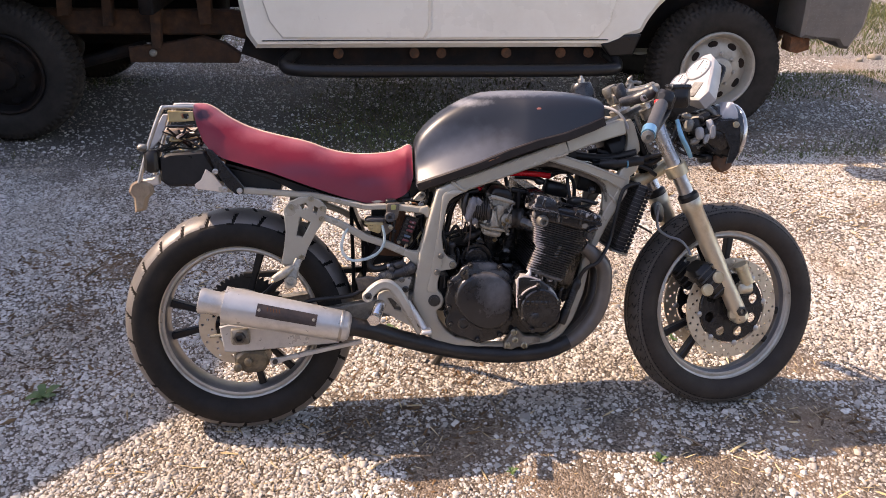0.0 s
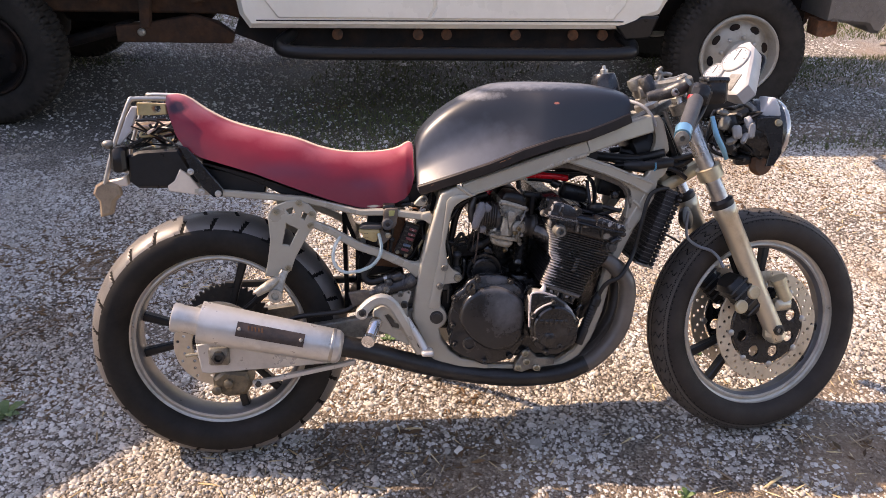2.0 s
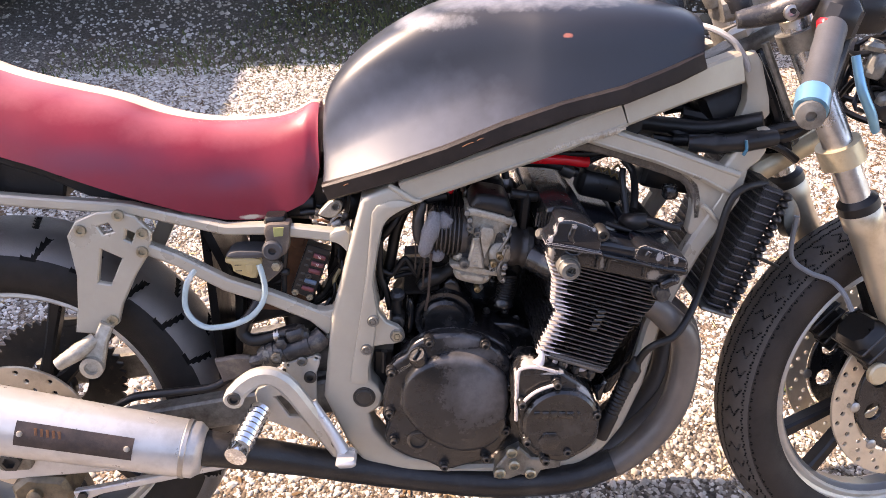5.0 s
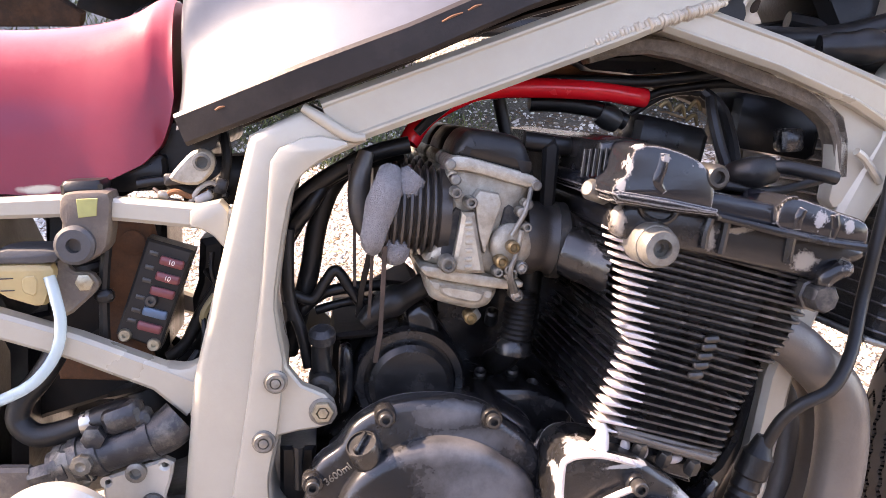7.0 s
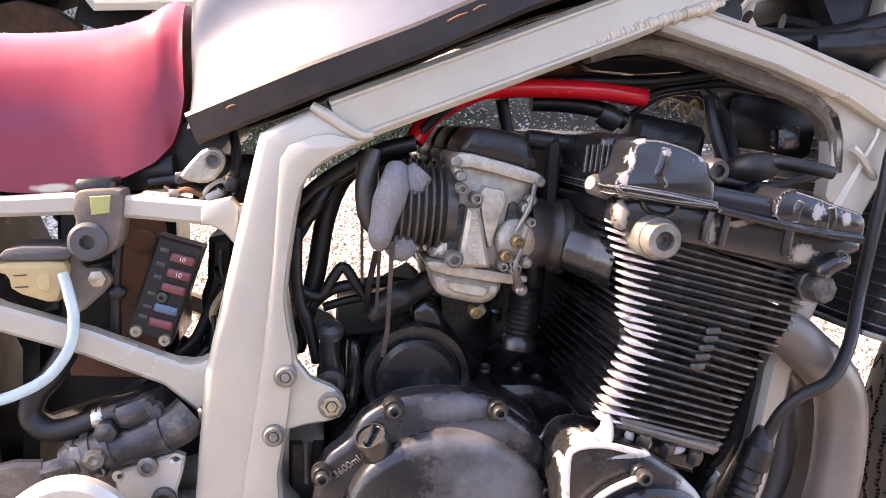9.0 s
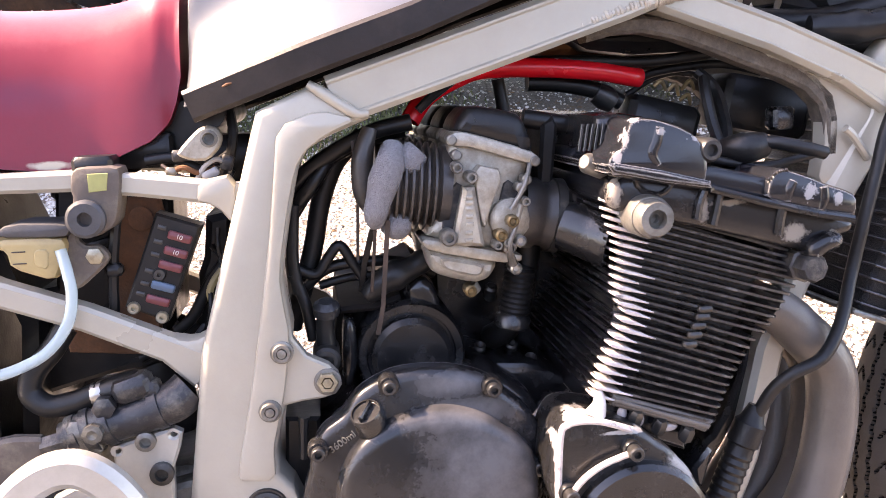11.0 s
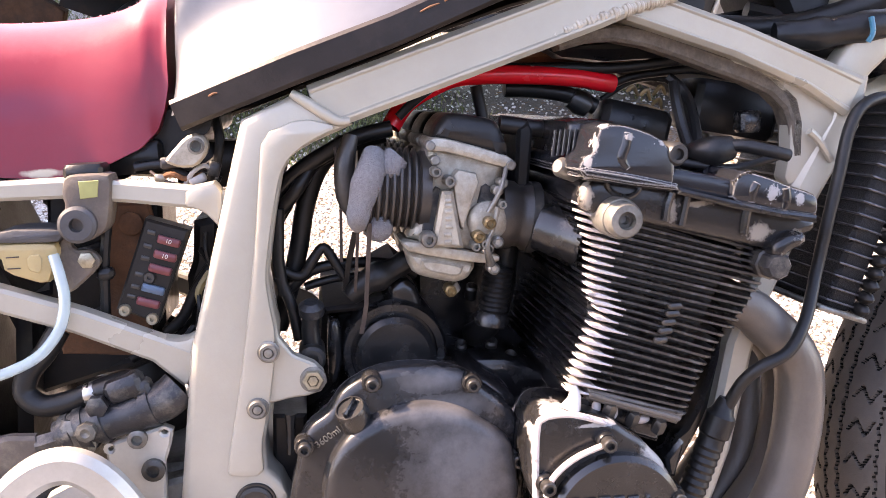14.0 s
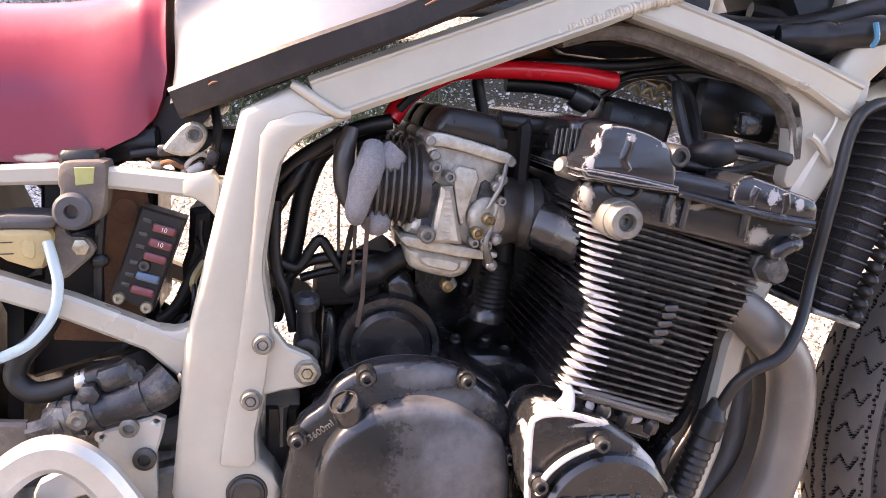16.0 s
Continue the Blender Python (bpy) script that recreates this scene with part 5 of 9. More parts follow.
for y in (-0.094, 0.094):
    part("fork_cap", moved(Shape().lathe([(0.021, 0.0), (0.021, 0.012), (0.016, 0.016), (0.013, 0.018), (0.013, 0.024), (0.0, 0.024)], aim(Vector((FRONT.x, y, FRONT.z)) + 0.680 * UP, UP), 18), STEER), ALU, bike)
part("stem_nut", moved(Shape().lathe([(0.02, 0.0), (0.02, 0.012), (0.012, 0.014), (0.0, 0.014)], aim(topc - 0.034 * Vector((math.cos(RAKE), 0, math.sin(RAKE))) + 0.012 * UP, UP), 6), STEER), STEEL, bike)
part("steering_head", Shape().lathe([(0.029, 0.0), (0.029, 0.155), (0.024, 0.16)], aim(lowc + 0.015 * UP - 0.035 * Vector((math.cos(RAKE), 0, math.sin(RAKE))), UP), 28), SATIN_BLACK, bike)

# -- handlebars --
GRIP = [(0.361, -0.335, 0.869), (0.396, -0.27, 0.897), (0.442, -0.19, 0.938)]
part("grip", Shape().tube(GRIP, [0.0185, 0.0175, 0.0185], 18, 8, wobble=0.05), RUBBER_GREY, bike, "worn grey-black rubber grip")
part("bar_end", Shape().tube([(0.356, -0.342, 0.87), (0.368, -0.318, 0.883)], [0.0188, 0.0192], 18), BLUE_CHROME, bike, "bar end wrapped in faded blue tape")
part("bar_end_weight", Shape().lathe([(0.016, 0), (0.016, 0.008), (0.006, 0.010), (0.006, 0.004), (0.0, 0.004)], aim([(0.354, -0.345, 0.867)][0], (-0.25, -1, -0.1)), 16), ALU_DULL, bike)
part("switch_housing", Shape().box((0.05, 0.05, 0.055), Matrix.Translation([(0.46, -0.165, 0.948)][0]) @ Matrix.Rotation(0.3, 4, "Y"), 0.012), BLACK_PLASTIC, bike)
part("kill_switch", Shape().box((0.022, 0.02, 0.016), Matrix.Translation([(0.435, -0.19, 0.944)][0]), 0.004), RED_HOSE, bike)
res = part("brake_reservoir", Shape().box((0.055, 0.055, 0.06), Matrix.Translation([(0.51, -0.13, 0.956)][0]), 0.008), BLACK_PLASTIC, bike, "black square brake fluid reservoir")
part("reservoir_lid", Shape().box((0.058, 0.058, 0.014), Matrix.Translation([(0.51, -0.13, 0.983)][0]), 0.004), SATIN_BLACK, res)
part("brake_lever", Shape().tube([(0.492, -0.14, 0.935), (0.455, -0.2, 0.909), (0.412, -0.27, 0.889), (0.386, -0.31, 0.872)], 0.006, 8), BLACK_PLASTIC, bike)
part("left_grip", Shape().tube([(0.40, 0.16, 0.905), (0.37, 0.22, 0.90), (0.34, 0.28, 0.89)], 0.018, 14), RUBBER, bike, "worn grey-black rubber grip")
part("clutch_lever", Shape().tube([(0.44, 0.16, 0.91), (0.43, 0.22, 0.90), (0.41, 0.28, 0.89)], 0.006, 8), BLACK_PLASTIC, bike)
part("key_switch", Shape().lathe([(0.020, 0), (0.022, 0.02), (0.019, 0.028), (0.0, 0.028)], aim([(0.357, -0.02, 0.957)][0], UP), 18), ALU_DULL, bike)
part("mirror_stub", Shape().tube([(0.395, -0.05, 0.973), (0.403, -0.05, 0.992), (0.396, -0.05, 1.002), (0.405, -0.05, 1.011)], [0.007, 0.007, 0.006, 0.005], 8).tube([(0.388, -0.05, 0.986), (0.411, -0.05, 0.995), (0.431, -0.05, 0.992)], 0.005, 8), ALU_DULL, bike)
part("brake_master", Shape().tube([(0.354, -0.1, 0.941), (0.393, -0.11, 0.95), (0.43, -0.13, 0.967), (0.442, -0.14, 0.978)], [0.012, 0.016, 0.018, 0.014], 12, 6, wobble=0.1), GRIMY, bike, "grimy clip-on bar clamp")
part("bar_riser", Shape().beam([(0.352, -0.02, 0.947), (0.389, -0.03, 0.958), (0.428, -0.05, 0.968), (0.471, -0.06, 0.98)], [0.016, 0.017, 0.015, 0.012], 0.035, 0.006), ALU_DULL, bike, "dull alloy upper yoke and bar riser")
for q, r, h, mt in zip([(0.369, -0.05, 0.97), (0.449, -0.07, 0.979), (0.408, -0.045, 0.973)], (0.019, 0.020, 0.010), (0.020, 0.012, 0.028), (GRIMY, ALU_DULL, ALU_DULL)):
    part("riser_cap", Shape().lathe([(r, -0.02), (r, h * 0.7), (r * 0.8, h), (r * 0.4, h), (r * 0.35, h * 0.7), (0.0, h * 0.7)], aim(q, UP), 18), mt, bike)
part("clamp_bolt", Shape().lathe([(0.010, 0), (0.010, 0.006), (0.006, 0.007), (0.005, 0.002), (0.0, 0.002)], aim([(0.411, -0.135, 0.954)][0], OUT), 14), STEEL, bike)

# -- gauges and headlamp --
nrm = Vector((-0.70, -0.28, 0.655)).normalized()
GA = [(0.552, 0.024, 0.957), (0.57, 0.042, 0.984), (0.599, 0.043, 1.015), (0.626, 0.041, 1.042), (0.65, 0.039, 1.067), (0.662, 0.021, 1.073), (0.662, -0.01, 1.059), (0.648, -0.039, 1.033), (0.612, -0.098, 0.969), (0.587, -0.092, 0.944), (0.576, -0.067, 0.943), (0.566, -0.022, 0.951)]
ctr = sum((Vector(p) for p in GA), Vector()) / len(GA)
g = part("gauge_pod", Shape().loft([[Vector(p) + nrm * 0.006 + (ctr - Vector(p)) * 0.10 for p in GA], [Vector(p) for p in GA], [Vector(p) - nrm * 0.035 - (ctr - Vector(p)) * 0.02 for p in GA], [Vector(p) - nrm * 0.05 + (ctr - Vector(p)) * 0.15 for p in GA]]), POD_GREY, bike, "grey-white twin dial gauge cluster")
for c, r in (([(0.58, 0.03, 0.989)][0], 0.030), ([(0.624, 0.002, 1.024)][0], 0.040)):
    d = part("dial", Shape().lathe([(r, -0.004), (r, 0.011), (r - 0.003, 0.013), (r - 0.005, 0.009), (0.0, 0.009)], aim(c, nrm), 36), POD_GREY, g, "round grey dial in a pale bezel")
    part("dial_face", Shape().lathe([(r - 0.005, 0.0), (r - 0.005, 0.0105), (0.0, 0.0105)], aim(c, nrm), 32), DIAL_GREY, d)
    for k in range(9):
        part("dial_mark", Shape().box((0.0016, 0.005, 0.0008), aim(c, nrm) @ Matrix.Rotation(radians(-120 + 30 * k), 4, "Z") @ Matrix.Translation((0, r - 0.010, 0.0108)), 0.0003), RUBBER_GREY, d)
    part("needle", Shape().box((0.002, r * 0.9, 0.001), aim(c, nrm) @ Matrix.Translation((0, r * 0.3, 0.0115)), 0.0004), RUBBER_GREY, d)
part("indicator_panel", Shape().box((0.036, 0.052, 0.004), aim([(0.593, -0.05, 0.969)][0], nrm) @ Matrix.Translation((0, 0, 0.006)), 0.002), ALU_DULL, g)
part("gauge_cable", Shape().tube([(0.678, 0.03, 1.048), (0.696, 0.03, 1.039), (0.705, 0.02, 1.026), (0.683, 0, 0.988), (0.656, -0.02, 0.933)], 0.006, 8), BLACK_PLASTIC, bike)
HL = Vector([(0.685, -0.03, 0.845)][0])
hd = Vector((0.97, 0.17, -0.12)).normalized()
h = part("headlamp", Shape().lathe([(0.0, -0.10), (0.035, -0.098), (0.062, -0.075), (0.082, -0.03), (0.088, 0.012), (0.084, 0.02)], aim(HL, hd), 40), SATIN_BLACK, bike, "round black headlamp shell with chrome rim")
part("lamp_rim", Shape().lathe([(0.084, 0.012), (0.0885, 0.015), (0.0890, 0.022), (0.086, 0.028), (0.081, 0.026)], aim(HL, hd), 40), STANCHION, h)
part("lamp_lens", Shape().lathe([(0.084, 0.022), (0.07, 0.034), (0.04, 0.043), (0.0, 0.046)], aim(HL, hd), 36), GREY_PLASTIC, h, "pale fluted headlamp lens")
part("lamp_bracket", Shape().plate([(0.632, 0.887), (0.692, 0.89), (0.703, 0.867), (0.704, 0.8), (0.686, 0.768), (0.666, 0.766), (0.674, 0.81), (0.654, 0.852), (0.634, 0.862)], -0.120, -0.114, 0.001), SATIN_BLACK, bike, "black headlamp bracket")
part("bracket_bolt", Shape().lathe([(0.009, 0), (0.009, 0.006), (0.0, 0.007)], aim([(0.687, -0.12, 0.876)][0], OUT), 12), ZINC, bike)
part("turn_signal", Shape().plate([(0.651, 0.893), (0.658, 0.914), (0.673, 0.936), (0.688, 0.936), (0.7, 0.914), (0.706, 0.889), (0.673, 0.884)], -0.102, -0.04, 0.008, steps=3), GREY_PLASTIC, bike, "pale turn signal above the headlamp")
part("lamp_stay", Shape().tube([(0.621, -0.07, 0.92), (0.639, -0.08, 0.907), (0.646, -0.09, 0.886), (0.645, -0.09, 0.857)], 0.008, 10), ALU_DULL, bike)
part("brake_hose", Shape().tube([(0.515, -0.12, 0.893), (0.526, -0.13, 0.849), (0.545, -0.13, 0.814), (0.56, -0.12, 0.788)], [0.006, 0.007, 0.007, 0.006], 10), BLUE_CHROME, bike, "pale blue steel brake line")
part("connector_block", Shape().box((0.03, 0.03, 0.03), Matrix.Translation([(0.615, -0.09, 0.848)][0]), 0.006), BLACK_PLASTIC, bike)
part("connector_block", Shape().box((0.026, 0.02, 0.036), Matrix.Translation([(0.651, -0.09, 0.808)][0]), 0.005), BLACK_PLASTIC, bike)
part("horn", Shape().lathe([(0.03, 0), (0.034, 0.012), (0.03, 0.024), (0.012, 0.028), (0.0, 0.028)], aim([(0.67, -0.06, 0.769)][0], (0.4, -1, 0)), 20), RUST, bike, "small rusty horn below the headlamp")
rng = random.Random(5)
for i in range(16):
    a = Vector([(0.604, -0.06, 0.846)][0])
    pts = [a + Vector((rng.uniform(-0.06, 0.06), rng.uniform(-0.05, 0.06), rng.uniform(-0.07, 0.06))) for _ in range(4)]
    part("wire_loom", Shape().tube(pts, rng.uniform(0.003, 0.006), 6, 5), (BLACK_PLASTIC, BLACK_PLASTIC, DARK_STEEL, RUBBER, ALU_DULL, BLACK_PLASTIC)[i % 6], bike)
for q, sz in (([(0.577, -0.09, 0.874)][0], (0.03, 0.03, 0.04)), ([(0.6, -0.08, 0.895)][0], (0.05, 0.03, 0.02)), ([(0.623, -0.1, 0.868)][0], (0.02, 0.02, 0.045)), ([(0.581, -0.08, 0.815)][0], (0.03, 0.04, 0.03)), ([(0.624, -0.07, 0.778)][0], (0.04, 0.03, 0.025))):
    part("connector_block", Shape().box(sz, Matrix.Translation(q) @ Matrix.Rotation(rng.uniform(-0.6, 0.6), 4, "Y"), 0.005), BLACK_PLASTIC if sz[0] > 0.025 else GREY_PLASTIC, bike)
for q, sz, r in zip([(0.557, -0.1, 0.875), (0.587, -0.11, 0.853), (0.626, -0.11, 0.856), (0.608, -0.11, 0.837), (0.579, -0.1, 0.83), (0.55, -0.1, 0.901)], ((0.026, 0.022, 0.036), (0.022, 0.022, 0.034), (0.016, 0.018, 0.040), (0.014, 0.018, 0.030), (0.03, 0.02, 0.016), (0.030, 0.020, 0.012)), (0.3, -0.2, 0.1, 0.4, -0.5, 0.2)):
    part("wire_connector", Shape().box(sz, Matrix.Translation(q) @ Matrix.Rotation(r, 4, "Y"), 0.006), (PALE_CONNECTOR, ALU_DULL)[sz[0] > 0.025], bike, "pale grey wiring connector")
part("throttle_cable", Shape().tube([(0.326, -0.03, 0.928), (0.348, -0.05, 0.921), (0.371, -0.06, 0.905), (0.39, -0.06, 0.877), (0.4, -0.05, 0.851)], 0.0045, 8), GREY_PLASTIC, bike, "pale grey throttle cable")
for q in ([(0.306, 0, 0.859), (0.366, 0, 0.838), (0.414, 0, 0.777), (0.432, 0, 0.721)], [(0.392, -0.02, 0.882), (0.412, -0.03, 0.832), (0.426, -0.03, 0.781), (0.404, -0.03, 0.756)], [(0.412, -0.03, 0.882), (0.438, -0.04, 0.827), (0.458, -0.04, 0.781), (0.475, -0.04, 0.741)],
          [(0.327, -0.04, 0.776), (0.396, -0.05, 0.77), (0.465, -0.06, 0.784), (0.508, -0.06, 0.791)], [(0.317, -0.02, 0.799), (0.388, -0.03, 0.782), (0.459, -0.04, 0.761), (0.498, -0.05, 0.782)], [(0.272, -0.03, 0.765), (0.357, -0.04, 0.753), (0.441, -0.05, 0.755), (0.487, -0.05, 0.728)],
          [(0.304, 0.03, 0.792), (0.378, 0.03, 0.805), (0.436, 0.03, 0.833)], [(0.389, 0.02, 0.869), (0.404, 0.02, 0.806), (0.42, 0.02, 0.733)]):
    part("harness_cable", Shape().tube(q, rng.uniform(0.006, 0.010), 8, 5), BLACK_PLASTIC, bike)
part("ignition_box", Shape().box((0.09, 0.12, 0.10), Matrix.Translation([(0.393, 0.02, 0.8)][0]) @ Matrix.Rotation(-0.45, 4, "Y"), 0.01), BLACK_PLASTIC, bike, "black box between the frame spars")
part("head_stay", Shape().tube([(0.418, -0.05, 0.903), (0.446, -0.055, 0.84), (0.466, -0.055, 0.797)], 0.006, 8), ALU_DULL, bike)


# -- fuel tank and seat: stations along x between an upper and a lower line --
def hull(top, low, widths, n=44, k=30, power=2.6, waist=0.0, low_in=0.85, lean_in=(), flare=False):
    tx, tz = zip(*sorted(top))
    lx, lz = zip(*sorted(low))
    wx, ww = zip(*widths)
    x0, x1 = max(tx[0], lx[0]), min(tx[-1], lx[-1])
    rings = []
    for i in range(n):
        x = x0 + (x1 - x0) * (0.5 - 0.5 * math.cos(math.pi * i / (n - 1)))
        zt, zb, w = np.interp(x, tx, tz), np.interp(x, lx, lz), np.interp(x, wx, ww)
        ring = []
        for j in range(k):
            th = math.pi * j / (k - 1)
            c, s = math.cos(th), math.sin(th)
            y = -w * math.copysign(abs(c) ** (2 / power), c)
            f = abs(s) ** (2 / power)
            y *= low_in + (1 - low_in) * min(1, f * 2.2)
            y *= 1 - (np.interp(x, *zip(*lean_in)) if lean_in else 0) * (1 - (1 - min(1.0, f / 0.6)) ** 2 if flare else f)
            y *= 1 - waist * math.exp(-((f - 0.45) / 0.25) ** 2) * max(0, min(1, (0.12 - x) / 0.12))
            ring.append((x, y, zb + (zt - zb) * f))
        rings.append(ring)
    return rings


def smooth(pts, times=2):
    """Chaikin rounding of an open line of points."""
    for _ in range(times):
        q = [pts[0]]
        for a, b in zip(pts, pts[1:]):
            q += [tuple(0.75 * u + 0.25 * v for u, v in zip(a, b)), tuple(0.25 * u + 0.75 * v for u, v in zip(a, b))]
        pts = q + [pts[-1]]
    return pts


TANK_TOP = smooth([(-0.2165, 0.800), (-0.2145, 0.832), (-0.203, 0.860), (-0.164, 0.900), (-0.112, 0.935), (-0.055, 0.962), (0.002, 0.976), (0.141, 0.974), (0.241, 0.968), (0.308, 0.952), (0.337, 0.924), (0.343, 0.901)])
TANK_LOW = [(-0.224, 0.718), (-0.213, 0.722), (-0.119, 0.755), (-0.041, 0.781), (0.038, 0.812), (0.117, 0.837), (0.196, 0.855), (0.267, 0.879), (0.308, 0.894)]
TANK_WIDE = smooth([(-0.26, 0.096), (-0.20, 0.123), (-0.15, 0.141), (-0.10, 0.150), (-0.03, 0.154), (0.10, 0.153), (0.22, 0.148), (0.30, 0.13), (0.34, 0.10)], 4)
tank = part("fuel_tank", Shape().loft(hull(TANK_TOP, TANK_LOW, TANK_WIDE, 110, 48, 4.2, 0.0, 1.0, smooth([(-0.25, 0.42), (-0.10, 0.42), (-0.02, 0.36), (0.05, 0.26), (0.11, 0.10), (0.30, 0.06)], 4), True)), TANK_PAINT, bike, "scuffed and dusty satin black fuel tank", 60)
lip = [(x, -np.interp(x, *zip(*TANK_WIDE)) + 0.0052, z - 0.0012) for x, z in TANK_LOW[1:]]
part("tank_lip", Shape().beam(lip, 0.0125, 0.009, 0.003), LIP_RUBBER, tank, "black rubber edging under the tank")
part("tank_lip", Shape().beam(mirrored(lip), 0.0125, 0.009, 0.003), LIP_RUBBER, tank)
for x0, x1 in ((-0.021, -0.006), (-0.002, 0.008), (-0.185, -0.178)):
    z0, z1 = (np.interp(v, *zip(*TANK_LOW)) for v in (x0, x1))
    ty = np.interp(x0, *zip(*TANK_WIDE)) + 0.0040
    part("rust_fleck", Shape().tube([(x0, -ty, z0 + 0.003), ((x0 + x1) / 2, -ty, (z0 + z1) / 2 + 0.0036), (x1, -ty, z1 + 0.003)], [0.0006, 0.0010, 0.0005], 6, 4), RUST, tank, "orange rust fleck on the tank edge")
cap = Vector([(0.274, 0, 0.969)][0])
fc = part("fuel_cap", Shape().lathe([(0.040, -0.02), (0.036, 0.006), (0.030, 0.022), (0.027, 0.026), (0.0, 0.027)], aim(cap, (-0.1, 0, 1)), 8), SATIN_BLACK, tank, "black angular fuel filler neck")
part("cap_nut", Shape().lathe([(0.010, 0.02), (0.010, 0.036), (0.005, 0.038), (0.004, 0.046), (0.0, 0.046)], aim(cap, (-0.1, 0, 1)), 10), STEEL, fc)

SEAT_TOP_LINE = smooth([(-0.837, 0.938), (-0.828, 0.95), (-0.804, 0.955), (-0.774, 0.948), (-0.734, 0.916), (-0.673, 0.883), (-0.587, 0.859), (-0.516, 0.843), (-0.453, 0.816), (-0.381, 0.803), (-0.299, 0.805), (-0.258, 0.814), (-0.234, 0.830), (-0.2205, 0.824)])
SEAT_LOW_LINE = [(-0.814, 0.944), (-0.804, 0.899), (-0.791, 0.857), (-0.772, 0.83), (-0.736, 0.808), (-0.611, 0.77), (-0.491, 0.723), (-0.415, 0.695), (-0.361, 0.678), (-0.315, 0.673), (-0.275, 0.683), (-0.248, 0.695), (-0.234, 0.709), (-0.228, 0.725), (-0.2235, 0.745)]
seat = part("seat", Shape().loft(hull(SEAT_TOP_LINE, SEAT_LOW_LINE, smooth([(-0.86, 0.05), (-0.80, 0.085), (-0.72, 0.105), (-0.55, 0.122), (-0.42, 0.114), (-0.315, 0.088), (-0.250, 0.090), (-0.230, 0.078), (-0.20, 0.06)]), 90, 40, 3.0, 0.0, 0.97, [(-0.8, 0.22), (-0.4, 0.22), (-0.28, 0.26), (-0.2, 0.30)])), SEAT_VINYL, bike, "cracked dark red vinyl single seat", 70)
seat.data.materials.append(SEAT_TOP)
rng = random.Random(31)
fray = Shape()
for k in range(70):
    x = -0.44 + 0.22 * rng.random() ** 0.8
    z = np.interp(x, *zip(*sorted(SEAT_TOP_LINE)))
    p = Vector((x, -0.012 + rng.uniform(-0.012, 0.012), z - 0.001))
    fray.tube([p, p + Vector((rng.uniform(-0.003, 0.003), rng.uniform(-0.002, 0.002), rng.uniform(0.0004, 0.0014)))], [0.0006, 0.0003], 4, 2)
part("frayed_stitching", fray, PALE_CONNECTOR, seat, "pale frayed fibres along the seat seam")
# The crown's faces take the sunlit cream.
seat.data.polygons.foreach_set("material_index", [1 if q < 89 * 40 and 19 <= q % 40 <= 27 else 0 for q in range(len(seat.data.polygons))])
part("seat_base", Shape().plate([(-0.748, 0.799), (-0.614, 0.761), (-0.493, 0.714), (-0.369, 0.671), (-0.29, 0.675), (-0.291, 0.662), (-0.37, 0.661), (-0.493, 0.704), (-0.555, 0.714), (-0.614, 0.746), (-0.741, 0.79)], -0.08, 0.08, 0.002), BLACK_PLASTIC, seat)

# -- frame --
def ripple_bead(path, r, count):
    """A weld bead of overlapping flat crescents along a path."""
    P = [Vector(p) for p in path]
    cum = [0.0]
    for a, b in zip(P, P[1:]):
        cum.append(cum[-1] + (b - a).length)
    s = Shape()
    for k in range(count):
        d = cum[-1] * (k + 0.5) / count
        i = max(j for j in range(len(P) - 1) if cum[j] <= d)
        u = (d - cum[i]) / (cum[i + 1] - cum[i])
        t = (P[i + 1] - P[i]).normalized()
        m = aim(P[i].lerp(P[i + 1], u), t) @ Matrix.Rotation(0.35, 4, "Y")
        w = r * (0.86 + 0.14 * math.sin(k * 1.7)) * min(1.0, 0.5 + 0.12 * min(k, count - 1 - k))
        s.lathe([(w * 0.2, -cum[-1] / count * 0.9), (w * 0.86, -cum[-1] / count * 0.5), (w, 0.0), (w * 0.86, cum[-1] / count * 0.5), (w * 0.2, cum[-1] / count * 0.9)], m, 14)
    return s


side = ([(-0.162, 0.716), (-0.146, 0.723), (-0.123, 0.733), (-0.075, 0.709), (-0.108, 0.696), (-0.125, 0.687), (-0.133, 0.673), (-0.142, 0.634), (-0.15, 0.591), (-0.148, 0.566), (-0.145, 0.543), (-0.151, 0.499), (-0.158, 0.47), (-0.163, 0.45), (-0.162, 0.428), (-0.152, 0.415)]
        + [(-0.152, 0.416), (-0.144, 0.396), (-0.153, 0.378), (-0.167, 0.369), (-0.162, 0.341), (-0.14, 0.309), (-0.114, 0.289), (-0.041, 0.274), (-0.041, 0.247), (-0.156, 0.255), (-0.175, 0.27), (-0.207, 0.325), (-0.235, 0.402), (-0.216, 0.532)])
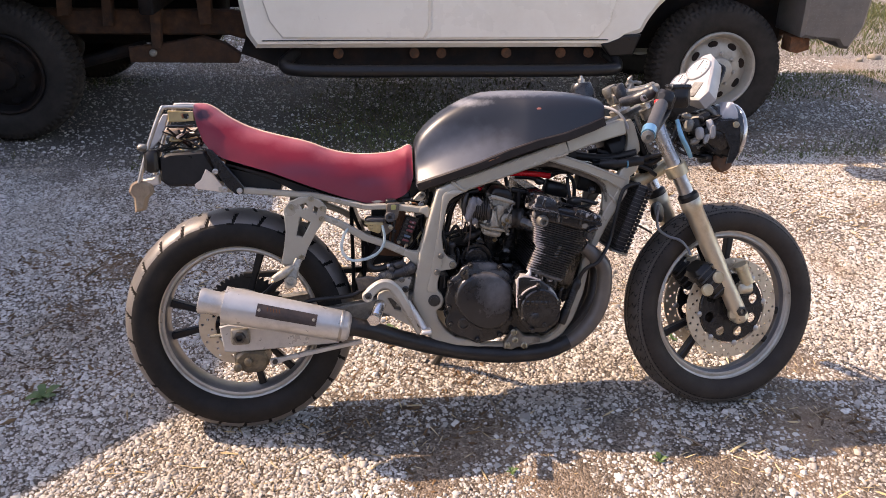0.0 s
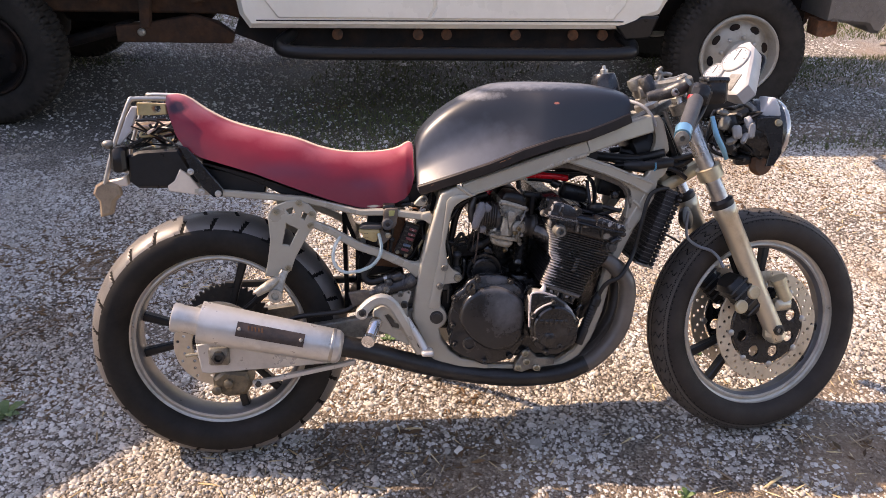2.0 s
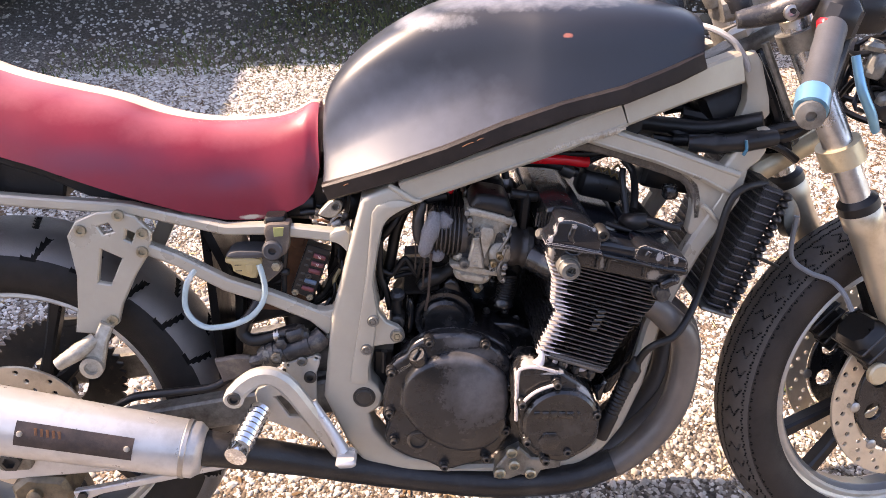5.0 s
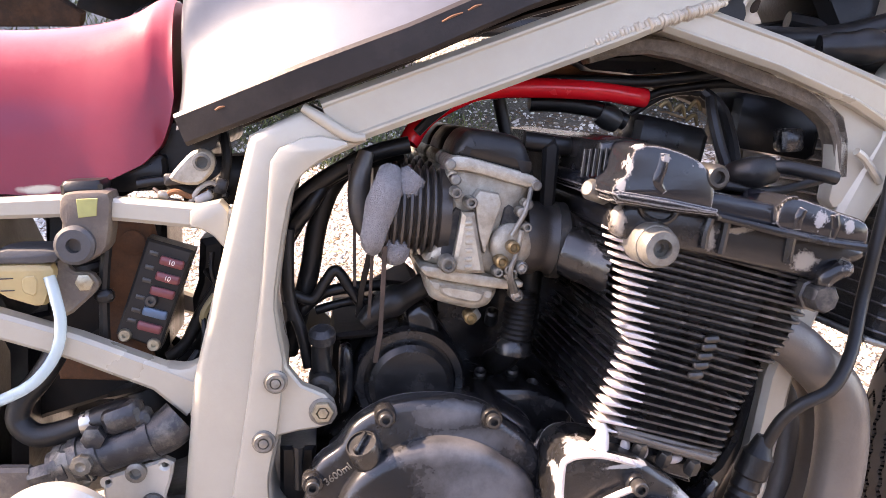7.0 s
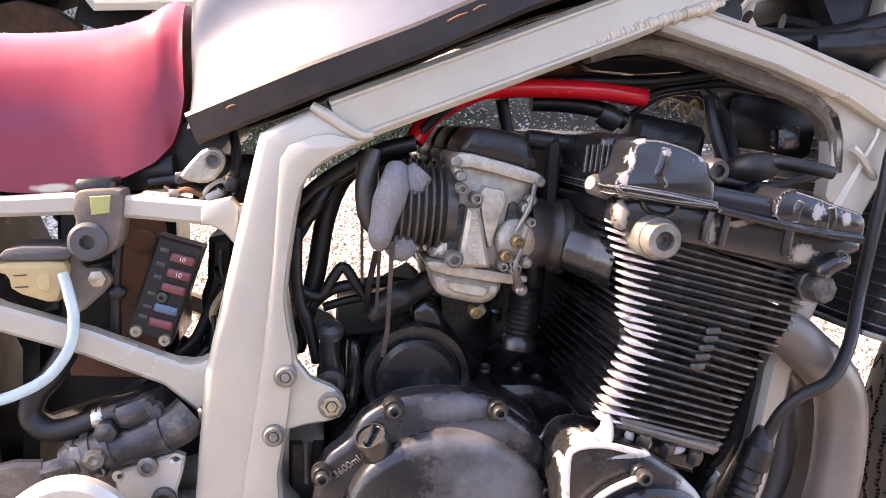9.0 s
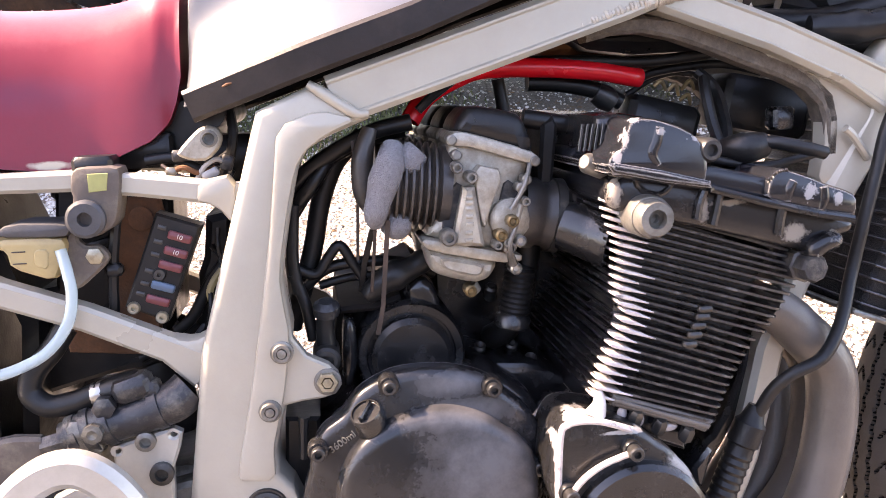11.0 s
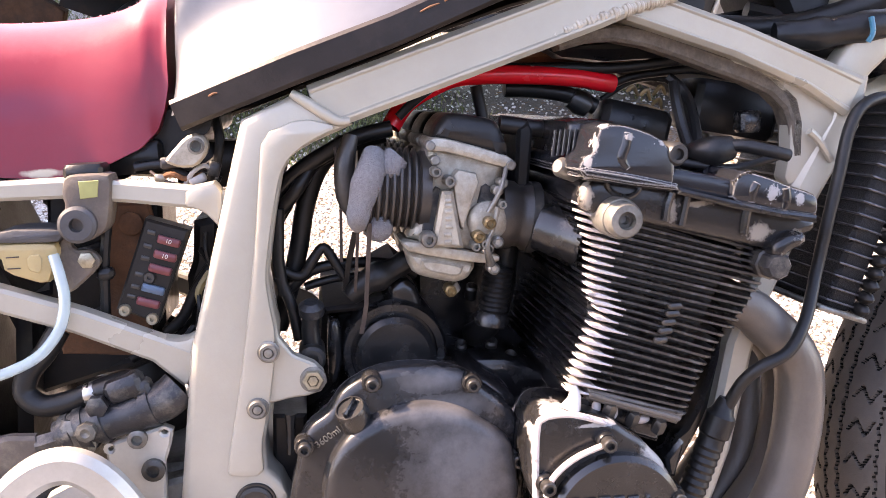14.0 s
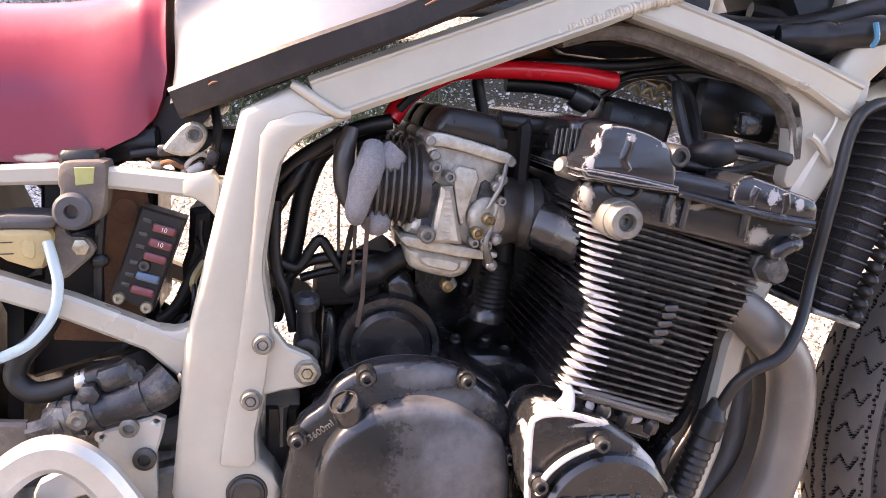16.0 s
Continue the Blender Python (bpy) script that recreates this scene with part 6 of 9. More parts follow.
for s, nm in ((-1, "right"), (1, "left")):
    q = part("main_frame", Shape().plate(side, s * 0.138, s * 0.090, 0.007, steps=3), FRAME_PAINT, bike, "cream-painted aluminium box frame with welded joints")
    panel = [(-0.147, 0.704), (-0.116, 0.716), (-0.085, 0.708), (-0.112, 0.696), (-0.127, 0.685), (-0.135, 0.672), (-0.144, 0.635), (-0.152, 0.591), (-0.15, 0.566), (-0.147, 0.544), (-0.153, 0.5), (-0.16, 0.471), (-0.165, 0.451), (-0.165, 0.423), (-0.192, 0.425), (-0.195, 0.431), (-0.179, 0.502), (-0.167, 0.567), (-0.158, 0.622), (-0.152, 0.667)]
    part("raised_panel", Shape().plate(rounded(panel, 1), s * 0.1412, s * 0.137, 0.0030, steps=2), FRAME_PAINT, q)
    part("corner_gusset", Shape().plate(rounded([(-0.21, 0.664), (-0.182, 0.669), (-0.181, 0.624), (-0.189, 0.634), (-0.195, 0.642), (-0.203, 0.647), (-0.212, 0.649)], 1), s * 0.1245, s * 0.104, 0.004, steps=2), FRAME_PAINT, q)
    part("strut_gusset", Shape().plate(rounded([(-0.243, 0.543), (-0.223, 0.539), (-0.208, 0.546), (-0.201, 0.555), (-0.208, 0.49), (-0.219, 0.493), (-0.226, 0.509), (-0.237, 0.519), (-0.251, 0.525)], 1), s * 0.1235, s * 0.104, 0.004, steps=2), FRAME_PAINT, q)
    sp = [(-0.104, -0.118, 0.722), (0.016, -0.118, 0.761), (0.123, -0.118, 0.796), (0.201, -0.114, 0.825)]
    fr = [(0.203, -0.113, 0.826), (0.296, -0.09, 0.854), (0.38, -0.06, 0.873)]
    br = [(0.158, -0.112, 0.798), (0.255, -0.11, 0.765), (0.326, -0.106, 0.736), (0.37, -0.1, 0.715)]
    dn = [(0.374, -0.098, 0.734), (0.367, -0.1, 0.693), (0.318, -0.105, 0.612), (0.284, -0.110, 0.540), (0.266, -0.112, 0.495), (0.2445, -0.116, 0.400), (0.217, -0.119, 0.33), (0.19, -0.121, 0.291), (0.148, -0.122, 0.262), (0.072, -0.123, 0.252), (-0.053, -0.124, 0.255)]
    flip = (lambda p: p) if s < 0 else mirrored
    part("upper_spar", Shape().beam(flip(sp), 0.0195, 0.020, 0.004, 0.62), FRAME_PAINT, q)
    part("head_spar", Shape().beam(flip(fr), [0.020, 0.021, 0.022], 0.018, 0.004), FRAME_PAINT, q)
    part("front_brace", Shape().beam(flip(br), [0.014, 0.0135, 0.0145, 0.019], 0.020, 0.004, 0.55), FRAME_PAINT, q)
    part("cradle_tube", Shape().beam(flip(dn), [0.017, 0.016, 0.0140, 0.0115, 0.0130, 0.0125, 0.0125, 0.0120, 0.0115, 0.0115, 0.0115], 0.013, 0.005), FRAME_PAINT, q)
    w1 = [(-0.122, -0.136, 0.735), (-0.110, -0.138, 0.727), (-0.099, -0.138, 0.719), (-0.087, -0.138, 0.712), (-0.078, -0.137, 0.712)]
    part("weld_seam", Shape().tube(flip(w1), [0.0035, 0.0045, 0.0045, 0.0042, 0.003], 10, 12, wobble=0.12), FRAME_PAINT, q)
    w2 = [(0.076, -0.128, 0.767), (0.095, -0.132, 0.775), (0.115, -0.133, 0.782), (0.143, -0.133, 0.790), (0.176, -0.132, 0.798), (0.204, -0.130, 0.805)]
    part("weld_seam", ripple_bead(flip(w2), 0.0062, 46), WELD, q, "rippled bare weld bead")
    web = [(0.101, -0.100, 0.766), (0.126, -0.100, 0.774), (0.150, -0.100, 0.776), (0.180, -0.100, 0.771), (0.210, -0.100, 0.761), (0.241, -0.100, 0.749), (0.272, -0.100, 0.738), (0.298, -0.100, 0.726), (0.314, -0.100, 0.711), (0.320, -0.100, 0.692), (0.321, -0.100, 0.664)]
    part("brace_web", Shape().beam(flip(web), [0.004, 0.006, 0.007, 0.008, 0.008, 0.008, 0.008, 0.008, 0.008, 0.007, 0.006], 0.012, 0.003), CAST_SAND, q, "rough sand-cast inner face of the brace")
    w3 = [(0.325, -0.122, 0.686), (0.333, -0.121, 0.68), (0.345, -0.119, 0.666), (0.351, -0.117, 0.659)]
    part("gusset_pin", Shape().tube(flip(w3), 0.0035, 8, 6, wobble=0.1), FRAME_PAINT, q)
    part("brace_gusset", Shape().plate(rounded([(0.252, 0.744), (0.265, 0.74), (0.286, 0.731), (0.304, 0.716), (0.313, 0.696), (0.313, 0.669), (0.308, 0.639), (0.332, 0.635), (0.349, 0.662), (0.36, 0.698), (0.35, 0.724), (0.307, 0.742), (0.253, 0.763)], 1), s * 0.112, s * 0.094, 0.005, steps=2), FRAME_PAINT, q)
    gus = [(-0.153, 0.582), (-0.149, 0.563), (-0.145, 0.539), (-0.135, 0.524), (-0.118, 0.515), (-0.111, 0.507), (-0.109, 0.498), (-0.114, 0.491), (-0.125, 0.488), (-0.14, 0.487), (-0.156, 0.484), (-0.163, 0.484)]
    g = part("engine_hanger", Shape().plate(gus, s * 0.1365, s * 0.124, 0.002), FRAME_PAINT, q, "bolted alloy engine hanger plate")
    part("head_junction", Shape().plate(rounded([(0.337, 0.725), (0.352, 0.738), (0.362, 0.750), (0.372, 0.768), (0.403, 0.790), (0.420, 0.792), (0.412, 0.752), (0.389, 0.732), (0.374, 0.714), (0.366, 0.697), (0.358, 0.677), (0.345, 0.654), (0.333, 0.654), (0.336, 0.690)], 1), s * 0.111, s * 0.088, 0.006, steps=3), FRAME_PAINT, q, "cast junction of brace and cradle")
    part("head_plate", Shape().plate(rounded([(0.380, 0.884), (0.409, 0.895), (0.437, 0.805), (0.425, 0.790), (0.395, 0.774), (0.385, 0.779), (0.399, 0.833)], 1), s * 0.060, s * 0.040, 0.005, steps=2), FRAME_PAINT, q, "cast side of the steering head")
    if s < 0:
        for c, r, mt in (((-0.154, 0.53), 0.0075, ALU_DULL), ((-0.166, 0.483), 0.0075, ALU_DULL), ((-0.12, 0.502), 0.0090, ZINC)):
            part("washer", Shape().lathe([(r * 1.22, -0.002), (r * 1.22, 0.0008), (r * 1.1, 0.0012), (0.0, 0.0012)], Matrix.Translation((c[0], s * (0.1415 if c[0] < -0.125 else 0.1365), c[1])) @ SIDE, 20), ALU_DULL, g)
            b = part("hanger_bolt", Shape().lathe([(r, 0.0), (r, 0.0035), (r * 0.9, 0.0045), (r * 0.58, 0.0045), (r * 0.52, 0.0020), (r * 0.50, 0.0020), (r * 0.46, 0.0050), (0.0, 0.0055)], Matrix.Translation((c[0], s * (0.1415 if c[0] < -0.125 else 0.1365), c[1])) @ SIDE, 6 if r > 0.008 else 18), mt, g)
    pc = (-0.174, 0.4)
    part("pivot_plug", Shape().lathe([(0.0172, 0.0), (0.0172, 0.0020), (0.0165, 0.0030), (0.0150, 0.0030), (0.0145, 0.0045), (0.0115, 0.0055), (0.0110, 0.0045), (0.0, 0.0050)], Matrix.Translation((pc[0], s * 0.137, pc[1])) @ (SIDE if s < 0 else SIDE.inverted()), 30), DARK_STEEL, q, "dark round swingarm pivot plug")
    # subframe
    rail = [(-0.175, -0.112, 0.65), (-0.205, -0.112, 0.656), (-0.255, -0.11, 0.663), (-0.303, -0.108, 0.668), (-0.359, -0.106, 0.668)] + [(-0.492, -0.1, 0.702), (-0.63, -0.095, 0.715), (-0.749, -0.085, 0.726), (-0.814, -0.075, 0.732)]
    part("seat_rail", Shape().beam(flip(rail), [0.0095, 0.0088, 0.0085, 0.0080, 0.0075, 0.008, 0.008, 0.008, 0.008], 0.010, 0.003), FRAME_PAINT, q)
    strut = [(-0.216, -0.115, 0.514), (-0.243, -0.114, 0.533), (-0.303, -0.112, 0.561), (-0.367, -0.11, 0.585)] + [(-0.433, -0.106, 0.624), (-0.485, -0.103, 0.646)]
    part("seat_strut", Shape().beam(flip(strut), [0.016, 0.0105, 0.010, 0.010, 0.009, 0.009], 0.010, 0.003), FRAME_PAINT, q)
    ear = [(-0.583, 0.666), (-0.568, 0.688), (-0.538, 0.7), (-0.507, 0.702), (-0.483, 0.692), (-0.464, 0.668), (-0.472, 0.636), (-0.496, 0.602), (-0.522, 0.555), (-0.532, 0.526), (-0.56, 0.509), (-0.597, 0.514), (-0.587, 0.557), (-0.58, 0.605)]
    holes = [[(-0.539, 0.645), (-0.511, 0.63), (-0.533, 0.589), (-0.551, 0.593)], [(-0.538, 0.679), (-0.522, 0.685), (-0.516, 0.671), (-0.532, 0.667)], [(-0.499, 0.674), (-0.487, 0.667), (-0.494, 0.653), (-0.503, 0.659)]]
    pk = part("footpeg_plate", Shape().plate(ear, s * 0.114, s * 0.104, 0.002, holes), FRAME_PAINT, bike, "cream triangular passenger footpeg plate with cut-outs")
    for c in ((-0.562, 0.675), (-0.506, 0.696), (-0.476, 0.668), (-0.48, 0.64), (-0.539, 0.533)):
        part("plate_bolt", Shape().lathe([(0.0085, 0), (0.0085, 0.005), (0.0045, 0.0055), (0.004, 0.002), (0.0, 0.002)], Matrix.Translation((c[0], s * 0.113, c[1])) @ (SIDE if s < 0 else SIDE.inverted()), 14), ZINC, pk)
for x, z, r in ((-0.20, 0.715, 0.012), (0.22, 0.80, 0.016), (-0.17, 0.40, 0.02)):
    part("cross_tube", Shape().tube([(x, -0.10, z), (x, 0.10, z)], r, 14), FRAME_PAINT if z < 0.5 else BLACK_PLASTIC, bike)

# -- tail --
t1 = [(-0.811, -0.07, 0.945), (-0.846, -0.075, 0.946), (-0.883, -0.08, 0.946), (-0.895, -0.085, 0.936), (-0.934, -0.09, 0.841), (-0.965, -0.09, 0.746)]
part("tail_loop", Shape().tube(t1, 0.0055, 10, 6), STEEL, bike, "thin polished steel tail loop")
part("tail_loop", Shape().tube(mirrored(t1), 0.0055, 10, 6), STEEL, bike)
part("tail_panel", Shape().plate([(-0.894, 0.928), (-0.879, 0.927), (-0.899, 0.87), (-0.928, 0.837), (-0.937, 0.837), (-0.918, 0.889)], -0.065, -0.055, 0.002), GREY_PLASTIC, bike)
part("mount_plate", Shape().plate([(-0.879, 0.937), (-0.812, 0.933), (-0.811, 0.909), (-0.847, 0.907), (-0.879, 0.907)], -0.075, -0.05, 0.002, [circle((-0.834, 0.923), 0.010, 12)]), YELLOW_PLASTIC, bike, "yellowed plastic mounting plate")
part("battery_box", Shape().plate([(-0.91, 0.812), (-0.88, 0.824), (-0.789, 0.828), (-0.774, 0.802), (-0.742, 0.744), (-0.769, 0.748), (-0.809, 0.733), (-0.887, 0.734), (-0.909, 0.751)], -0.088, 0.085, 0.006), BLACK_PLASTIC, bike, "black plastic battery tray under the tail")
part("under_seat_tray", Shape().plate([(-0.753, 0.789), (-0.615, 0.755), (-0.585, 0.738), (-0.593, 0.71), (-0.694, 0.722), (-0.738, 0.742)], -0.072, 0.07, 0.004), BLACK_PLASTIC, bike)
bar = [(-0.784, 0.838), (-0.764, 0.832), (-0.686, 0.732), (-0.689, 0.713), (-0.709, 0.711), (-0.732, 0.733), (-0.756, 0.771)]
part("tail_brace", Shape().plate(bar, -0.104, -0.096, 0.002), SATIN_BLACK, bike, "black diagonal tail brace")
for c in ((-0.759, 0.775), (-0.737, 0.725), (-0.698, 0.721)):
    part("brace_bolt", Shape().lathe([(0.008, 0), (0.008, 0.005), (0.004, 0.006), (0.0, 0.004)], Matrix.Translation((c[0], -0.103, c[1])) @ SIDE, 12), STEEL, bike)
part("seat_bracket", Shape().plate([(-0.818, 0.74), (-0.801, 0.752), (-0.787, 0.78), (-0.767, 0.767), (-0.745, 0.735), (-0.749, 0.717), (-0.817, 0.728)], -0.094, -0.06, 0.002), TAN, bike, "pale cast seat bracket")
part("seat_bracket", Shape().plate([(-0.774, 0.813), (-0.754, 0.814), (-0.735, 0.797), (-0.736, 0.769), (-0.751, 0.782)], -0.094, -0.06, 0.002), TAN, bike, "pale cast seat bracket")
part("turn_signal", Shape().ball([(-0.948, -0.09, 0.841)][0], 0.012, 8, (1.3, 1, 0.9)), ALU_DULL, bike, "small pale rear turn signal")
part("plate_lamp", Shape().box((0.035, 0.05, 0.06), Matrix.Translation([(-0.927, -0.08, 0.805)][0]), 0.008), BLACK_PLASTIC, bike)
part("plate_holder", Shape().plate([(-0.987, 0.744), (-0.966, 0.756), (-0.934, 0.743), (-0.93, 0.718), (-0.946, 0.703), (-0.955, 0.672), (-0.982, 0.666), (-0.982, 0.704), (-0.995, 0.723)], -0.095, -0.07, 0.006), WOOD, bike, "weathered tan plate holder")
part("plate_stay", Shape().plate([(-0.976, 0.749), (-0.934, 0.757), (-0.915, 0.766), (-0.914, 0.741), (-0.945, 0.736)], -0.084, -0.06, 0.003), TAN, bike)
for i in range(12):
    a = Vector([(-0.86, -0.04, 0.856)][0])
    pts = [a + Vector((rng.uniform(-0.06, 0.07), rng.uniform(-0.04, 0.07), rng.uniform(-0.035, 0.04))) for _ in range(4)]
    part("wire_loom", Shape().tube(pts, rng.uniform(0.002, 0.004), 6, 5), (BLACK_PLASTIC, RUBBER, BLACK_PLASTIC, YELLOW_PLASTIC, DARK_STEEL, TAN)[i % 6], bike)

# loose wiring under the seat nose
for pts, wd, mt, lb in (([(-0.236, -0.092, 0.668), (-0.224, -0.098, 0.674), (-0.212, -0.096, 0.669), (-0.200, -0.090, 0.672)], 0.0022, RUST, "orange wire"), ([(-0.214, -0.094, 0.664), (-0.206, -0.098, 0.675), (-0.196, -0.094, 0.679), (-0.189, -0.085, 0.668)], 0.0020, PALE_CONNECTOR, "pale wire"),
                        ([(-0.232, -0.085, 0.680), (-0.216, -0.092, 0.684), (-0.199, -0.092, 0.678), (-0.186, -0.085, 0.686)], 0.0028, RUBBER, ""), ([(-0.187, -0.08, 0.720), (-0.184, -0.088, 0.700), (-0.188, -0.088, 0.680), (-0.196, -0.085, 0.665)], 0.0040, RUBBER, ""), ([(-0.241, -0.090, 0.676), (-0.229, -0.096, 0.668), (-0.216, -0.094, 0.664)], 0.0016, BROWN_PLATE, "brown wire")):
    part("wire", Shape().tube(pts, wd, 8, 5), mt, bike, lb)
for q, size, mt in (((-0.203, -0.096, 0.668), (0.014, 0.008, 0.007), PALE_CONNECTOR), ((-0.224, -0.092, 0.683), (0.016, 0.010, 0.009), GRIMY), ((-0.190, -0.090, 0.676), (0.010, 0.008, 0.012), GRIMY), ((-0.233, -0.095, 0.671), (0.009, 0.007, 0.006), ALU_DULL)):
    part("connector", Shape().box(size, Matrix.Translation(q) @ Matrix.Rotation(0.5 - 20 * q[0] % 1.0, 4, "Y"), 0.0015), mt, bike)

# -- swingarm, rear brake --
sw = Shape()
for s in (-1, 1):
    sw.beam([(-0.20, s * 0.105, 0.395), (-0.45, s * 0.105, 0.362), (-0.62, s * 0.110, 0.338), (-0.77, s * 0.110, 0.328)], [0.030, 0.024, 0.026, 0.026], 0.016, 0.004)
sw.box((0.10, 0.21, 0.06), Matrix.Translation((-0.25, 0, 0.395)), 0.012)
arm = part("swingarm", sw, ALU_DULL, bike, "bare aluminium swingarm")
part("axle_plate", Shape().plate([(-0.774, 0.345), (-0.748, 0.351), (-0.461, 0.302), (-0.445, 0.284), (-0.745, 0.268), (-0.764, 0.272)], -0.130, -0.105, 0.003), POLISHED, arm)
ac = (-0.717, 0.318)
part("axle_adjuster", Shape().box((0.05, 0.02, 0.045), Matrix.Translation((ac[0], -0.135, ac[1])), 0.004), ALU_DULL, arm)
part("axle_nut", Shape().lathe([(0.017, 0), (0.017, 0.012), (0.010, 0.014), (0.008, 0.006), (0.0, 0.006)], Matrix.Translation((ac[0], -0.143, ac[1])) @ SIDE, 6), DARK_STEEL, arm)
part("adjuster_bolt", Shape().tube([(-0.802, -0.12, 0.315), (-0.752, -0.12, 0.32)], 0.005, 8), ZINC, arm)
cal = part("rear_caliper", Shape().plate([(-0.738, 0.254), (-0.71, 0.276), (-0.652, 0.267), (-0.641, 0.236), (-0.658, 0.21), (-0.702, 0.205), (-0.736, 0.221)], -0.135, -0.055, 0.008), BRONZE, bike, "grimy rear brake caliper below the swingarm")
for c in ((-0.699, 0.243), (-0.728, 0.227)):
    part("caliper_bolt", Shape().lathe([(0.012, 0), (0.012, 0.01), (0.006, 0.014), (0.0, 0.014)], Matrix.Translation((c[0], -0.134, c[1])) @ SIDE, 12), BRONZE, cal)
part("torque_rod", Shape().beam([(-0.637, -0.13, 0.235), (-0.597, -0.13, 0.246), (-0.382, -0.13, 0.287)], [0.011, 0.006, 0.006], 0.007, 0.002), POLISHED, bike, "alloy brake torque rod")
c = (-0.625, 0.24)
part("rod_bolt", Shape().lathe([(0.008, 0), (0.008, 0.006), (0.0, 0.007)], Matrix.Translation((c[0], -0.137, c[1])) @ SIDE, 6), DARK_STEEL, bike)
part("rear_brake_hose", Shape().tube([(-0.565, -0.128, 0.385), (-0.54, -0.13, 0.402), (-0.513, -0.13, 0.412), (-0.45, -0.13, 0.417), (-0.405, -0.13, 0.422), (-0.375, -0.128, 0.436)], 0.0065, 10, 6), RUBBER, bike, "black rear brake hose over the swingarm")
# rear shock linkage eye and peg below the plate
part("peg_hanger", Shape().beam([(-0.547, -0.115, 0.529), (-0.556, -0.125, 0.509), (-0.573, -0.135, 0.467)], [0.010, 0.010, 0.017], 0.008, 0.003), ALU, bike)
c = (-0.571, 0.47)
part("hanger_eye", Shape().lathe([(0.017, 0), (0.017, 0.008), (0.010, 0.009), (0.008, 0.003), (0.0, 0.003)], Matrix.Translation((c[0], -0.138, c[1])) @ SIDE, 20), ALU, bike)
part("passenger_peg", Shape().tube([(-0.565, -0.125, 0.509), (-0.589, -0.14, 0.495), (-0.617, -0.15, 0.48)], [0.010, 0.013, 0.009], 12), ALU, bike, "folded alloy passenger peg")
part("shock_absorber", Shape().lathe([(0.03, 0), (0.03, 0.10), (0.024, 0.11), (0.024, 0.26), (0.03, 0.27), (0.03, 0.3)], aim((-0.27, 0, 0.42), (-0.15, 0, 1)), 24), DARK_STEEL, bike)
spg = Shape().tube([(-0.275 - 0.0095 * i / 6 + 0.04 * math.cos(i * 1.05), 0.04 * math.sin(i * 1.05), 0.46 + 0.009 * i) for i in range(28)], 0.006, 8, 2)
part("shock_spring", spg, RUBBER, bike)
part("inner_fender", Shape().loft([[(-0.40 + dx, y, 0.66), (-0.36 + dx, y, 0.55), (-0.37 + dx, y, 0.45), (-0.40 + dx, y, 0.40)] for dx, y in ((0.0, -0.075), (-0.004, -0.08), (-0.004, 0.08), (0, 0.075), (0.006, 0.07), (0.006, -0.07))], (False, False), loop=True), BLACK_PLASTIC, bike, "black inner mudguard")

# -- exhaust --
m0, m1 = Vector([(-0.423, -0.185, 0.349)][0]), Vector([(-0.745, -0.185, 0.424)][0])
ax = aim(m0, m1 - m0)
L = (m1 - m0).length
mu = part("muffler", Shape().lathe([(0.028, -0.012), (0.034, -0.010), (0.0415, 0.0), (0.0415, 0.012), (0.0425, 0.014), (0.0465, L * 0.55), (0.0505, L - 0.006), (0.0505, L + 0.002), (0.034, L + 0.004)], ax, 48), POLISHED, bike, "tapered brushed aluminium muffler can")
part("muffler_tip", Shape().lathe([(0.033, L - 0.01), (0.0325, L + 0.045), (0.035, L + 0.05), (0.035, L + 0.066), (0.030, L + 0.068), (0.029, L - 0.01)], ax, 36, loop=True), POLISHED, mu)
part("muffler_band", Shape().lathe([(0.0428, 0.010), (0.0436, 0.011), (0.0436, 0.017), (0.0428, 0.018)], ax, 48), STEEL, mu)
d = (m1 - m0).normalized()
nrm2 = (Vector((0, -1, 0.36)) - d * Vector((0, -1, 0.36)).dot(d)).normalized()
bi2 = d.cross(nrm2)


def on_can(h, a, lift):
    """A place on the can: h along it, a radians round from its outer side."""
    r = 0.0425 + (0.0505 - 0.0425) * h / L + lift
    return m0 + d * h + nrm2 * (r * math.cos(a)) + bi2 * (r * math.sin(a))


rows = [[on_can(0.082 + 0.161 * i / 12, a, 0.0016) for a in np.linspace(-0.36, 0.36, 9)] for i in range(13)]
pl = part("name_plate", Shape().loft(rows, (False, False), closed=False), BROWN_PLATE, mu, "dark brown worn plate riveted to the muffler")
for hh in (0.090, 0.236):
    part("rivet", Shape().lathe([(0.0045, 0), (0.0035, 0.003), (0.0, 0.0035)], aim(on_can(hh, 0, 0.0015), nrm2), 12), ALU, pl)
for i in range(5):
    part("worn_mark", Shape().box((0.004, 0.011, 0.0008), aim(on_can(0.215 - i * 0.008, 0.12, 0.0018), nrm2), 0.0003), RUST, pl)
part("link_pipe", Shape().tube([(-0.427, -0.185, 0.354), (-0.37, -0.175, 0.337), (-0.282, -0.15, 0.3), (-0.176, -0.13, 0.262), (-0.09, -0.125, 0.242), (0.034, -0.13, 0.229), (0.147, -0.135, 0.236), (0.216, -0.135, 0.261)], [0.027, 0.026, 0.024, 0.024, 0.025, 0.026, 0.0245, 0.0225], 20, 8, wobble=0.05), WRAP, bike, "black collector pipe under the engine")
heads = ((0.0, -0.135), (1.0, -0.052), (2.0, 0.052), (3.0, 0.135))
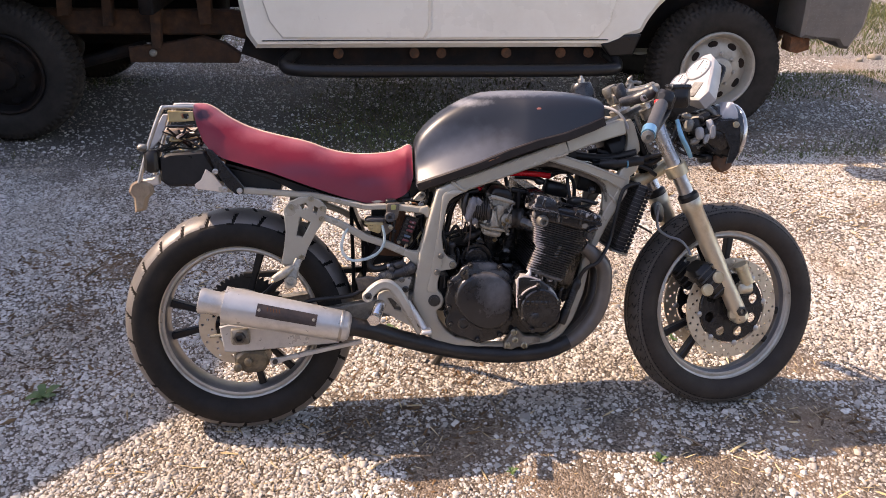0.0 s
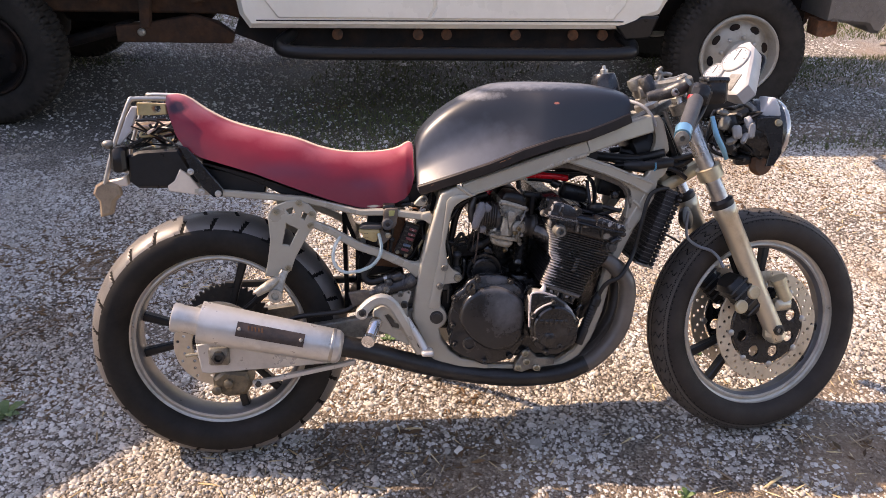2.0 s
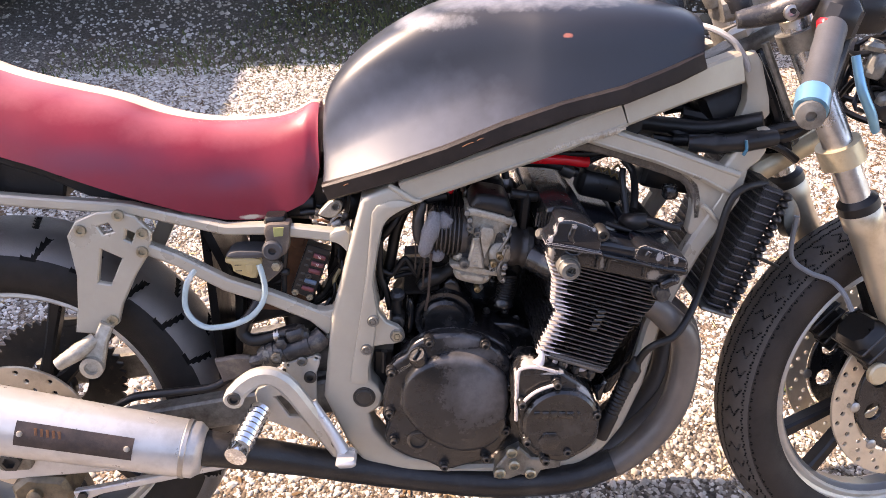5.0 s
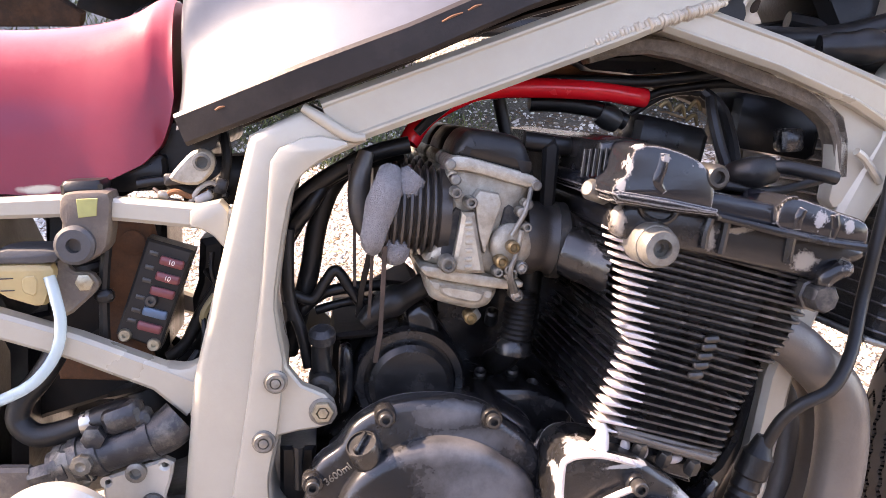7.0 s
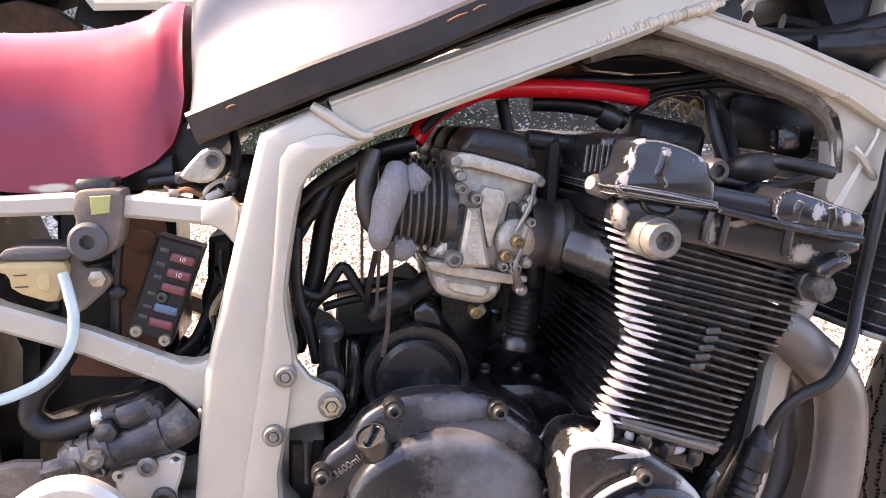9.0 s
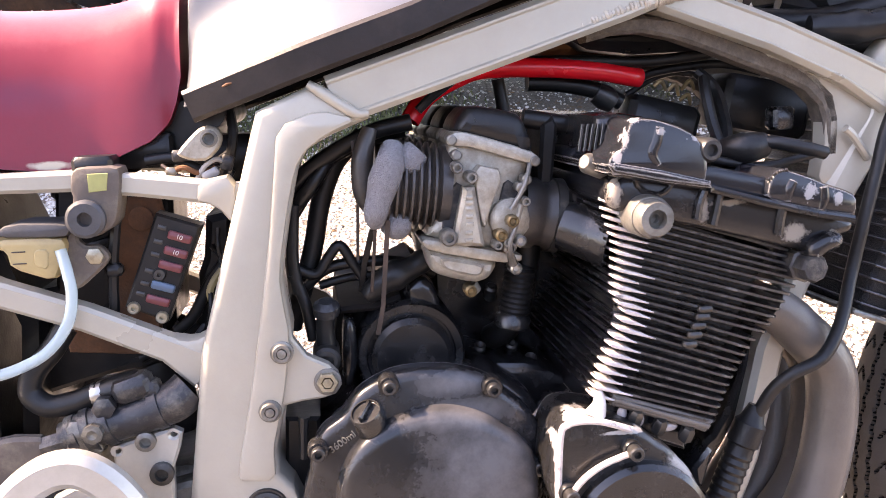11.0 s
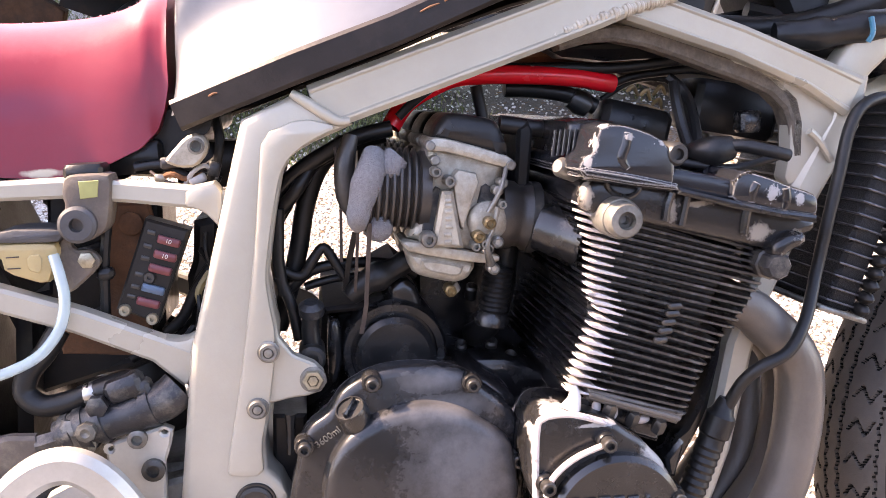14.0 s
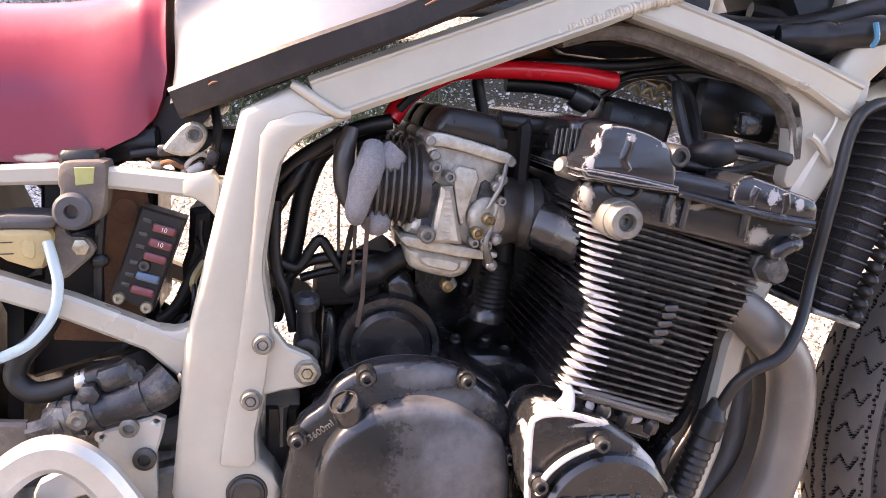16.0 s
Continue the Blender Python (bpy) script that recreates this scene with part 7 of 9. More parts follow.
for i, y in heads:
    hx = [(0.252, -0.135, 0.541), (0.279, -0.135, 0.5205), (0.3155, -0.135, 0.472), (0.310, -0.135, 0.380), (0.276, -0.135, 0.311), (0.216, -0.135, 0.258), (0.147, -0.135, 0.238)]
    dy = y + 0.135
    path = [(x + ((0.012 if i == 1 else 0.004) if i and k > 1 else 0), yy + dy * (1.0, 0.95, 0.62, 0.47, 0.44, 0.42, 0.40)[k], z + (0.010 * (i % 2) if k > 3 else 0)) for k, (x, yy, z) in enumerate(hx)]
    part("header_pipe", Shape().tube(path, [0.019, 0.020, 0.0215, 0.022, 0.022, 0.021, 0.016], 20, 8), HEADER, bike, "sooty dark exhaust header pipe")


# -- engine: cases and covers --
def outline(pts, n=84, soft=2):
    """A closed cast outline: the points' distance from their middle, smoothed round the compass."""
    c = (sum(p[0] for p in pts) / len(pts), sum(p[1] for p in pts) / len(pts))
    polar = sorted((math.atan2(p[1] - c[1], p[0] - c[0]), math.hypot(p[0] - c[0], p[1] - c[1])) for p in pts)
    ang, rad = [p[0] for p in polar], [p[1] for p in polar]
    th = np.linspace(-math.pi, math.pi, n, endpoint=False)
    r = np.interp(th, ang, rad, period=2 * math.pi)
    for _ in range(soft):
        r = (np.roll(r, 1) + 2 * r + np.roll(r, -1)) / 4
    return [(c[0] + q * math.cos(t), c[1] + q * math.sin(t)) for q, t in zip(r, th)]


def crowned(pts, y0, y1, rise, bevel, n=5, turn=4):
    """A cast cover: a wall from y1 to y0, a rounded shoulder and a face bowed outward by rise."""
    c = (sum(p[0] for p in pts) / len(pts), sum(p[1] for p in pts) / len(pts))
    mean = sum(math.hypot(p[0] - c[0], p[1] - c[1]) for p in pts) / len(pts)
    sc = 1 - bevel / mean
    prof = [(1.0, y1)] + [(sc + (1 - sc) * math.cos(math.pi / 2 * k / turn), y0 + bevel * (1 - math.sin(math.pi / 2 * k / turn))) for k in range(turn + 1)]
    prof += [(sc * (1 - u), y0 - rise * (1 - (1 - u) ** 2)) for u in [(k + 1) / n * 0.98 for k in range(n)]]
    return Shape().loft([[(c[0] + (x - c[0]) * s, y, c[1] + (z - c[1]) * s) for x, z in pts] for s, y in prof])


engine = part("engine", Shape().plate([(-0.137, 0.424), (-0.128, 0.448), (-0.106, 0.467), (-0.096, 0.482), (-0.077, 0.492), (-0.043, 0.496), (-0.009, 0.492), (0.02, 0.481), (0.047, 0.455), (0.059, 0.443), (0.095, 0.445), (0.147, 0.428), (0.187, 0.401)] + [(0.17, 0.366), (0.181, 0.35), (0.177, 0.312), (0.145, 0.286), (0.108, 0.287), (-0.114, 0.289), (-0.135, 0.322), (-0.148, 0.363)], -0.138, 0.150, 0.008), ENGINE_BLACK, bike, "black oil-cooled four cylinder engine with chipped paint")


def socket_bolt(c, y, r=0.0062, material=None, parent=None, length=0.009):
    s = Shape().lathe([(r, -0.004), (r, length), (r * 0.85, length + 0.001), (r * 0.52, length + 0.001), (r * 0.50, length - 0.004), (0.0, length - 0.004)], Matrix.Translation((c[0], y, c[1])) @ SIDE, 14)
    return part("cover_bolt", s, material or DARK_STEEL, parent or engine)


# clutch cover
flange = ([(-0.136, 0.447), (-0.127, 0.468), (-0.108, 0.478), (-0.1, 0.494), (-0.082, 0.505), (-0.07, 0.51), (-0.044, 0.512), (-0.021, 0.51), (0.009, 0.5), (0.022, 0.487), (0.04, 0.472), (0.049, 0.457), (0.047, 0.436), (0.052, 0.423), (0.05, 0.368)]
          + [(0.046, 0.391), (0.045, 0.362), (0.051, 0.344), (0.042, 0.325), (0.022, 0.296), (0.008, 0.288), (-0.027, 0.278), (-0.053, 0.271), (-0.08, 0.288), (-0.114, 0.3), (-0.139, 0.32), (-0.146, 0.342), (-0.136, 0.364), (-0.145, 0.383), (-0.137, 0.435)])
cover = part("clutch_cover", crowned(outline(flange, 100, 1), -0.156, -0.136, 0.012, 0.008), CLUTCH_LIT_WORN, engine, "scuffed black clutch cover with a sunlit patch in its colour")
dome = ([(-0.117, 0.388), (-0.118, 0.419), (-0.114, 0.438), (-0.102, 0.457), (-0.083, 0.472), (-0.06, 0.481), (-0.037, 0.485), (-0.014, 0.481), (0.014, 0.466), (0.038, 0.446), (0.043, 0.42), (0.044, 0.372)]
        + [(0.041, 0.381), (0.039, 0.353), (0.022, 0.329), (0.001, 0.319), (-0.035, 0.318), (-0.065, 0.332), (-0.094, 0.357), (-0.112, 0.386)])
part("clutch_dome", crowned(outline(dome, 110, 3), -0.176, -0.156, 0.0075, 0.0115), CLUTCH_LIT_WORN, cover, "raised dome of the clutch cover")
for q in ((-0.073, 0.503), (0.009, 0.495), (0.045, 0.425), (-0.13, 0.454), (-0.136, 0.385), (0.04, 0.347), (0.01, 0.298), (-0.055, 0.286), (-0.131, 0.336)):
    part("bolt_boss", Shape().lathe([(0.0085, -0.01), (0.0085, 0.001), (0.0075, 0.003), (0.0, 0.003)], Matrix.Translation((q[0], -0.160, q[1])) @ SIDE, 16), ENGINE_BLACK, cover)
    socket_bolt(q, -0.1625, parent=cover, r=0.0055, length=0.006)
dq = (-0.094, 0.336)
part("level_window", Shape().lathe([(0.017, -0.006), (0.017, 0.003), (0.013, 0.004), (0.012, 0.0), (0.0, 0.0)], Matrix.Translation((dq[0], -0.162, dq[1])) @ SIDE, 24), DARK_STEEL, cover, "round oil level window")
fq = Vector([(-0.087, -0.16, 0.471)][0])
fa = aim(fq, (-0.30, -0.42, 0.85))
part("oil_filler_cap", Shape().lathe([(0.0128, -0.012), (0.0128, 0.016), (0.0118, 0.018), (0.0110, 0.018), (0.0105, 0.0165), (0.0, 0.0165)], fa, 28).box((0.0035, 0.019, 0.007), fa @ Matrix.Translation((0, 0, 0.018)), 0.0012), ENGINE_BLACK, cover, "black oil filler cap with a finger ridge")


def lettering(body, size, m, material, parent, name="lettering", label="", depth=0.0006):
    cu = bpy.data.curves.new(name, "FONT")
    cu.body, cu.size, cu.extrude, cu.align_x, cu.align_y = body, size, depth, "CENTER", "CENTER"
    tmp = bpy.data.objects.new(name, cu)
    scene.collection.objects.link(tmp)
    me = bpy.data.meshes.new_from_object(tmp.evaluated_get(bpy.context.evaluated_depsgraph_get()))
    bpy.data.objects.remove(tmp)
    me.transform(m)
    me.materials.append(material)
    ob = new(name, me)
    ob.parent = parent
    return tagged(ob, label)


FACE = Matrix(((1, 0, 0, 0), (0, 0, -1, 0), (0, 1, 0, 0), (0, 0, 0, 1)))   # text plane to the bike's right face
lc = (-0.111, 0.46)
lettering("3600ml", 0.0080, Matrix.Translation((lc[0], -0.1605, lc[1])) @ FACE @ Matrix.Rotation(radians(33), 4, "Z"), ALU_DULL, cover, "capacity_mark", "small cast 3600ml mark")

# ignition cover
igo = [(0.051, 0.466), (0.055, 0.476), (0.066, 0.48), (0.083, 0.477), (0.106, 0.47), (0.13, 0.455), (0.15, 0.437), (0.164, 0.417), (0.172, 0.404), (0.174, 0.391), (0.168, 0.375)] + [(0.175, 0.365), (0.168, 0.339), (0.147, 0.324), (0.123, 0.311), (0.077, 0.326), (0.065, 0.342), (0.056, 0.395)]
ig = part("ignition_cover", Shape().plate(outline(igo, 100, 1), -0.200, -0.14, 0.006, steps=3), COVER_WORN, engine, "round black ignition cover with a pale chipped rim")
ic = (0.116, 0.385)
part("cover_disc", Shape().lathe([(0.056, 0.0), (0.056, 0.010), (0.052, 0.014), (0.0, 0.0145)], Matrix.Translation((ic[0], -0.198, ic[1])) @ SIDE, 56), ENGINE_BLACK, ig)
part("cover_rim", Shape().tube([(x, -0.2005, z) for x, z in [(0.051, 0.389), (0.051, 0.429), (0.053, 0.467), (0.058, 0.475), (0.07, 0.477), (0.086, 0.475), (0.109, 0.467)]], 0.0028, 8), CHIPPED_LIT, ig, "pale chipped paint edge")
part("cover_rim", Shape().tube([(x, -0.2085, z) for x, z in [(0.057, 0.413), (0.061, 0.425), (0.071, 0.436), (0.086, 0.445), (0.107, 0.452)]], 0.0026, 8), CHIPPED_LIT, ig, "pale chipped paint edge")
hx = (0.099, 0.359)
part("hex_plug", Shape().lathe([(0.017, -0.004), (0.017, 0.003), (0.015, 0.004), (0.0, 0.004)], Matrix.Translation((hx[0], -0.211, hx[1])) @ SIDE, 6), ENGINE_BLACK, ig)
for q in ((0.108, 0.453), (0.058, 0.422), (0.167, 0.4), (0.066, 0.358), (0.126, 0.339), (0.094, 0.323)):
    part("bolt_boss", Shape().lathe([(0.0080, -0.02), (0.0080, 0.001), (0.007, 0.003), (0.0, 0.003)], Matrix.Translation((q[0], -0.205, q[1])) @ SIDE, 16), ENGINE_BLACK, ig)
    socket_bolt(q, -0.207, parent=ig, r=0.0058)
for i in range(6):
    b = [(0.079, 0.405), (0.092, 0.404), (0.104, 0.404), (0.116, 0.403), (0.128, 0.402), (0.14, 0.402)][i]
    part("cast_bar", Shape().box((0.0095 if i < 5 else 0.004, 0.0018, 0.0115), Matrix.Translation((b[0], -0.213, b[1])), 0.0004), ENGINE_BLACK, ig, "raised maker's mark worn to plain bars")
# lower case bits, bracket on the cradle
part("cradle_bracket", Shape().plate([(0.023, 0.254), (0.028, 0.278), (0.045, 0.301), (0.063, 0.31), (0.082, 0.29), (0.129, 0.286), (0.127, 0.269), (0.097, 0.265), (0.09, 0.251), (0.065, 0.258), (0.045, 0.25)], -0.156, -0.128, 0.003), ALU_DULL, bike, "dull alloy bracket bolted to the lower frame rail")
for q in ((0.032, 0.266), (0.08, 0.263), (0.05, 0.303), (0.054, 0.28)):
    part("bracket_bolt", Shape().lathe([(0.009, 0), (0.009, 0.006), (0.006, 0.008), (0.005, 0.003), (0.0, 0.003)], Matrix.Translation((q[0], -0.155, q[1])) @ SIDE, 14), ZINC, bike)

part("front_case", Shape().plate(rounded([(0.272, 0.526), (0.251, 0.498), (0.226, 0.421), (0.190, 0.393), (0.205, 0.365), (0.240, 0.425), (0.280, 0.494)], 1), -0.112, 0.11, 0.004), ENGINE_BLACK, engine, "black front face of the cylinder block")

# gearbox top, starter, breather
part("upper_case", Shape().plate([(-0.131, 0.473), (-0.114, 0.494), (-0.108, 0.544), (-0.075, 0.546), (-0.049, 0.56), (-0.032, 0.568), (-0.021, 0.558), (-0.015, 0.52), (0.002, 0.486), (0.023, 0.462), (0.039, 0.433), (0.039, 0.393), (-0.049, 0.4), (-0.132, 0.44)], -0.058, 0.12, 0.010), TRUCK_DARK, engine, "black upper crankcase")
st = (-0.048, 0.506)
part("starter_cover", Shape().lathe([(0.0475, -0.10), (0.0475, -0.012), (0.0445, -0.006), (0.0385, -0.006), (0.0375, -0.010), (0.0355, -0.010), (0.0345, 0.0), (0.030, 0.0045), (0.0, 0.006)], Matrix.Translation((st[0], -0.102, st[1])) @ SIDE, 48), ENGINE_BLACK, engine, "round black starter end cover")
part("crankcase_back", Shape().plate([(-0.019, 0.56), (0.016, 0.581), (0.081, 0.59), (0.147, 0.587), (0.154, 0.389), (-0.018, 0.427)], 0.02, 0.14, 0.01), ENGINE_BLACK, engine, "black back of the crankcase behind the inlets")
h0, h1 = Vector([(0.051, -0.085, 0.575)][0]), Vector([(0.042, -0.085, 0.523)][0])
part("breather_hose", Shape().lathe([v for i in range(12) for v in ((0.0125, i * 0.0045), (0.0140, i * 0.0045 + 0.0022))] + [(0.0125, 0.055)], aim(h0, h1 - h0), 20), RUBBER, engine, "ribbed black breather hose")
part("hose_foot", Shape().lathe([(0.016, 0.0), (0.016, 0.008), (0.013, 0.012), (0.0, 0.012)], aim(h1, h0 - h1), 18), ENGINE_BLACK, engine)
for q in [(0.021, -0.04, 0.49), (0.051, -0.04, 0.49), (0.067, -0.05, 0.479), (0.031, -0.05, 0.548)]:
    part("case_bolt", Shape().lathe([(0.006, -0.01), (0.006, 0.004), (0.004, 0.006), (0.0, 0.004)], aim(q, (0, -0.6, 0.8)), 10), DARK_STEEL, engine)
part("case_shelf", Shape().plate(rounded([(-0.007, 0.484), (0.02, 0.488), (0.064, 0.485), (0.098, 0.465), (0.098, 0.425), (0.041, 0.429), (0.008, 0.46)], 1), -0.075, 0.05, 0.006, steps=2), ENGINE_BLACK, engine)
q = (-0.12, 0.513)
part("case_nut", Shape().lathe([(0.0115, -0.03), (0.0115, 0.006), (0.009, 0.009), (0.006, 0.009), (0.0055, 0.005), (0.0, 0.005)], Matrix.Translation((q[0], -0.112, q[1])) @ SIDE, 20), DARK_STEEL, engine)
part("case_ledge", Shape().plate([(-0.108, 0.549), (-0.076, 0.551), (-0.055, 0.557), (-0.053, 0.549), (-0.076, 0.544), (-0.107, 0.543)], -0.085, -0.05, 0.003), TRUCK_DARK, engine)
part("wiring_sleeve", Shape().tube([(-0.084, -0.09, 0.558), (-0.068, -0.09, 0.571), (-0.045, -0.085, 0.58), (-0.026, -0.08, 0.589)], [0.008, 0.010, 0.011, 0.009], 10, 8, wobble=0.35), RUBBER, bike, "frayed black wiring bundle over the crankcase")
part("wiring_sleeve", Shape().tube([(-0.076, -0.085, 0.566), (-0.061, -0.085, 0.574), (-0.05, -0.085, 0.577)], [0.006, 0.008, 0.006], 8, 6, wobble=0.4), HOSE_GREY, bike)
part("case_step", Shape().plate(rounded([(-0.105, 0.538), (-0.099, 0.541), (-0.094, 0.537), (-0.093, 0.501), (-0.1, 0.481), (-0.108, 0.481)], 1), -0.094, -0.05, 0.006, steps=3), ENGINE_BLACK, engine)
part("case_step", Shape().plate(rounded([(-0.051, 0.565), (-0.035, 0.573), (-0.024, 0.563), (-0.018, 0.537), (-0.021, 0.524), (-0.046, 0.539)], 1), -0.088, -0.05, 0.008, steps=3), ENGINE_BLACK, engine)
part("case_step", Shape().plate(rounded([(-0.08, 0.492), (-0.055, 0.5), (-0.01, 0.501), (0.025, 0.489), (0.051, 0.471), (0.061, 0.449), (0.03, 0.451), (-0.021, 0.481), (-0.061, 0.484)], 1), -0.125, -0.06, 0.008, steps=3), ENGINE_BLACK, engine)
part("oil_gallery", Shape().tube([(0.048, -0.13, 0.431), (0.054, -0.12, 0.445), (0.066, -0.12, 0.455), (0.082, -0.14, 0.458)], 0.012, 12), ENGINE_BLACK, engine)
part("case_stud", Shape().tube([(-0.119, -0.1, 0.516), (-0.12, -0.1, 0.536), (-0.118, -0.1, 0.549)], [0.009, 0.008, 0.008], 12), BLACK_PLASTIC, engine)
part("stud_head", Shape().lathe([(0.011, 0), (0.011, 0.008), (0.006, 0.012), (0.0, 0.012)], aim([(-0.118, -0.1, 0.549)][0], (0, -0.4, 1)), 12), GRIMY, engine)
part("case_bolt", Shape().tube([(-0.143, -0.12, 0.432), (-0.142, -0.12, 0.453), (-0.141, -0.12, 0.468)], [0.0035, 0.0035, 0.005], 8), DARK_STEEL, engine)

# cylinder block: cooling fins between a lower and an upper edge line
FL0, FR0 = (0.088, 0.492), (0.189, 0.458)
FL1, FR1 = (0.099, 0.643), (0.259, 0.595)
cyl = part("cylinder_block", Shape().plate([(FL0[0] + 0.014, FL0[1]), (FR0[0] - 0.014, FR0[1]), (FR1[0] - 0.022, FR1[1]), (FL1[0] + 0.014, FL1[1])], -0.168, 0.168, 0.004), ENGINE_BLACK, engine, "finned black cylinder block")
NF = 24
FIN_REAR = ((0.481, 0.078), (0.502, 0.084), (0.524, 0.093), (0.558, 0.107), (0.569, 0.099), (0.609, 0.100), (0.639, 0.091))
FIN_FRONT = ((0.458, 0.189), (0.478, 0.196), (0.490, 0.201), (0.522, 0.219), (0.529, 0.230), (0.555, 0.246), (0.569, 0.256), (0.580, 0.250), (0.595, 0.246))
for i in range(NF):
    u = i / (NF - 1)
    zl, zr = FL0[1] + (FL1[1] - FL0[1]) * u, FR0[1] + (FR1[1] - FR0[1]) * u
    p, q = Vector((np.interp(zl, *zip(*FIN_REAR)), 0, zl)), Vector((np.interp(zr, *zip(*FIN_FRONT)), 0, zr))
    d = (q - p).normalized()
    ln = (q - p).length
    n3 = Vector((-d.z, 0, d.x))
    w, r = 0.185, 0.012
    plan = []
    for cx, cy, a0 in ((ln - r, w - r, 0), (r, w - r, 90), (r, -w + r, 180), (ln - r, -w + r, 270)):
        plan += [(cx + r * math.cos(radians(a0 + 30 * k)), cy + r * math.sin(radians(a0 + 30 * k))) for k in range(4)]
    m = Matrix((d, n3, Vector((0, 1, 0)))).transposed().to_4x4()
    m.translation = p
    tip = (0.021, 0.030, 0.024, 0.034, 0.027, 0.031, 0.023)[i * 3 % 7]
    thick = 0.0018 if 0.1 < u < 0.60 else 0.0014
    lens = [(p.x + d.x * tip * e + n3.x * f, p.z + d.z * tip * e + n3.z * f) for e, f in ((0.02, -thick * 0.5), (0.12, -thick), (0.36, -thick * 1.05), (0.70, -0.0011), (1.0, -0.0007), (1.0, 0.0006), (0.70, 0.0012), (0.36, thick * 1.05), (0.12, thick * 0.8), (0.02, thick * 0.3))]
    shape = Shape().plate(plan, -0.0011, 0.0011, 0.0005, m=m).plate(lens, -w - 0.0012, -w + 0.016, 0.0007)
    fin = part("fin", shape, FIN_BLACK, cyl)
    fin.data.materials.append(CHIPPED_LIT)
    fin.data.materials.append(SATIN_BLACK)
    # Rear tips facing the sun are painted pale, as if lit; other rear edges black.
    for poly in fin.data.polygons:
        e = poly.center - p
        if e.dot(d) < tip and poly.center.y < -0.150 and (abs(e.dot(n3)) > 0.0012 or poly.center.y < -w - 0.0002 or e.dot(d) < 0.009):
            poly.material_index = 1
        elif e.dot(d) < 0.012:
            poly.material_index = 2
for k in range(5):
    q = [(0.161, -0.186, 0.527), (0.164, -0.188, 0.535), (0.167, -0.188, 0.542), (0.17, -0.188, 0.549), (0.172, -0.188, 0.555)][k]
    part("fin_damper", Shape().box((0.012, 0.006, 0.005), Matrix.Translation(q), 0.0015), DARK_STEEL, cyl)
part("block_flange", Shape().plate([(0.100, 0.491), (0.184, 0.461), (0.177, 0.452), (0.099, 0.481)], -0.185, 0.17, 0.002), FLANGE_GREY, cyl, "grey-brown base flange of the block")
part("flange_lip", Shape().plate([(0.101, 0.4875), (0.180, 0.4585), (0.178, 0.4555), (0.100, 0.4845)], -0.1875, -0.18, 0.0008), FLANGE_GREY, cyl)
part("block_base", Shape().plate([(0.096, 0.483), (0.172, 0.455), (0.166, 0.432), (0.092, 0.462)], -0.172, 0.17, 0.003), HEAD_WORN, cyl, "flaked black casting under the base flange")
part("base_boss", Shape().tube([(0.088, -0.183, 0.494), (0.088, -0.186, 0.484), (0.082, -0.19, 0.474)], [0.003, 0.0055, 0.010], 10), CHIPPED_LIT, cyl, "bright chipped casting web")
for c, rr, tilt in (((0.110, -0.176, 0.471), (1.0, 0.6, 1.3), 0.3), ((0.125, -0.176, 0.465), (0.9, 0.6, 1.5), -0.4), ((0.149, -0.176, 0.456), (1.9, 0.6, 0.9), 0.3)):
    part("casting_chip", Shape().ball(c, 0.0042, 8, rr), CHIPPED_LIT, cyl, "chipped pale casting edge")
for q in ([(0.119, -0.178, 0.464)][0], [(0.139, -0.178, 0.455)][0], [(0.162, -0.178, 0.446)][0]):
    part("base_nut", Shape().lathe([(0.006, 0), (0.006, 0.010), (0.004, 0.013), (0.0, 0.013)], aim(q, (0.1, -0.5, 0.9)), 6), DARK_STEEL, cyl)
part("case_web", Shape().plate([(0.172, 0.417), (0.185, 0.434), (0.189, 0.43), (0.181, 0.4), (0.175, 0.401)], -0.175, -0.14, 0.003), ENGINE_BLACK, engine)

# cylinder head and cam cover
head = part("cylinder_head", Shape().plate(rounded([(0.091, 0.644), (0.094, 0.657), (0.107, 0.664), (0.169, 0.651), (0.226, 0.636), (0.274, 0.626), (0.289, 0.619), (0.288, 0.610), (0.272, 0.606), (0.263, 0.598), (0.253, 0.596), (0.17, 0.618), (0.114, 0.632), (0.096, 0.637)], 1), -0.196, 0.195, 0.006, steps=3), HEAD_WORN, engine, "black cylinder head with flaking paint")
cov = part("cam_cover", Shape().plate(rounded([(0.086, 0.664), (0.088, 0.669), (0.159, 0.669), (0.21, 0.657), (0.277, 0.64), (0.284, 0.632), (0.283, 0.619), (0.225, 0.635), (0.164, 0.649), (0.101, 0.66)], 1), -0.206, 0.205, 0.005, steps=3), CAM_WORN, engine, "black cam cover with worn bright edges")
part("cover_lobe", Shape().plate(rounded([(0.084, 0.669), (0.086, 0.677), (0.095, 0.683), (0.098, 0.693), (0.101, 0.701), (0.107, 0.704), (0.12, 0.703), (0.138, 0.697), (0.151, 0.69), (0.158, 0.68), (0.161, 0.669), (0.159, 0.654), (0.125, 0.659), (0.099, 0.663)], 1), -0.213, 0.205, 0.0045, steps=2), CAM_WORN, cov, "raised end of the cam cover")
part("cover_lobe", Shape().plate(rounded([(0.206, 0.641), (0.208, 0.655), (0.215, 0.664), (0.225, 0.662), (0.242, 0.656), (0.253, 0.651), (0.276, 0.643), (0.28, 0.637), (0.279, 0.625), (0.264, 0.627), (0.226, 0.635)], 1), -0.212, 0.205, 0.0045, steps=2), CAM_WORN, cov, "raised end of the cam cover")
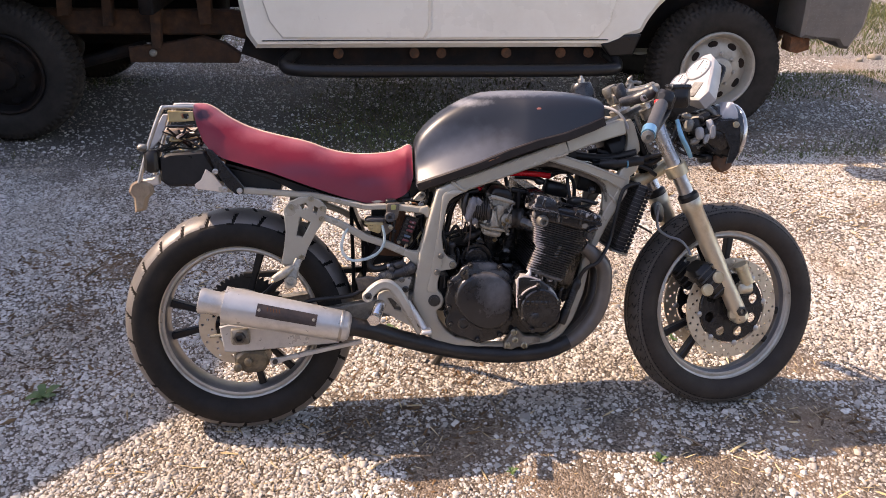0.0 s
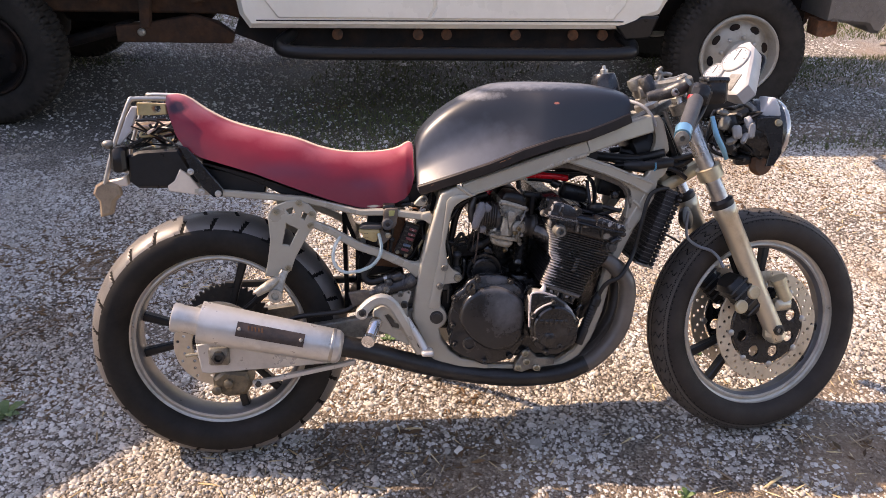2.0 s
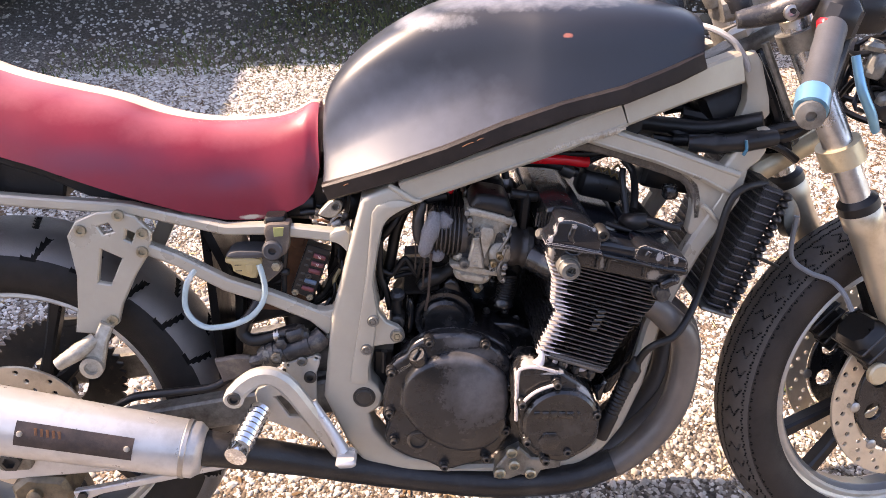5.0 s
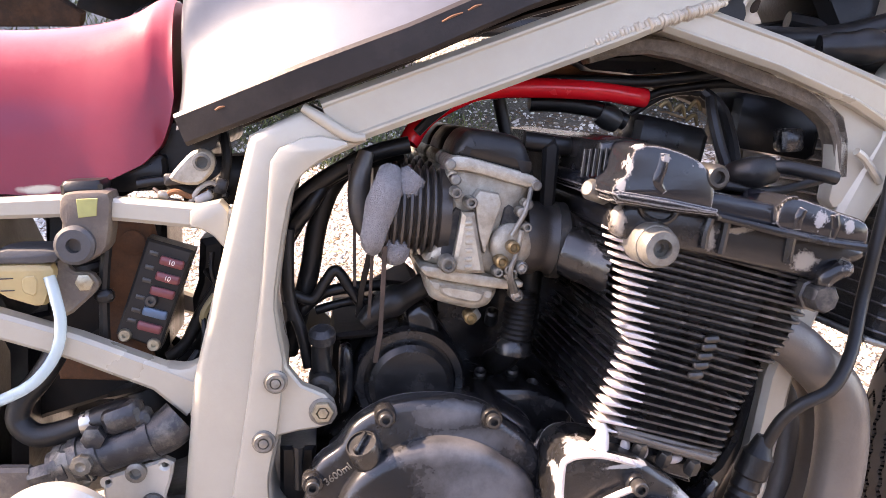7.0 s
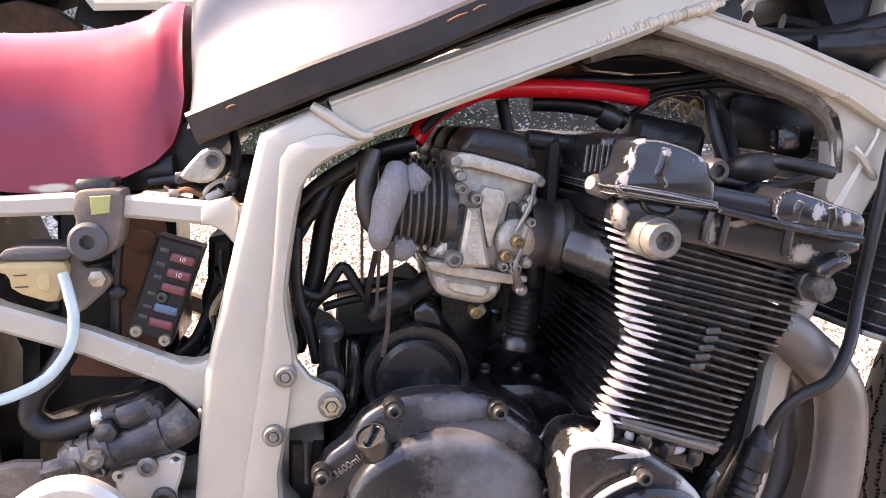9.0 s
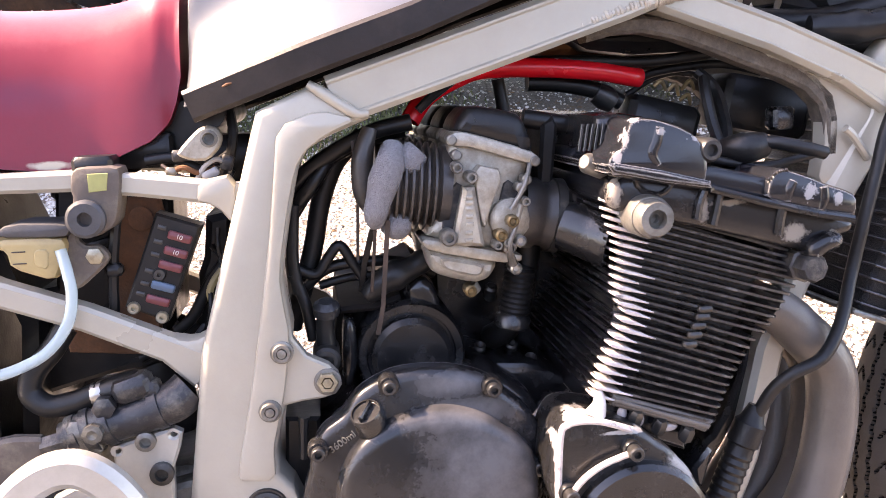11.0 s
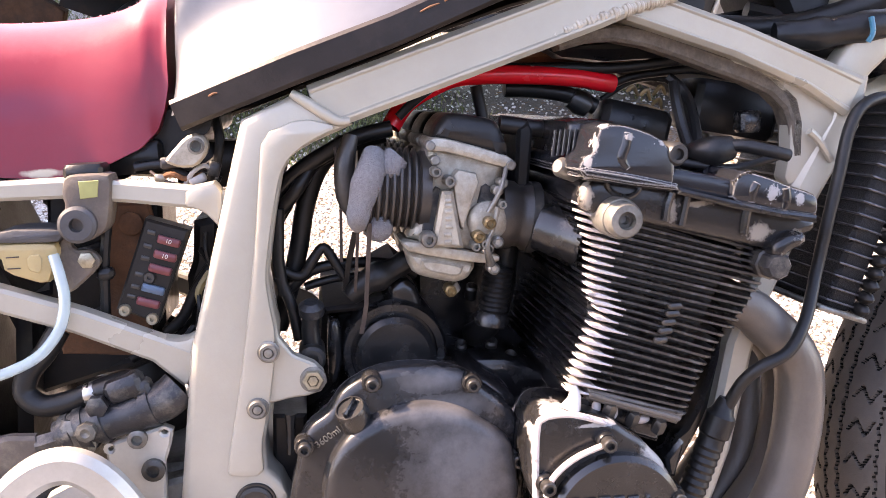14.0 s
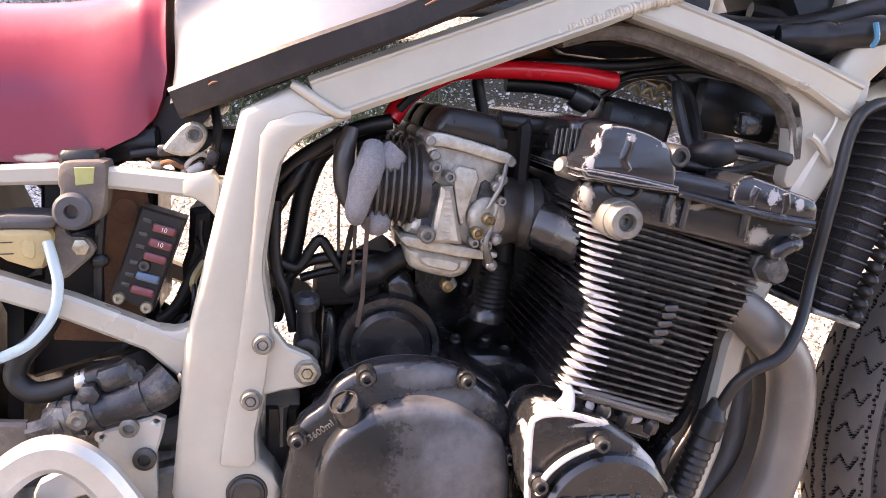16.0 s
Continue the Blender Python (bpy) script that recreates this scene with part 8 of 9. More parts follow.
for q, w in (([(0.123, 0.697), (0.121, 0.687), (0.118, 0.678), (0.123, 0.67)], 0.0050), ([(0.251, 0.649), (0.252, 0.64), (0.25, 0.631)], 0.0045), ([(0.227, 0.654), (0.224, 0.648), (0.223, 0.639)], 0.0045)):
    part("cover_crease", Shape().tube([(x, -0.2100, z) for x, z in q], [w * 0.9] + [w] * (len(q) - 2) + [w * 0.7], 12), CAM_WORN, cov)
part("cover_lip", Shape().plate([(0.084, 0.672), (0.09, 0.673), (0.125, 0.666), (0.161, 0.657), (0.162, 0.652), (0.125, 0.658), (0.088, 0.666)], -0.2165, -0.20, 0.002), CAM_WORN, cov, "worn gasket lip of the cam cover")
part("cover_lip", Shape().plate([(0.162, 0.654), (0.206, 0.642), (0.244, 0.632), (0.277, 0.626), (0.277, 0.62), (0.244, 0.627), (0.206, 0.636), (0.162, 0.649)], -0.2155, -0.20, 0.002), ENGINE_BLACK, cov, "worn gasket lip of the cam cover")
for k in range(9):
    e = [(0.207, 0.657), (0.209, 0.658), (0.211, 0.66), (0.212, 0.661), (0.214, 0.662), (0.216, 0.662), (0.218, 0.663), (0.22, 0.663), (0.221, 0.663)][k]
    part("lobe_rib", Shape().tube([(e[0], -0.212, e[1]), (e[0] + 0.007, -0.205, e[1] - 0.010)], 0.0007, 6, 1), ENGINE_BLACK, cov)
arc = [(x, -0.197, z) for x, z in [(0.111, 0.664), (0.113, 0.655), (0.12, 0.649), (0.13, 0.647), (0.137, 0.651), (0.139, 0.657)]]
part("half_moon_plug", Shape().tube(arc, 0.0022, 8), ENGINE_BLACK, head)
for q in ([(0.165, 0.65), (0.161, 0.639), (0.159, 0.627)], [(0.177, 0.646), (0.174, 0.631), (0.172, 0.622)], [(0.228, 0.633), (0.226, 0.622), (0.225, 0.612)]):
    part("head_rib", Shape().tube([(x, -0.197, z) for x, z in q], 0.0035, 8), ENGINE_BLACK, head)
sq = (0.119, 0.632)
part("cam_stud", Shape().lathe([(0.0160, -0.03), (0.0160, 0.000), (0.0150, 0.002), (0.0142, 0.002), (0.0140, 0.010), (0.0120, 0.014), (0.0070, 0.0145), (0.0065, 0.008), (0.0035, 0.010), (0.003, 0.004), (0.0, 0.004)], Matrix.Translation((sq[0], -0.207, sq[1])) @ SIDE, 28), ALU_DULL, head, "pale round threaded head plug")
pq = (0.252, 0.585)
part("head_plug", Shape().lathe([(0.0135, -0.03), (0.0135, -0.004), (0.0115, -0.003), (0.0115, 0.008), (0.0095, 0.011), (0.0, 0.0115)], Matrix.Translation((pq[0], -0.195, pq[1])) @ SIDE, 8), GRIMY, head)
part("plug_ear", Shape().plate(rounded([(0.247, 0.605), (0.262, 0.613), (0.275, 0.611), (0.275, 0.601), (0.262, 0.597), (0.254, 0.589), (0.246, 0.594)], 2), -0.206, -0.18, 0.006, steps=3), HEAD_WORN, head, "worn bright mounting ear")
part("cover_screw", Shape().lathe([(0.009, -0.02), (0.009, 0.006), (0.007, 0.009), (0.0045, 0.009), (0.004, 0.004), (0.0, 0.004)], Matrix.Translation(((0.162, 0.679)[0], -0.205, (0.162, 0.679)[1])) @ SIDE, 18), DARK_STEEL, cov)
part("cover_screw", Shape().lathe([(0.008, -0.02), (0.008, 0.004), (0.005, 0.008), (0.0, 0.008)], aim([(0.086, -0.17, 0.669)][0], (-0.8, -0.5, 0.3)), 14), ALU_DULL, cov)
part("cover_back", Shape().plate([(0.092, 0.705), (0.115, 0.706), (0.132, 0.703), (0.13, 0.675), (0.1, 0.671), (0.089, 0.68)], -0.165, 0.15, 0.010, steps=3), ENGINE_BLACK, cov)
for k in range(9):
    q = [(0.081, 0.703), (0.1, 0.705), (0.114, 0.7)]
    u = k / 8
    x0 = q[0][0] + (q[2][0] - q[0][0]) * u
    part("cover_rib", Shape().beam([(x0, -0.166, q[0][1] - 0.004), (x0 - 0.003, -0.166, q[0][1] - 0.024)], 0.0012, 0.002, 0.0005), ENGINE_BLACK, cov)
part("plug_lead", Shape().tube([(0.277, -0.17, 0.67), (0.262, -0.17, 0.674), (0.242, -0.16, 0.679), (0.23, -0.15, 0.678)], 0.0055, 10), RUBBER, bike, "black spark plug lead")
part("plug_boot", Shape().tube([(0.237, -0.15, 0.677), (0.221, -0.15, 0.675), (0.212, -0.14, 0.673), (0.214, -0.12, 0.665)], [0.010, 0.013, 0.011, 0.010], 12), RUBBER, bike)
part("plug_lead", Shape().tube([(0.217, -0.12, 0.668), (0.217, -0.1, 0.692), (0.215, -0.09, 0.716), (0.217, -0.08, 0.732)], 0.005, 8), RUBBER, bike)
part("plug_lead", Shape().tube([(0.231, -0.1, 0.676), (0.237, -0.08, 0.696), (0.237, -0.06, 0.722), (0.224, -0.05, 0.738)], 0.0055, 8), RUBBER, bike)
for p in ([(0.180, -0.060, 0.726), (0.186, -0.062, 0.730), (0.191, -0.060, 0.722)], [(0.194, -0.058, 0.722), (0.200, -0.060, 0.727), (0.204, -0.058, 0.717)], [(0.206, -0.056, 0.713), (0.212, -0.060, 0.718), (0.216, -0.056, 0.709)], [(0.210, -0.050, 0.722), (0.216, -0.054, 0.730), (0.222, -0.050, 0.722)]):
    part("wire_terminal", Shape().tube(p, [0.0016, 0.0022, 0.0014], 8, 5), BRASS, bike, "small brass wire terminal")
part("lead_clip", Shape().box((0.02, 0.02, 0.02), Matrix.Translation([(0.289, -0.08, 0.695)][0]), 0.003), ENGINE_BLACK, bike)

# -- carburettors --
for k, y in enumerate((0.0, 0.085, 0.17, 0.255)):
    cb = part("carburettor", Shape().plate(rounded([(-0.016, 0.68), (-0.013, 0.688), (0.001, 0.69), (0.046, 0.676), (0.051, 0.668), (0.047, 0.655), (0.04, 0.648), (0.036, 0.635), (0.037, 0.616), (0.04, 0.603), (0.033, 0.595), (-0.035, 0.611), (-0.033, 0.619), (-0.024, 0.634), (-0.017, 0.653)], 1), -0.122 + y, -0.075 + y, 0.008, steps=3), ALU, bike, "grimy cast alloy carburettor with black cap")
    part("diaphragm_flange", Shape().plate(rounded([(-0.016, 0.691), (-0.011, 0.696), (0.002, 0.694), (0.049, 0.679), (0.057, 0.673), (0.055, 0.667), (0.047, 0.668), (0.001, 0.683), (-0.014, 0.684)], 1), -0.131 + y, -0.07 + y, 0.003, steps=2), ALU, cb)
    part("carb_cap", Shape().plate(rounded([(-0.012, 0.695), (-0.008, 0.705), (0, 0.714), (0.008, 0.715), (0.039, 0.709), (0.046, 0.703), (0.054, 0.68), (0.051, 0.675), (0.001, 0.688)], 2), -0.130 + y, -0.065 + y, 0.012, steps=4), BLACK_PLASTIC, cb, "black plastic carburettor top")
    part("bowl_flange", Shape().plate(rounded([(-0.041, 0.609), (-0.036, 0.612), (0.033, 0.596), (0.043, 0.594), (0.042, 0.588), (0.024, 0.588), (-0.034, 0.601)], 1), -0.128 + y, -0.078 + y, 0.003, steps=2), ALU, cb)
    part("float_bowl", Shape().plate(rounded([(-0.036, 0.604), (0.023, 0.59), (0.023, 0.583), (0.016, 0.573), (0.004, 0.57), (-0.024, 0.578), (-0.033, 0.584)], 2), -0.122 + y, -0.08 + y, 0.010, steps=4), ALU, cb)
    if k == 0:
        part("bowl_panel", Shape().plate(rounded([(-0.024, 0.595), (0.012, 0.587), (0.01, 0.58), (0.005, 0.577), (-0.018, 0.583), (-0.024, 0.588)], 1), -0.1245, -0.118, 0.002), ALU, cb)
        part("carb_web", Shape().plate([(-0.006, 0.652), (0.003, 0.652), (0.01, 0.604), (-0.016, 0.606)], -0.1375, -0.12, 0.003), ALU, cb)
        part("carb_web", Shape().plate(rounded([(0.003, 0.67), (0.028, 0.664), (0.015, 0.631), (0.01, 0.615), (0.005, 0.639)], 1), -0.1345, -0.12, 0.003, steps=2), ALU, cb)
        # Thin dark plates stand for the shade inside the casting's hollows.
        part("carb_pocket", Shape().plate(rounded([(0.03, 0.657), (0.043, 0.648), (0.042, 0.628), (0.03, 0.619), (0.017, 0.616), (0.024, 0.636)], 1), -0.1240, -0.12, 0.001), GRIMY, cb, "dark plate painted as a shaded hollow in the casting")
        part("carb_pocket", Shape().plate(rounded([(-0.011, 0.656), (-0.004, 0.652), (-0.009, 0.63), (-0.013, 0.615), (-0.023, 0.616), (-0.02, 0.633)], 1), -0.1235, -0.12, 0.001), GRIMY, cb, "dark plate painted as a shaded hollow in the casting")
        part("venturi", Shape().lathe([(0.017, -0.010), (0.017, 0.002), (0.014, 0.005), (0.008, 0.006), (0.0, 0.006)], Matrix.Translation(((0.033, 0.624)[0], -0.126, (0.033, 0.624)[1])) @ SIDE, 28), ALU, cb)
        for q in [(-0.014, -0.132, 0.689), (-0.01, -0.13, 0.677), (0.053, -0.13, 0.67), (0.045, -0.134, 0.656), (0.04, -0.136, 0.65)][:5]:
            part("flange_lug", Shape().lathe([(0.0042, -0.012), (0.0042, 0.002), (0.003, 0.003), (0.0, 0.003)], Matrix.Translation(q) @ SIDE, 12), ALU_DULL, cb)
        for q, mt in (([(0.032, -0.138, 0.624)][0], BRASS), ([(0.023, -0.137, 0.613)][0], BRASS), ([(0.039, -0.134, 0.607)][0], STEEL), ([(0.03, -0.135, 0.602)][0], STEEL), ([(0.037, -0.125, 0.583)][0], STEEL), ([(0.001, -0.115, 0.564)][0], BRASS)):
            part("jet_screw", Shape().lathe([(0.0052, -0.012), (0.0052, 0.004), (0.0035, 0.006), (0.002, 0.003), (0.0, 0.003)], Matrix.Translation(q) @ SIDE, 10), mt, cb)
        for q, r in (((-0.019, 0.613), 0.0068), ((0, 0.66), 0.0050), ((-0.011, 0.668), 0.0045), ((0.043, 0.639), 0.0040), ((0.028, 0.607), 0.0042), ((0.02, 0.605), 0.004)):
            part("carb_screw", Shape().lathe([(r, -0.01), (r, 0.004), (r * 0.8, 0.006), (r * 0.5, 0.006), (r * 0.45, 0.002), (0.0, 0.002)], Matrix.Translation((q[0], -0.136, q[1])) @ SIDE, 16), ALU_DULL, cb)
        part("choke_lever", Shape().tube([(0.049, -0.13, 0.668), (0.043, -0.138, 0.653), (0.037, -0.138, 0.642), (0.031, -0.138, 0.633)], 0.0020, 8), ALU_DULL, cb)
        part("choke_lever", Shape().tube([(0.039, -0.14, 0.637), (0.034, -0.14, 0.618), (0.029, -0.14, 0.605), (0.033, -0.135, 0.588)], [0.0025, 0.002, 0.0025, 0.004], 8), ALU_DULL, cb)
        part("idle_screw", Shape().tube([(0.002, -0.11, 0.567), (0.007, -0.11, 0.561)], [0.007, 0.005], 10), ALU_DULL, cb)
        for i in range(7):
            b = [(-0.003, 0.61), (-0.003, 0.616), (-0.002, 0.623), (-0.002, 0.629), (-0.002, 0.635), (-0.002, 0.64), (-0.002, 0.644)][i]
            part("cast_bar", Shape().box((0.006, 0.0012, 0.0030), Matrix.Translation((b[0], -0.1378, b[1])), 0.0003), ALU, cb)
    ax1 = aim(Vector([(-0.022, -0.1, 0.65)][0]) + Vector((0, y, 0)), (-1, 0, 0.10))
    part("rear_boot", Shape().lathe([(0.034, -0.008), (0.034, 0.000)] + [v for i in range(7) for v in ((0.0315, 0.002 + i * 0.006), (0.0325, 0.0032 + i * 0.006), (0.0360, 0.0044 + i * 0.006), (0.0360, 0.0062 + i * 0.006), (0.0325, 0.0072 + i * 0.006))] + [(0.028, 0.048)], ax1, 36), BOOT, cb, "ribbed black rubber inlet boot")
    ax2 = aim(Vector([(0.052, -0.1, 0.625)][0]) + Vector((0, y, 0)), (1, 0, -0.16))
    part("intake_boot", Shape().lathe([(0.030, -0.006), (0.030, 0.006), (0.027, 0.010), (0.027, 0.016), (0.030, 0.020), (0.030, 0.028), (0.024, 0.034), (0.023, 0.062), (0.030, 0.066), (0.030, 0.074)], ax2, 28), BOOT, cb, "black rubber intake boot with clamp")
    part("boot_clamp", Shape().lathe([(0.0305, 0.020), (0.0315, 0.020), (0.0315, 0.028), (0.0305, 0.028)], ax2, 28), DARK_STEEL, cb)
part("linkage_bracket", Shape().plate([(0.067, 0.699), (0.077, 0.705), (0.081, 0.697), (0.076, 0.646), (0.072, 0.631), (0.061, 0.631), (0.064, 0.656)], -0.10, -0.05, 0.003), BLACK_PLASTIC, bike)
part("carb_rail", Shape().tube([(0.053, -0.09, 0.703), (0.088, -0.09, 0.697), (0.112, -0.08, 0.694)], 0.008, 10), BLACK_PLASTIC, bike)
part("intake_manifold", Shape().tube([(0.08, -0.12, 0.616), (0.097, -0.13, 0.61), (0.114, -0.14, 0.605)], [0.021, 0.022, 0.026], 18), ENGINE_BLACK, bike)

# foam pods hung on the inlets
part("foam_filter", Shape().tube([(-0.059, -0.12, 0.686), (-0.063, -0.13, 0.672), (-0.069, -0.13, 0.655), (-0.075, -0.13, 0.636), (-0.075, -0.12, 0.625)], [0.008, 0.0125, 0.0120, 0.0105, 0.007], 16, 10, wobble=0.12), FOAM, bike, "grey foam plug stuffed in the inlet")
part("foam_filter", Shape().tube([(-0.039, -0.12, 0.682), (-0.047, -0.12, 0.673), (-0.049, -0.115, 0.662)], [0.010, 0.014, 0.008], 14, 8, wobble=0.12), FOAM, bike, "grey foam plug stuffed in the inlet")
part("foam_filter", Shape().tube([(-0.06, -0.11, 0.633), (-0.058, -0.115, 0.623), (-0.054, -0.11, 0.617)], [0.009, 0.014, 0.008], 14, 8, wobble=0.12), FOAM, bike, "grey foam plug stuffed in the inlet")
part("inlet_cover", Shape().tube([(-0.076, -0.110, 0.700), (-0.083, -0.112, 0.676), (-0.083, -0.112, 0.650), (-0.076, -0.108, 0.632)], [0.006, 0.009, 0.009, 0.006], 12, 6), BOOT, bike, "folded dark rubber lip of the inlet")
for pts, wd in (([(-0.066, -0.128, 0.628), (-0.069, -0.122, 0.591), (-0.072, -0.118, 0.556), (-0.077, -0.116, 0.532)], 0.0019), ([(-0.074, -0.120, 0.640), (-0.077, -0.112, 0.600), (-0.080, -0.105, 0.566)], 0.0014), ([(-0.090, -0.105, 0.690), (-0.088, -0.105, 0.640), (-0.090, -0.100, 0.592)], 0.0013)):
    part("cable_tie", Shape().beam(pts, wd, 0.0008, 0.0003), BROWN_PLATE, bike, "thin brown strap hanging from the inlet")
part("cable_tie", Shape().beam([(-0.077, -0.1, 0.617), (-0.084, -0.09, 0.588), (-0.088, -0.08, 0.561)], 0.0025, 0.001, 0.0005), RUBBER, bike)

# -- hoses and cables inside the frame --
part("red_hose", Shape().tube([(-0.04, -0.075, 0.704), (-0.024, -0.07, 0.724), (0.005, -0.065, 0.739), (0.029, -0.06, 0.745), (0.077, -0.055, 0.745), (0.131, -0.05, 0.741), (0.159, -0.048, 0.736), (0.172, -0.045, 0.734)], [0.0085, 0.0085, 0.0085, 0.0085, 0.0085, 0.0085, 0.0085, 0.0085], 14), RED_HOSE, bike, "bright red silicone hose")
part("cable_band", Shape().tube([(-0.034, -0.085, 0.712), (-0.023, -0.084, 0.722), (-0.005, -0.082, 0.735), (0.008, -0.08, 0.744)], 0.004, 8), RUBBER, bike)
HOSES = [
    ([(-0.041, -0.09, 0.703), (-0.07, -0.09, 0.697), (-0.1, -0.085, 0.683), (-0.125, -0.08, 0.667), (-0.156, -0.07, 0.638)], 0.007), ([(-0.045, -0.07, 0.696), (-0.08, -0.07, 0.687), (-0.115, -0.07, 0.669), (-0.136, -0.07, 0.637), (-0.159, -0.06, 0.602)], 0.006),
    ([(-0.079, -0.06, 0.692), (-0.102, -0.06, 0.673), (-0.117, -0.06, 0.64), (-0.126, -0.06, 0.6), (-0.135, -0.06, 0.569), (-0.149, -0.05, 0.526)], 0.0085), ([(-0.11, -0.08, 0.674), (-0.125, -0.085, 0.653), (-0.151, -0.075, 0.623)], 0.006),
    ([(-0.14, -0.09, 0.639), (-0.142, -0.09, 0.615), (-0.143, -0.09, 0.591), (-0.14, -0.09, 0.565)], 0.005), ([(-0.141, -0.08, 0.584), (-0.125, -0.08, 0.578), (-0.114, -0.08, 0.592), (-0.104, -0.08, 0.602), (-0.094, -0.08, 0.586)], 0.0045),
    ([(-0.135, -0.07, 0.566), (-0.115, -0.07, 0.581), (-0.084, -0.07, 0.585), (-0.053, -0.06, 0.581), (-0.021, -0.05, 0.567)], 0.005), ([(-0.144, -0.09, 0.581), (-0.135, -0.09, 0.555), (-0.13, -0.09, 0.524)], 0.005),
    ([(-0.123, -0.06, 0.564), (-0.095, -0.06, 0.57), (-0.064, -0.06, 0.571), (-0.032, -0.05, 0.573)], 0.004), ([(-0.094, -0.08, 0.586), (-0.085, -0.08, 0.571), (-0.076, -0.08, 0.555)], 0.004),
    ([(0.063, -0.06, 0.591), (0.059, -0.06, 0.559), (0.053, -0.06, 0.532), (0.044, -0.05, 0.511), (0.035, -0.03, 0.498)], 0.0125), 
     ([(0.047, -0.02, 0.737), (0.05, -0.02, 0.721), (0.053, -0.02, 0.705)], 0.006),
    ([(0.072, -0.03, 0.733), (0.104, -0.03, 0.731), (0.137, -0.03, 0.724), (0.16, -0.03, 0.713)], 0.008), ([(0.057, -0.05, 0.751), (0.12, -0.05, 0.75), (0.174, -0.05, 0.748), (0.225, -0.06, 0.753), (0.253, -0.07, 0.761)], 0.005),
    ([(0.171, -0.03, 0.73), (0.193, -0.03, 0.739), (0.223, -0.04, 0.743), (0.252, -0.05, 0.744), (0.281, -0.06, 0.736)], 0.004), ([(0.169, -0.02, 0.719), (0.197, -0.02, 0.734), (0.22, -0.02, 0.738), (0.249, -0.02, 0.733)], 0.003),
    ([(0.182, -0.14, 0.67), (0.208, -0.15, 0.664), (0.238, -0.15, 0.66), (0.268, -0.15, 0.665), (0.288, -0.15, 0.67)], 0.0035),
    ([(0.302, -0.04, 0.763), (0.336, -0.06, 0.766), (0.362, -0.09, 0.768), (0.403, -0.1, 0.782)], 0.010), ([(0.295, -0.03, 0.78), (0.331, -0.05, 0.762), (0.364, -0.08, 0.758), (0.405, -0.1, 0.762)], 0.009),
    ([(0.237, -0.03, 0.791), (0.294, -0.03, 0.783), (0.352, -0.05, 0.782), (0.416, -0.08, 0.799)], 0.012), ([(-0.262, -0.06, 0.692), (-0.235, -0.06, 0.684), (-0.207, -0.06, 0.673), (-0.189, -0.06, 0.663)], 0.004),
    ([(-0.255, -0.08, 0.679), (-0.232, -0.08, 0.68), (-0.21, -0.08, 0.669), (-0.189, -0.08, 0.669)], 0.0045), 
    ([(-0.245, -0.07, 0.534), (-0.23, -0.07, 0.546), (-0.216, -0.07, 0.571), (-0.202, -0.07, 0.59)], 0.005), ([(-0.278, -0.06, 0.51), (-0.248, -0.06, 0.524), (-0.229, -0.05, 0.531)], 0.005),
]
for i, (p, r) in enumerate(HOSES):
    part("hose", Shape().tube(p, r, 10, 6), RUBBER if i % 3 else BLACK_PLASTIC, bike, "black rubber hose or cable")
part("hose_elbow", Shape().lathe([(0.010, 0), (0.012, 0.01), (0.010, 0.02)], aim([(0.136, -0.03, 0.723)][0], (0.8, 0, -0.5)), 14), DARK_STEEL, bike)
part("airbox_duct", Shape().plate([(0.067, 0.767), (0.104, 0.777), (0.159, 0.771), (0.226, 0.78), (0.238, 0.759), (0.182, 0.751), (0.115, 0.754), (0.072, 0.751)], -0.04, 0.06, 0.008), RUST, bike, "rusty tray under the tank")
part("tank_underside", Shape().plate([(0.096, 0.77), (0.117, 0.776), (0.16, 0.779), (0.219, 0.776), (0.258, 0.762), (0.225, 0.756), (0.16, 0.754), (0.117, 0.759)], -0.075, 0.075, 0.01), BLACK_PLASTIC, bike)
part("ignition_coil", Shape().box((0.07, 0.05, 0.04), Matrix.Translation([(0.197, -0.02, 0.693)][0]) @ Matrix.Rotation(0.25, 4, "Y"), 0.006), BLACK_PLASTIC, bike)
part("ignition_coil", Shape().box((0.09, 0.06, 0.05), Matrix.Translation([(0.307, 0, 0.704)][0]) @ Matrix.Rotation(0.2, 4, "Y"), 0.006), BLACK_PLASTIC, bike)
part("wiring_loom", Shape().tube([(0.307, -0.09, 0.771), (0.345, -0.1, 0.771), (0.381, -0.11, 0.775), (0.425, -0.11, 0.78)], [0.012, 0.014, 0.013, 0.012], 12, 8, wobble=0.3), BLACK_PLASTIC, bike)
part("tape_band", Shape().tube([(0.375, -0.128, 0.782), (0.376, -0.13, 0.769), (0.373, -0.128, 0.761)], 0.0024, 8), BLUE_TAPE, bike, "blue tie round the loom")

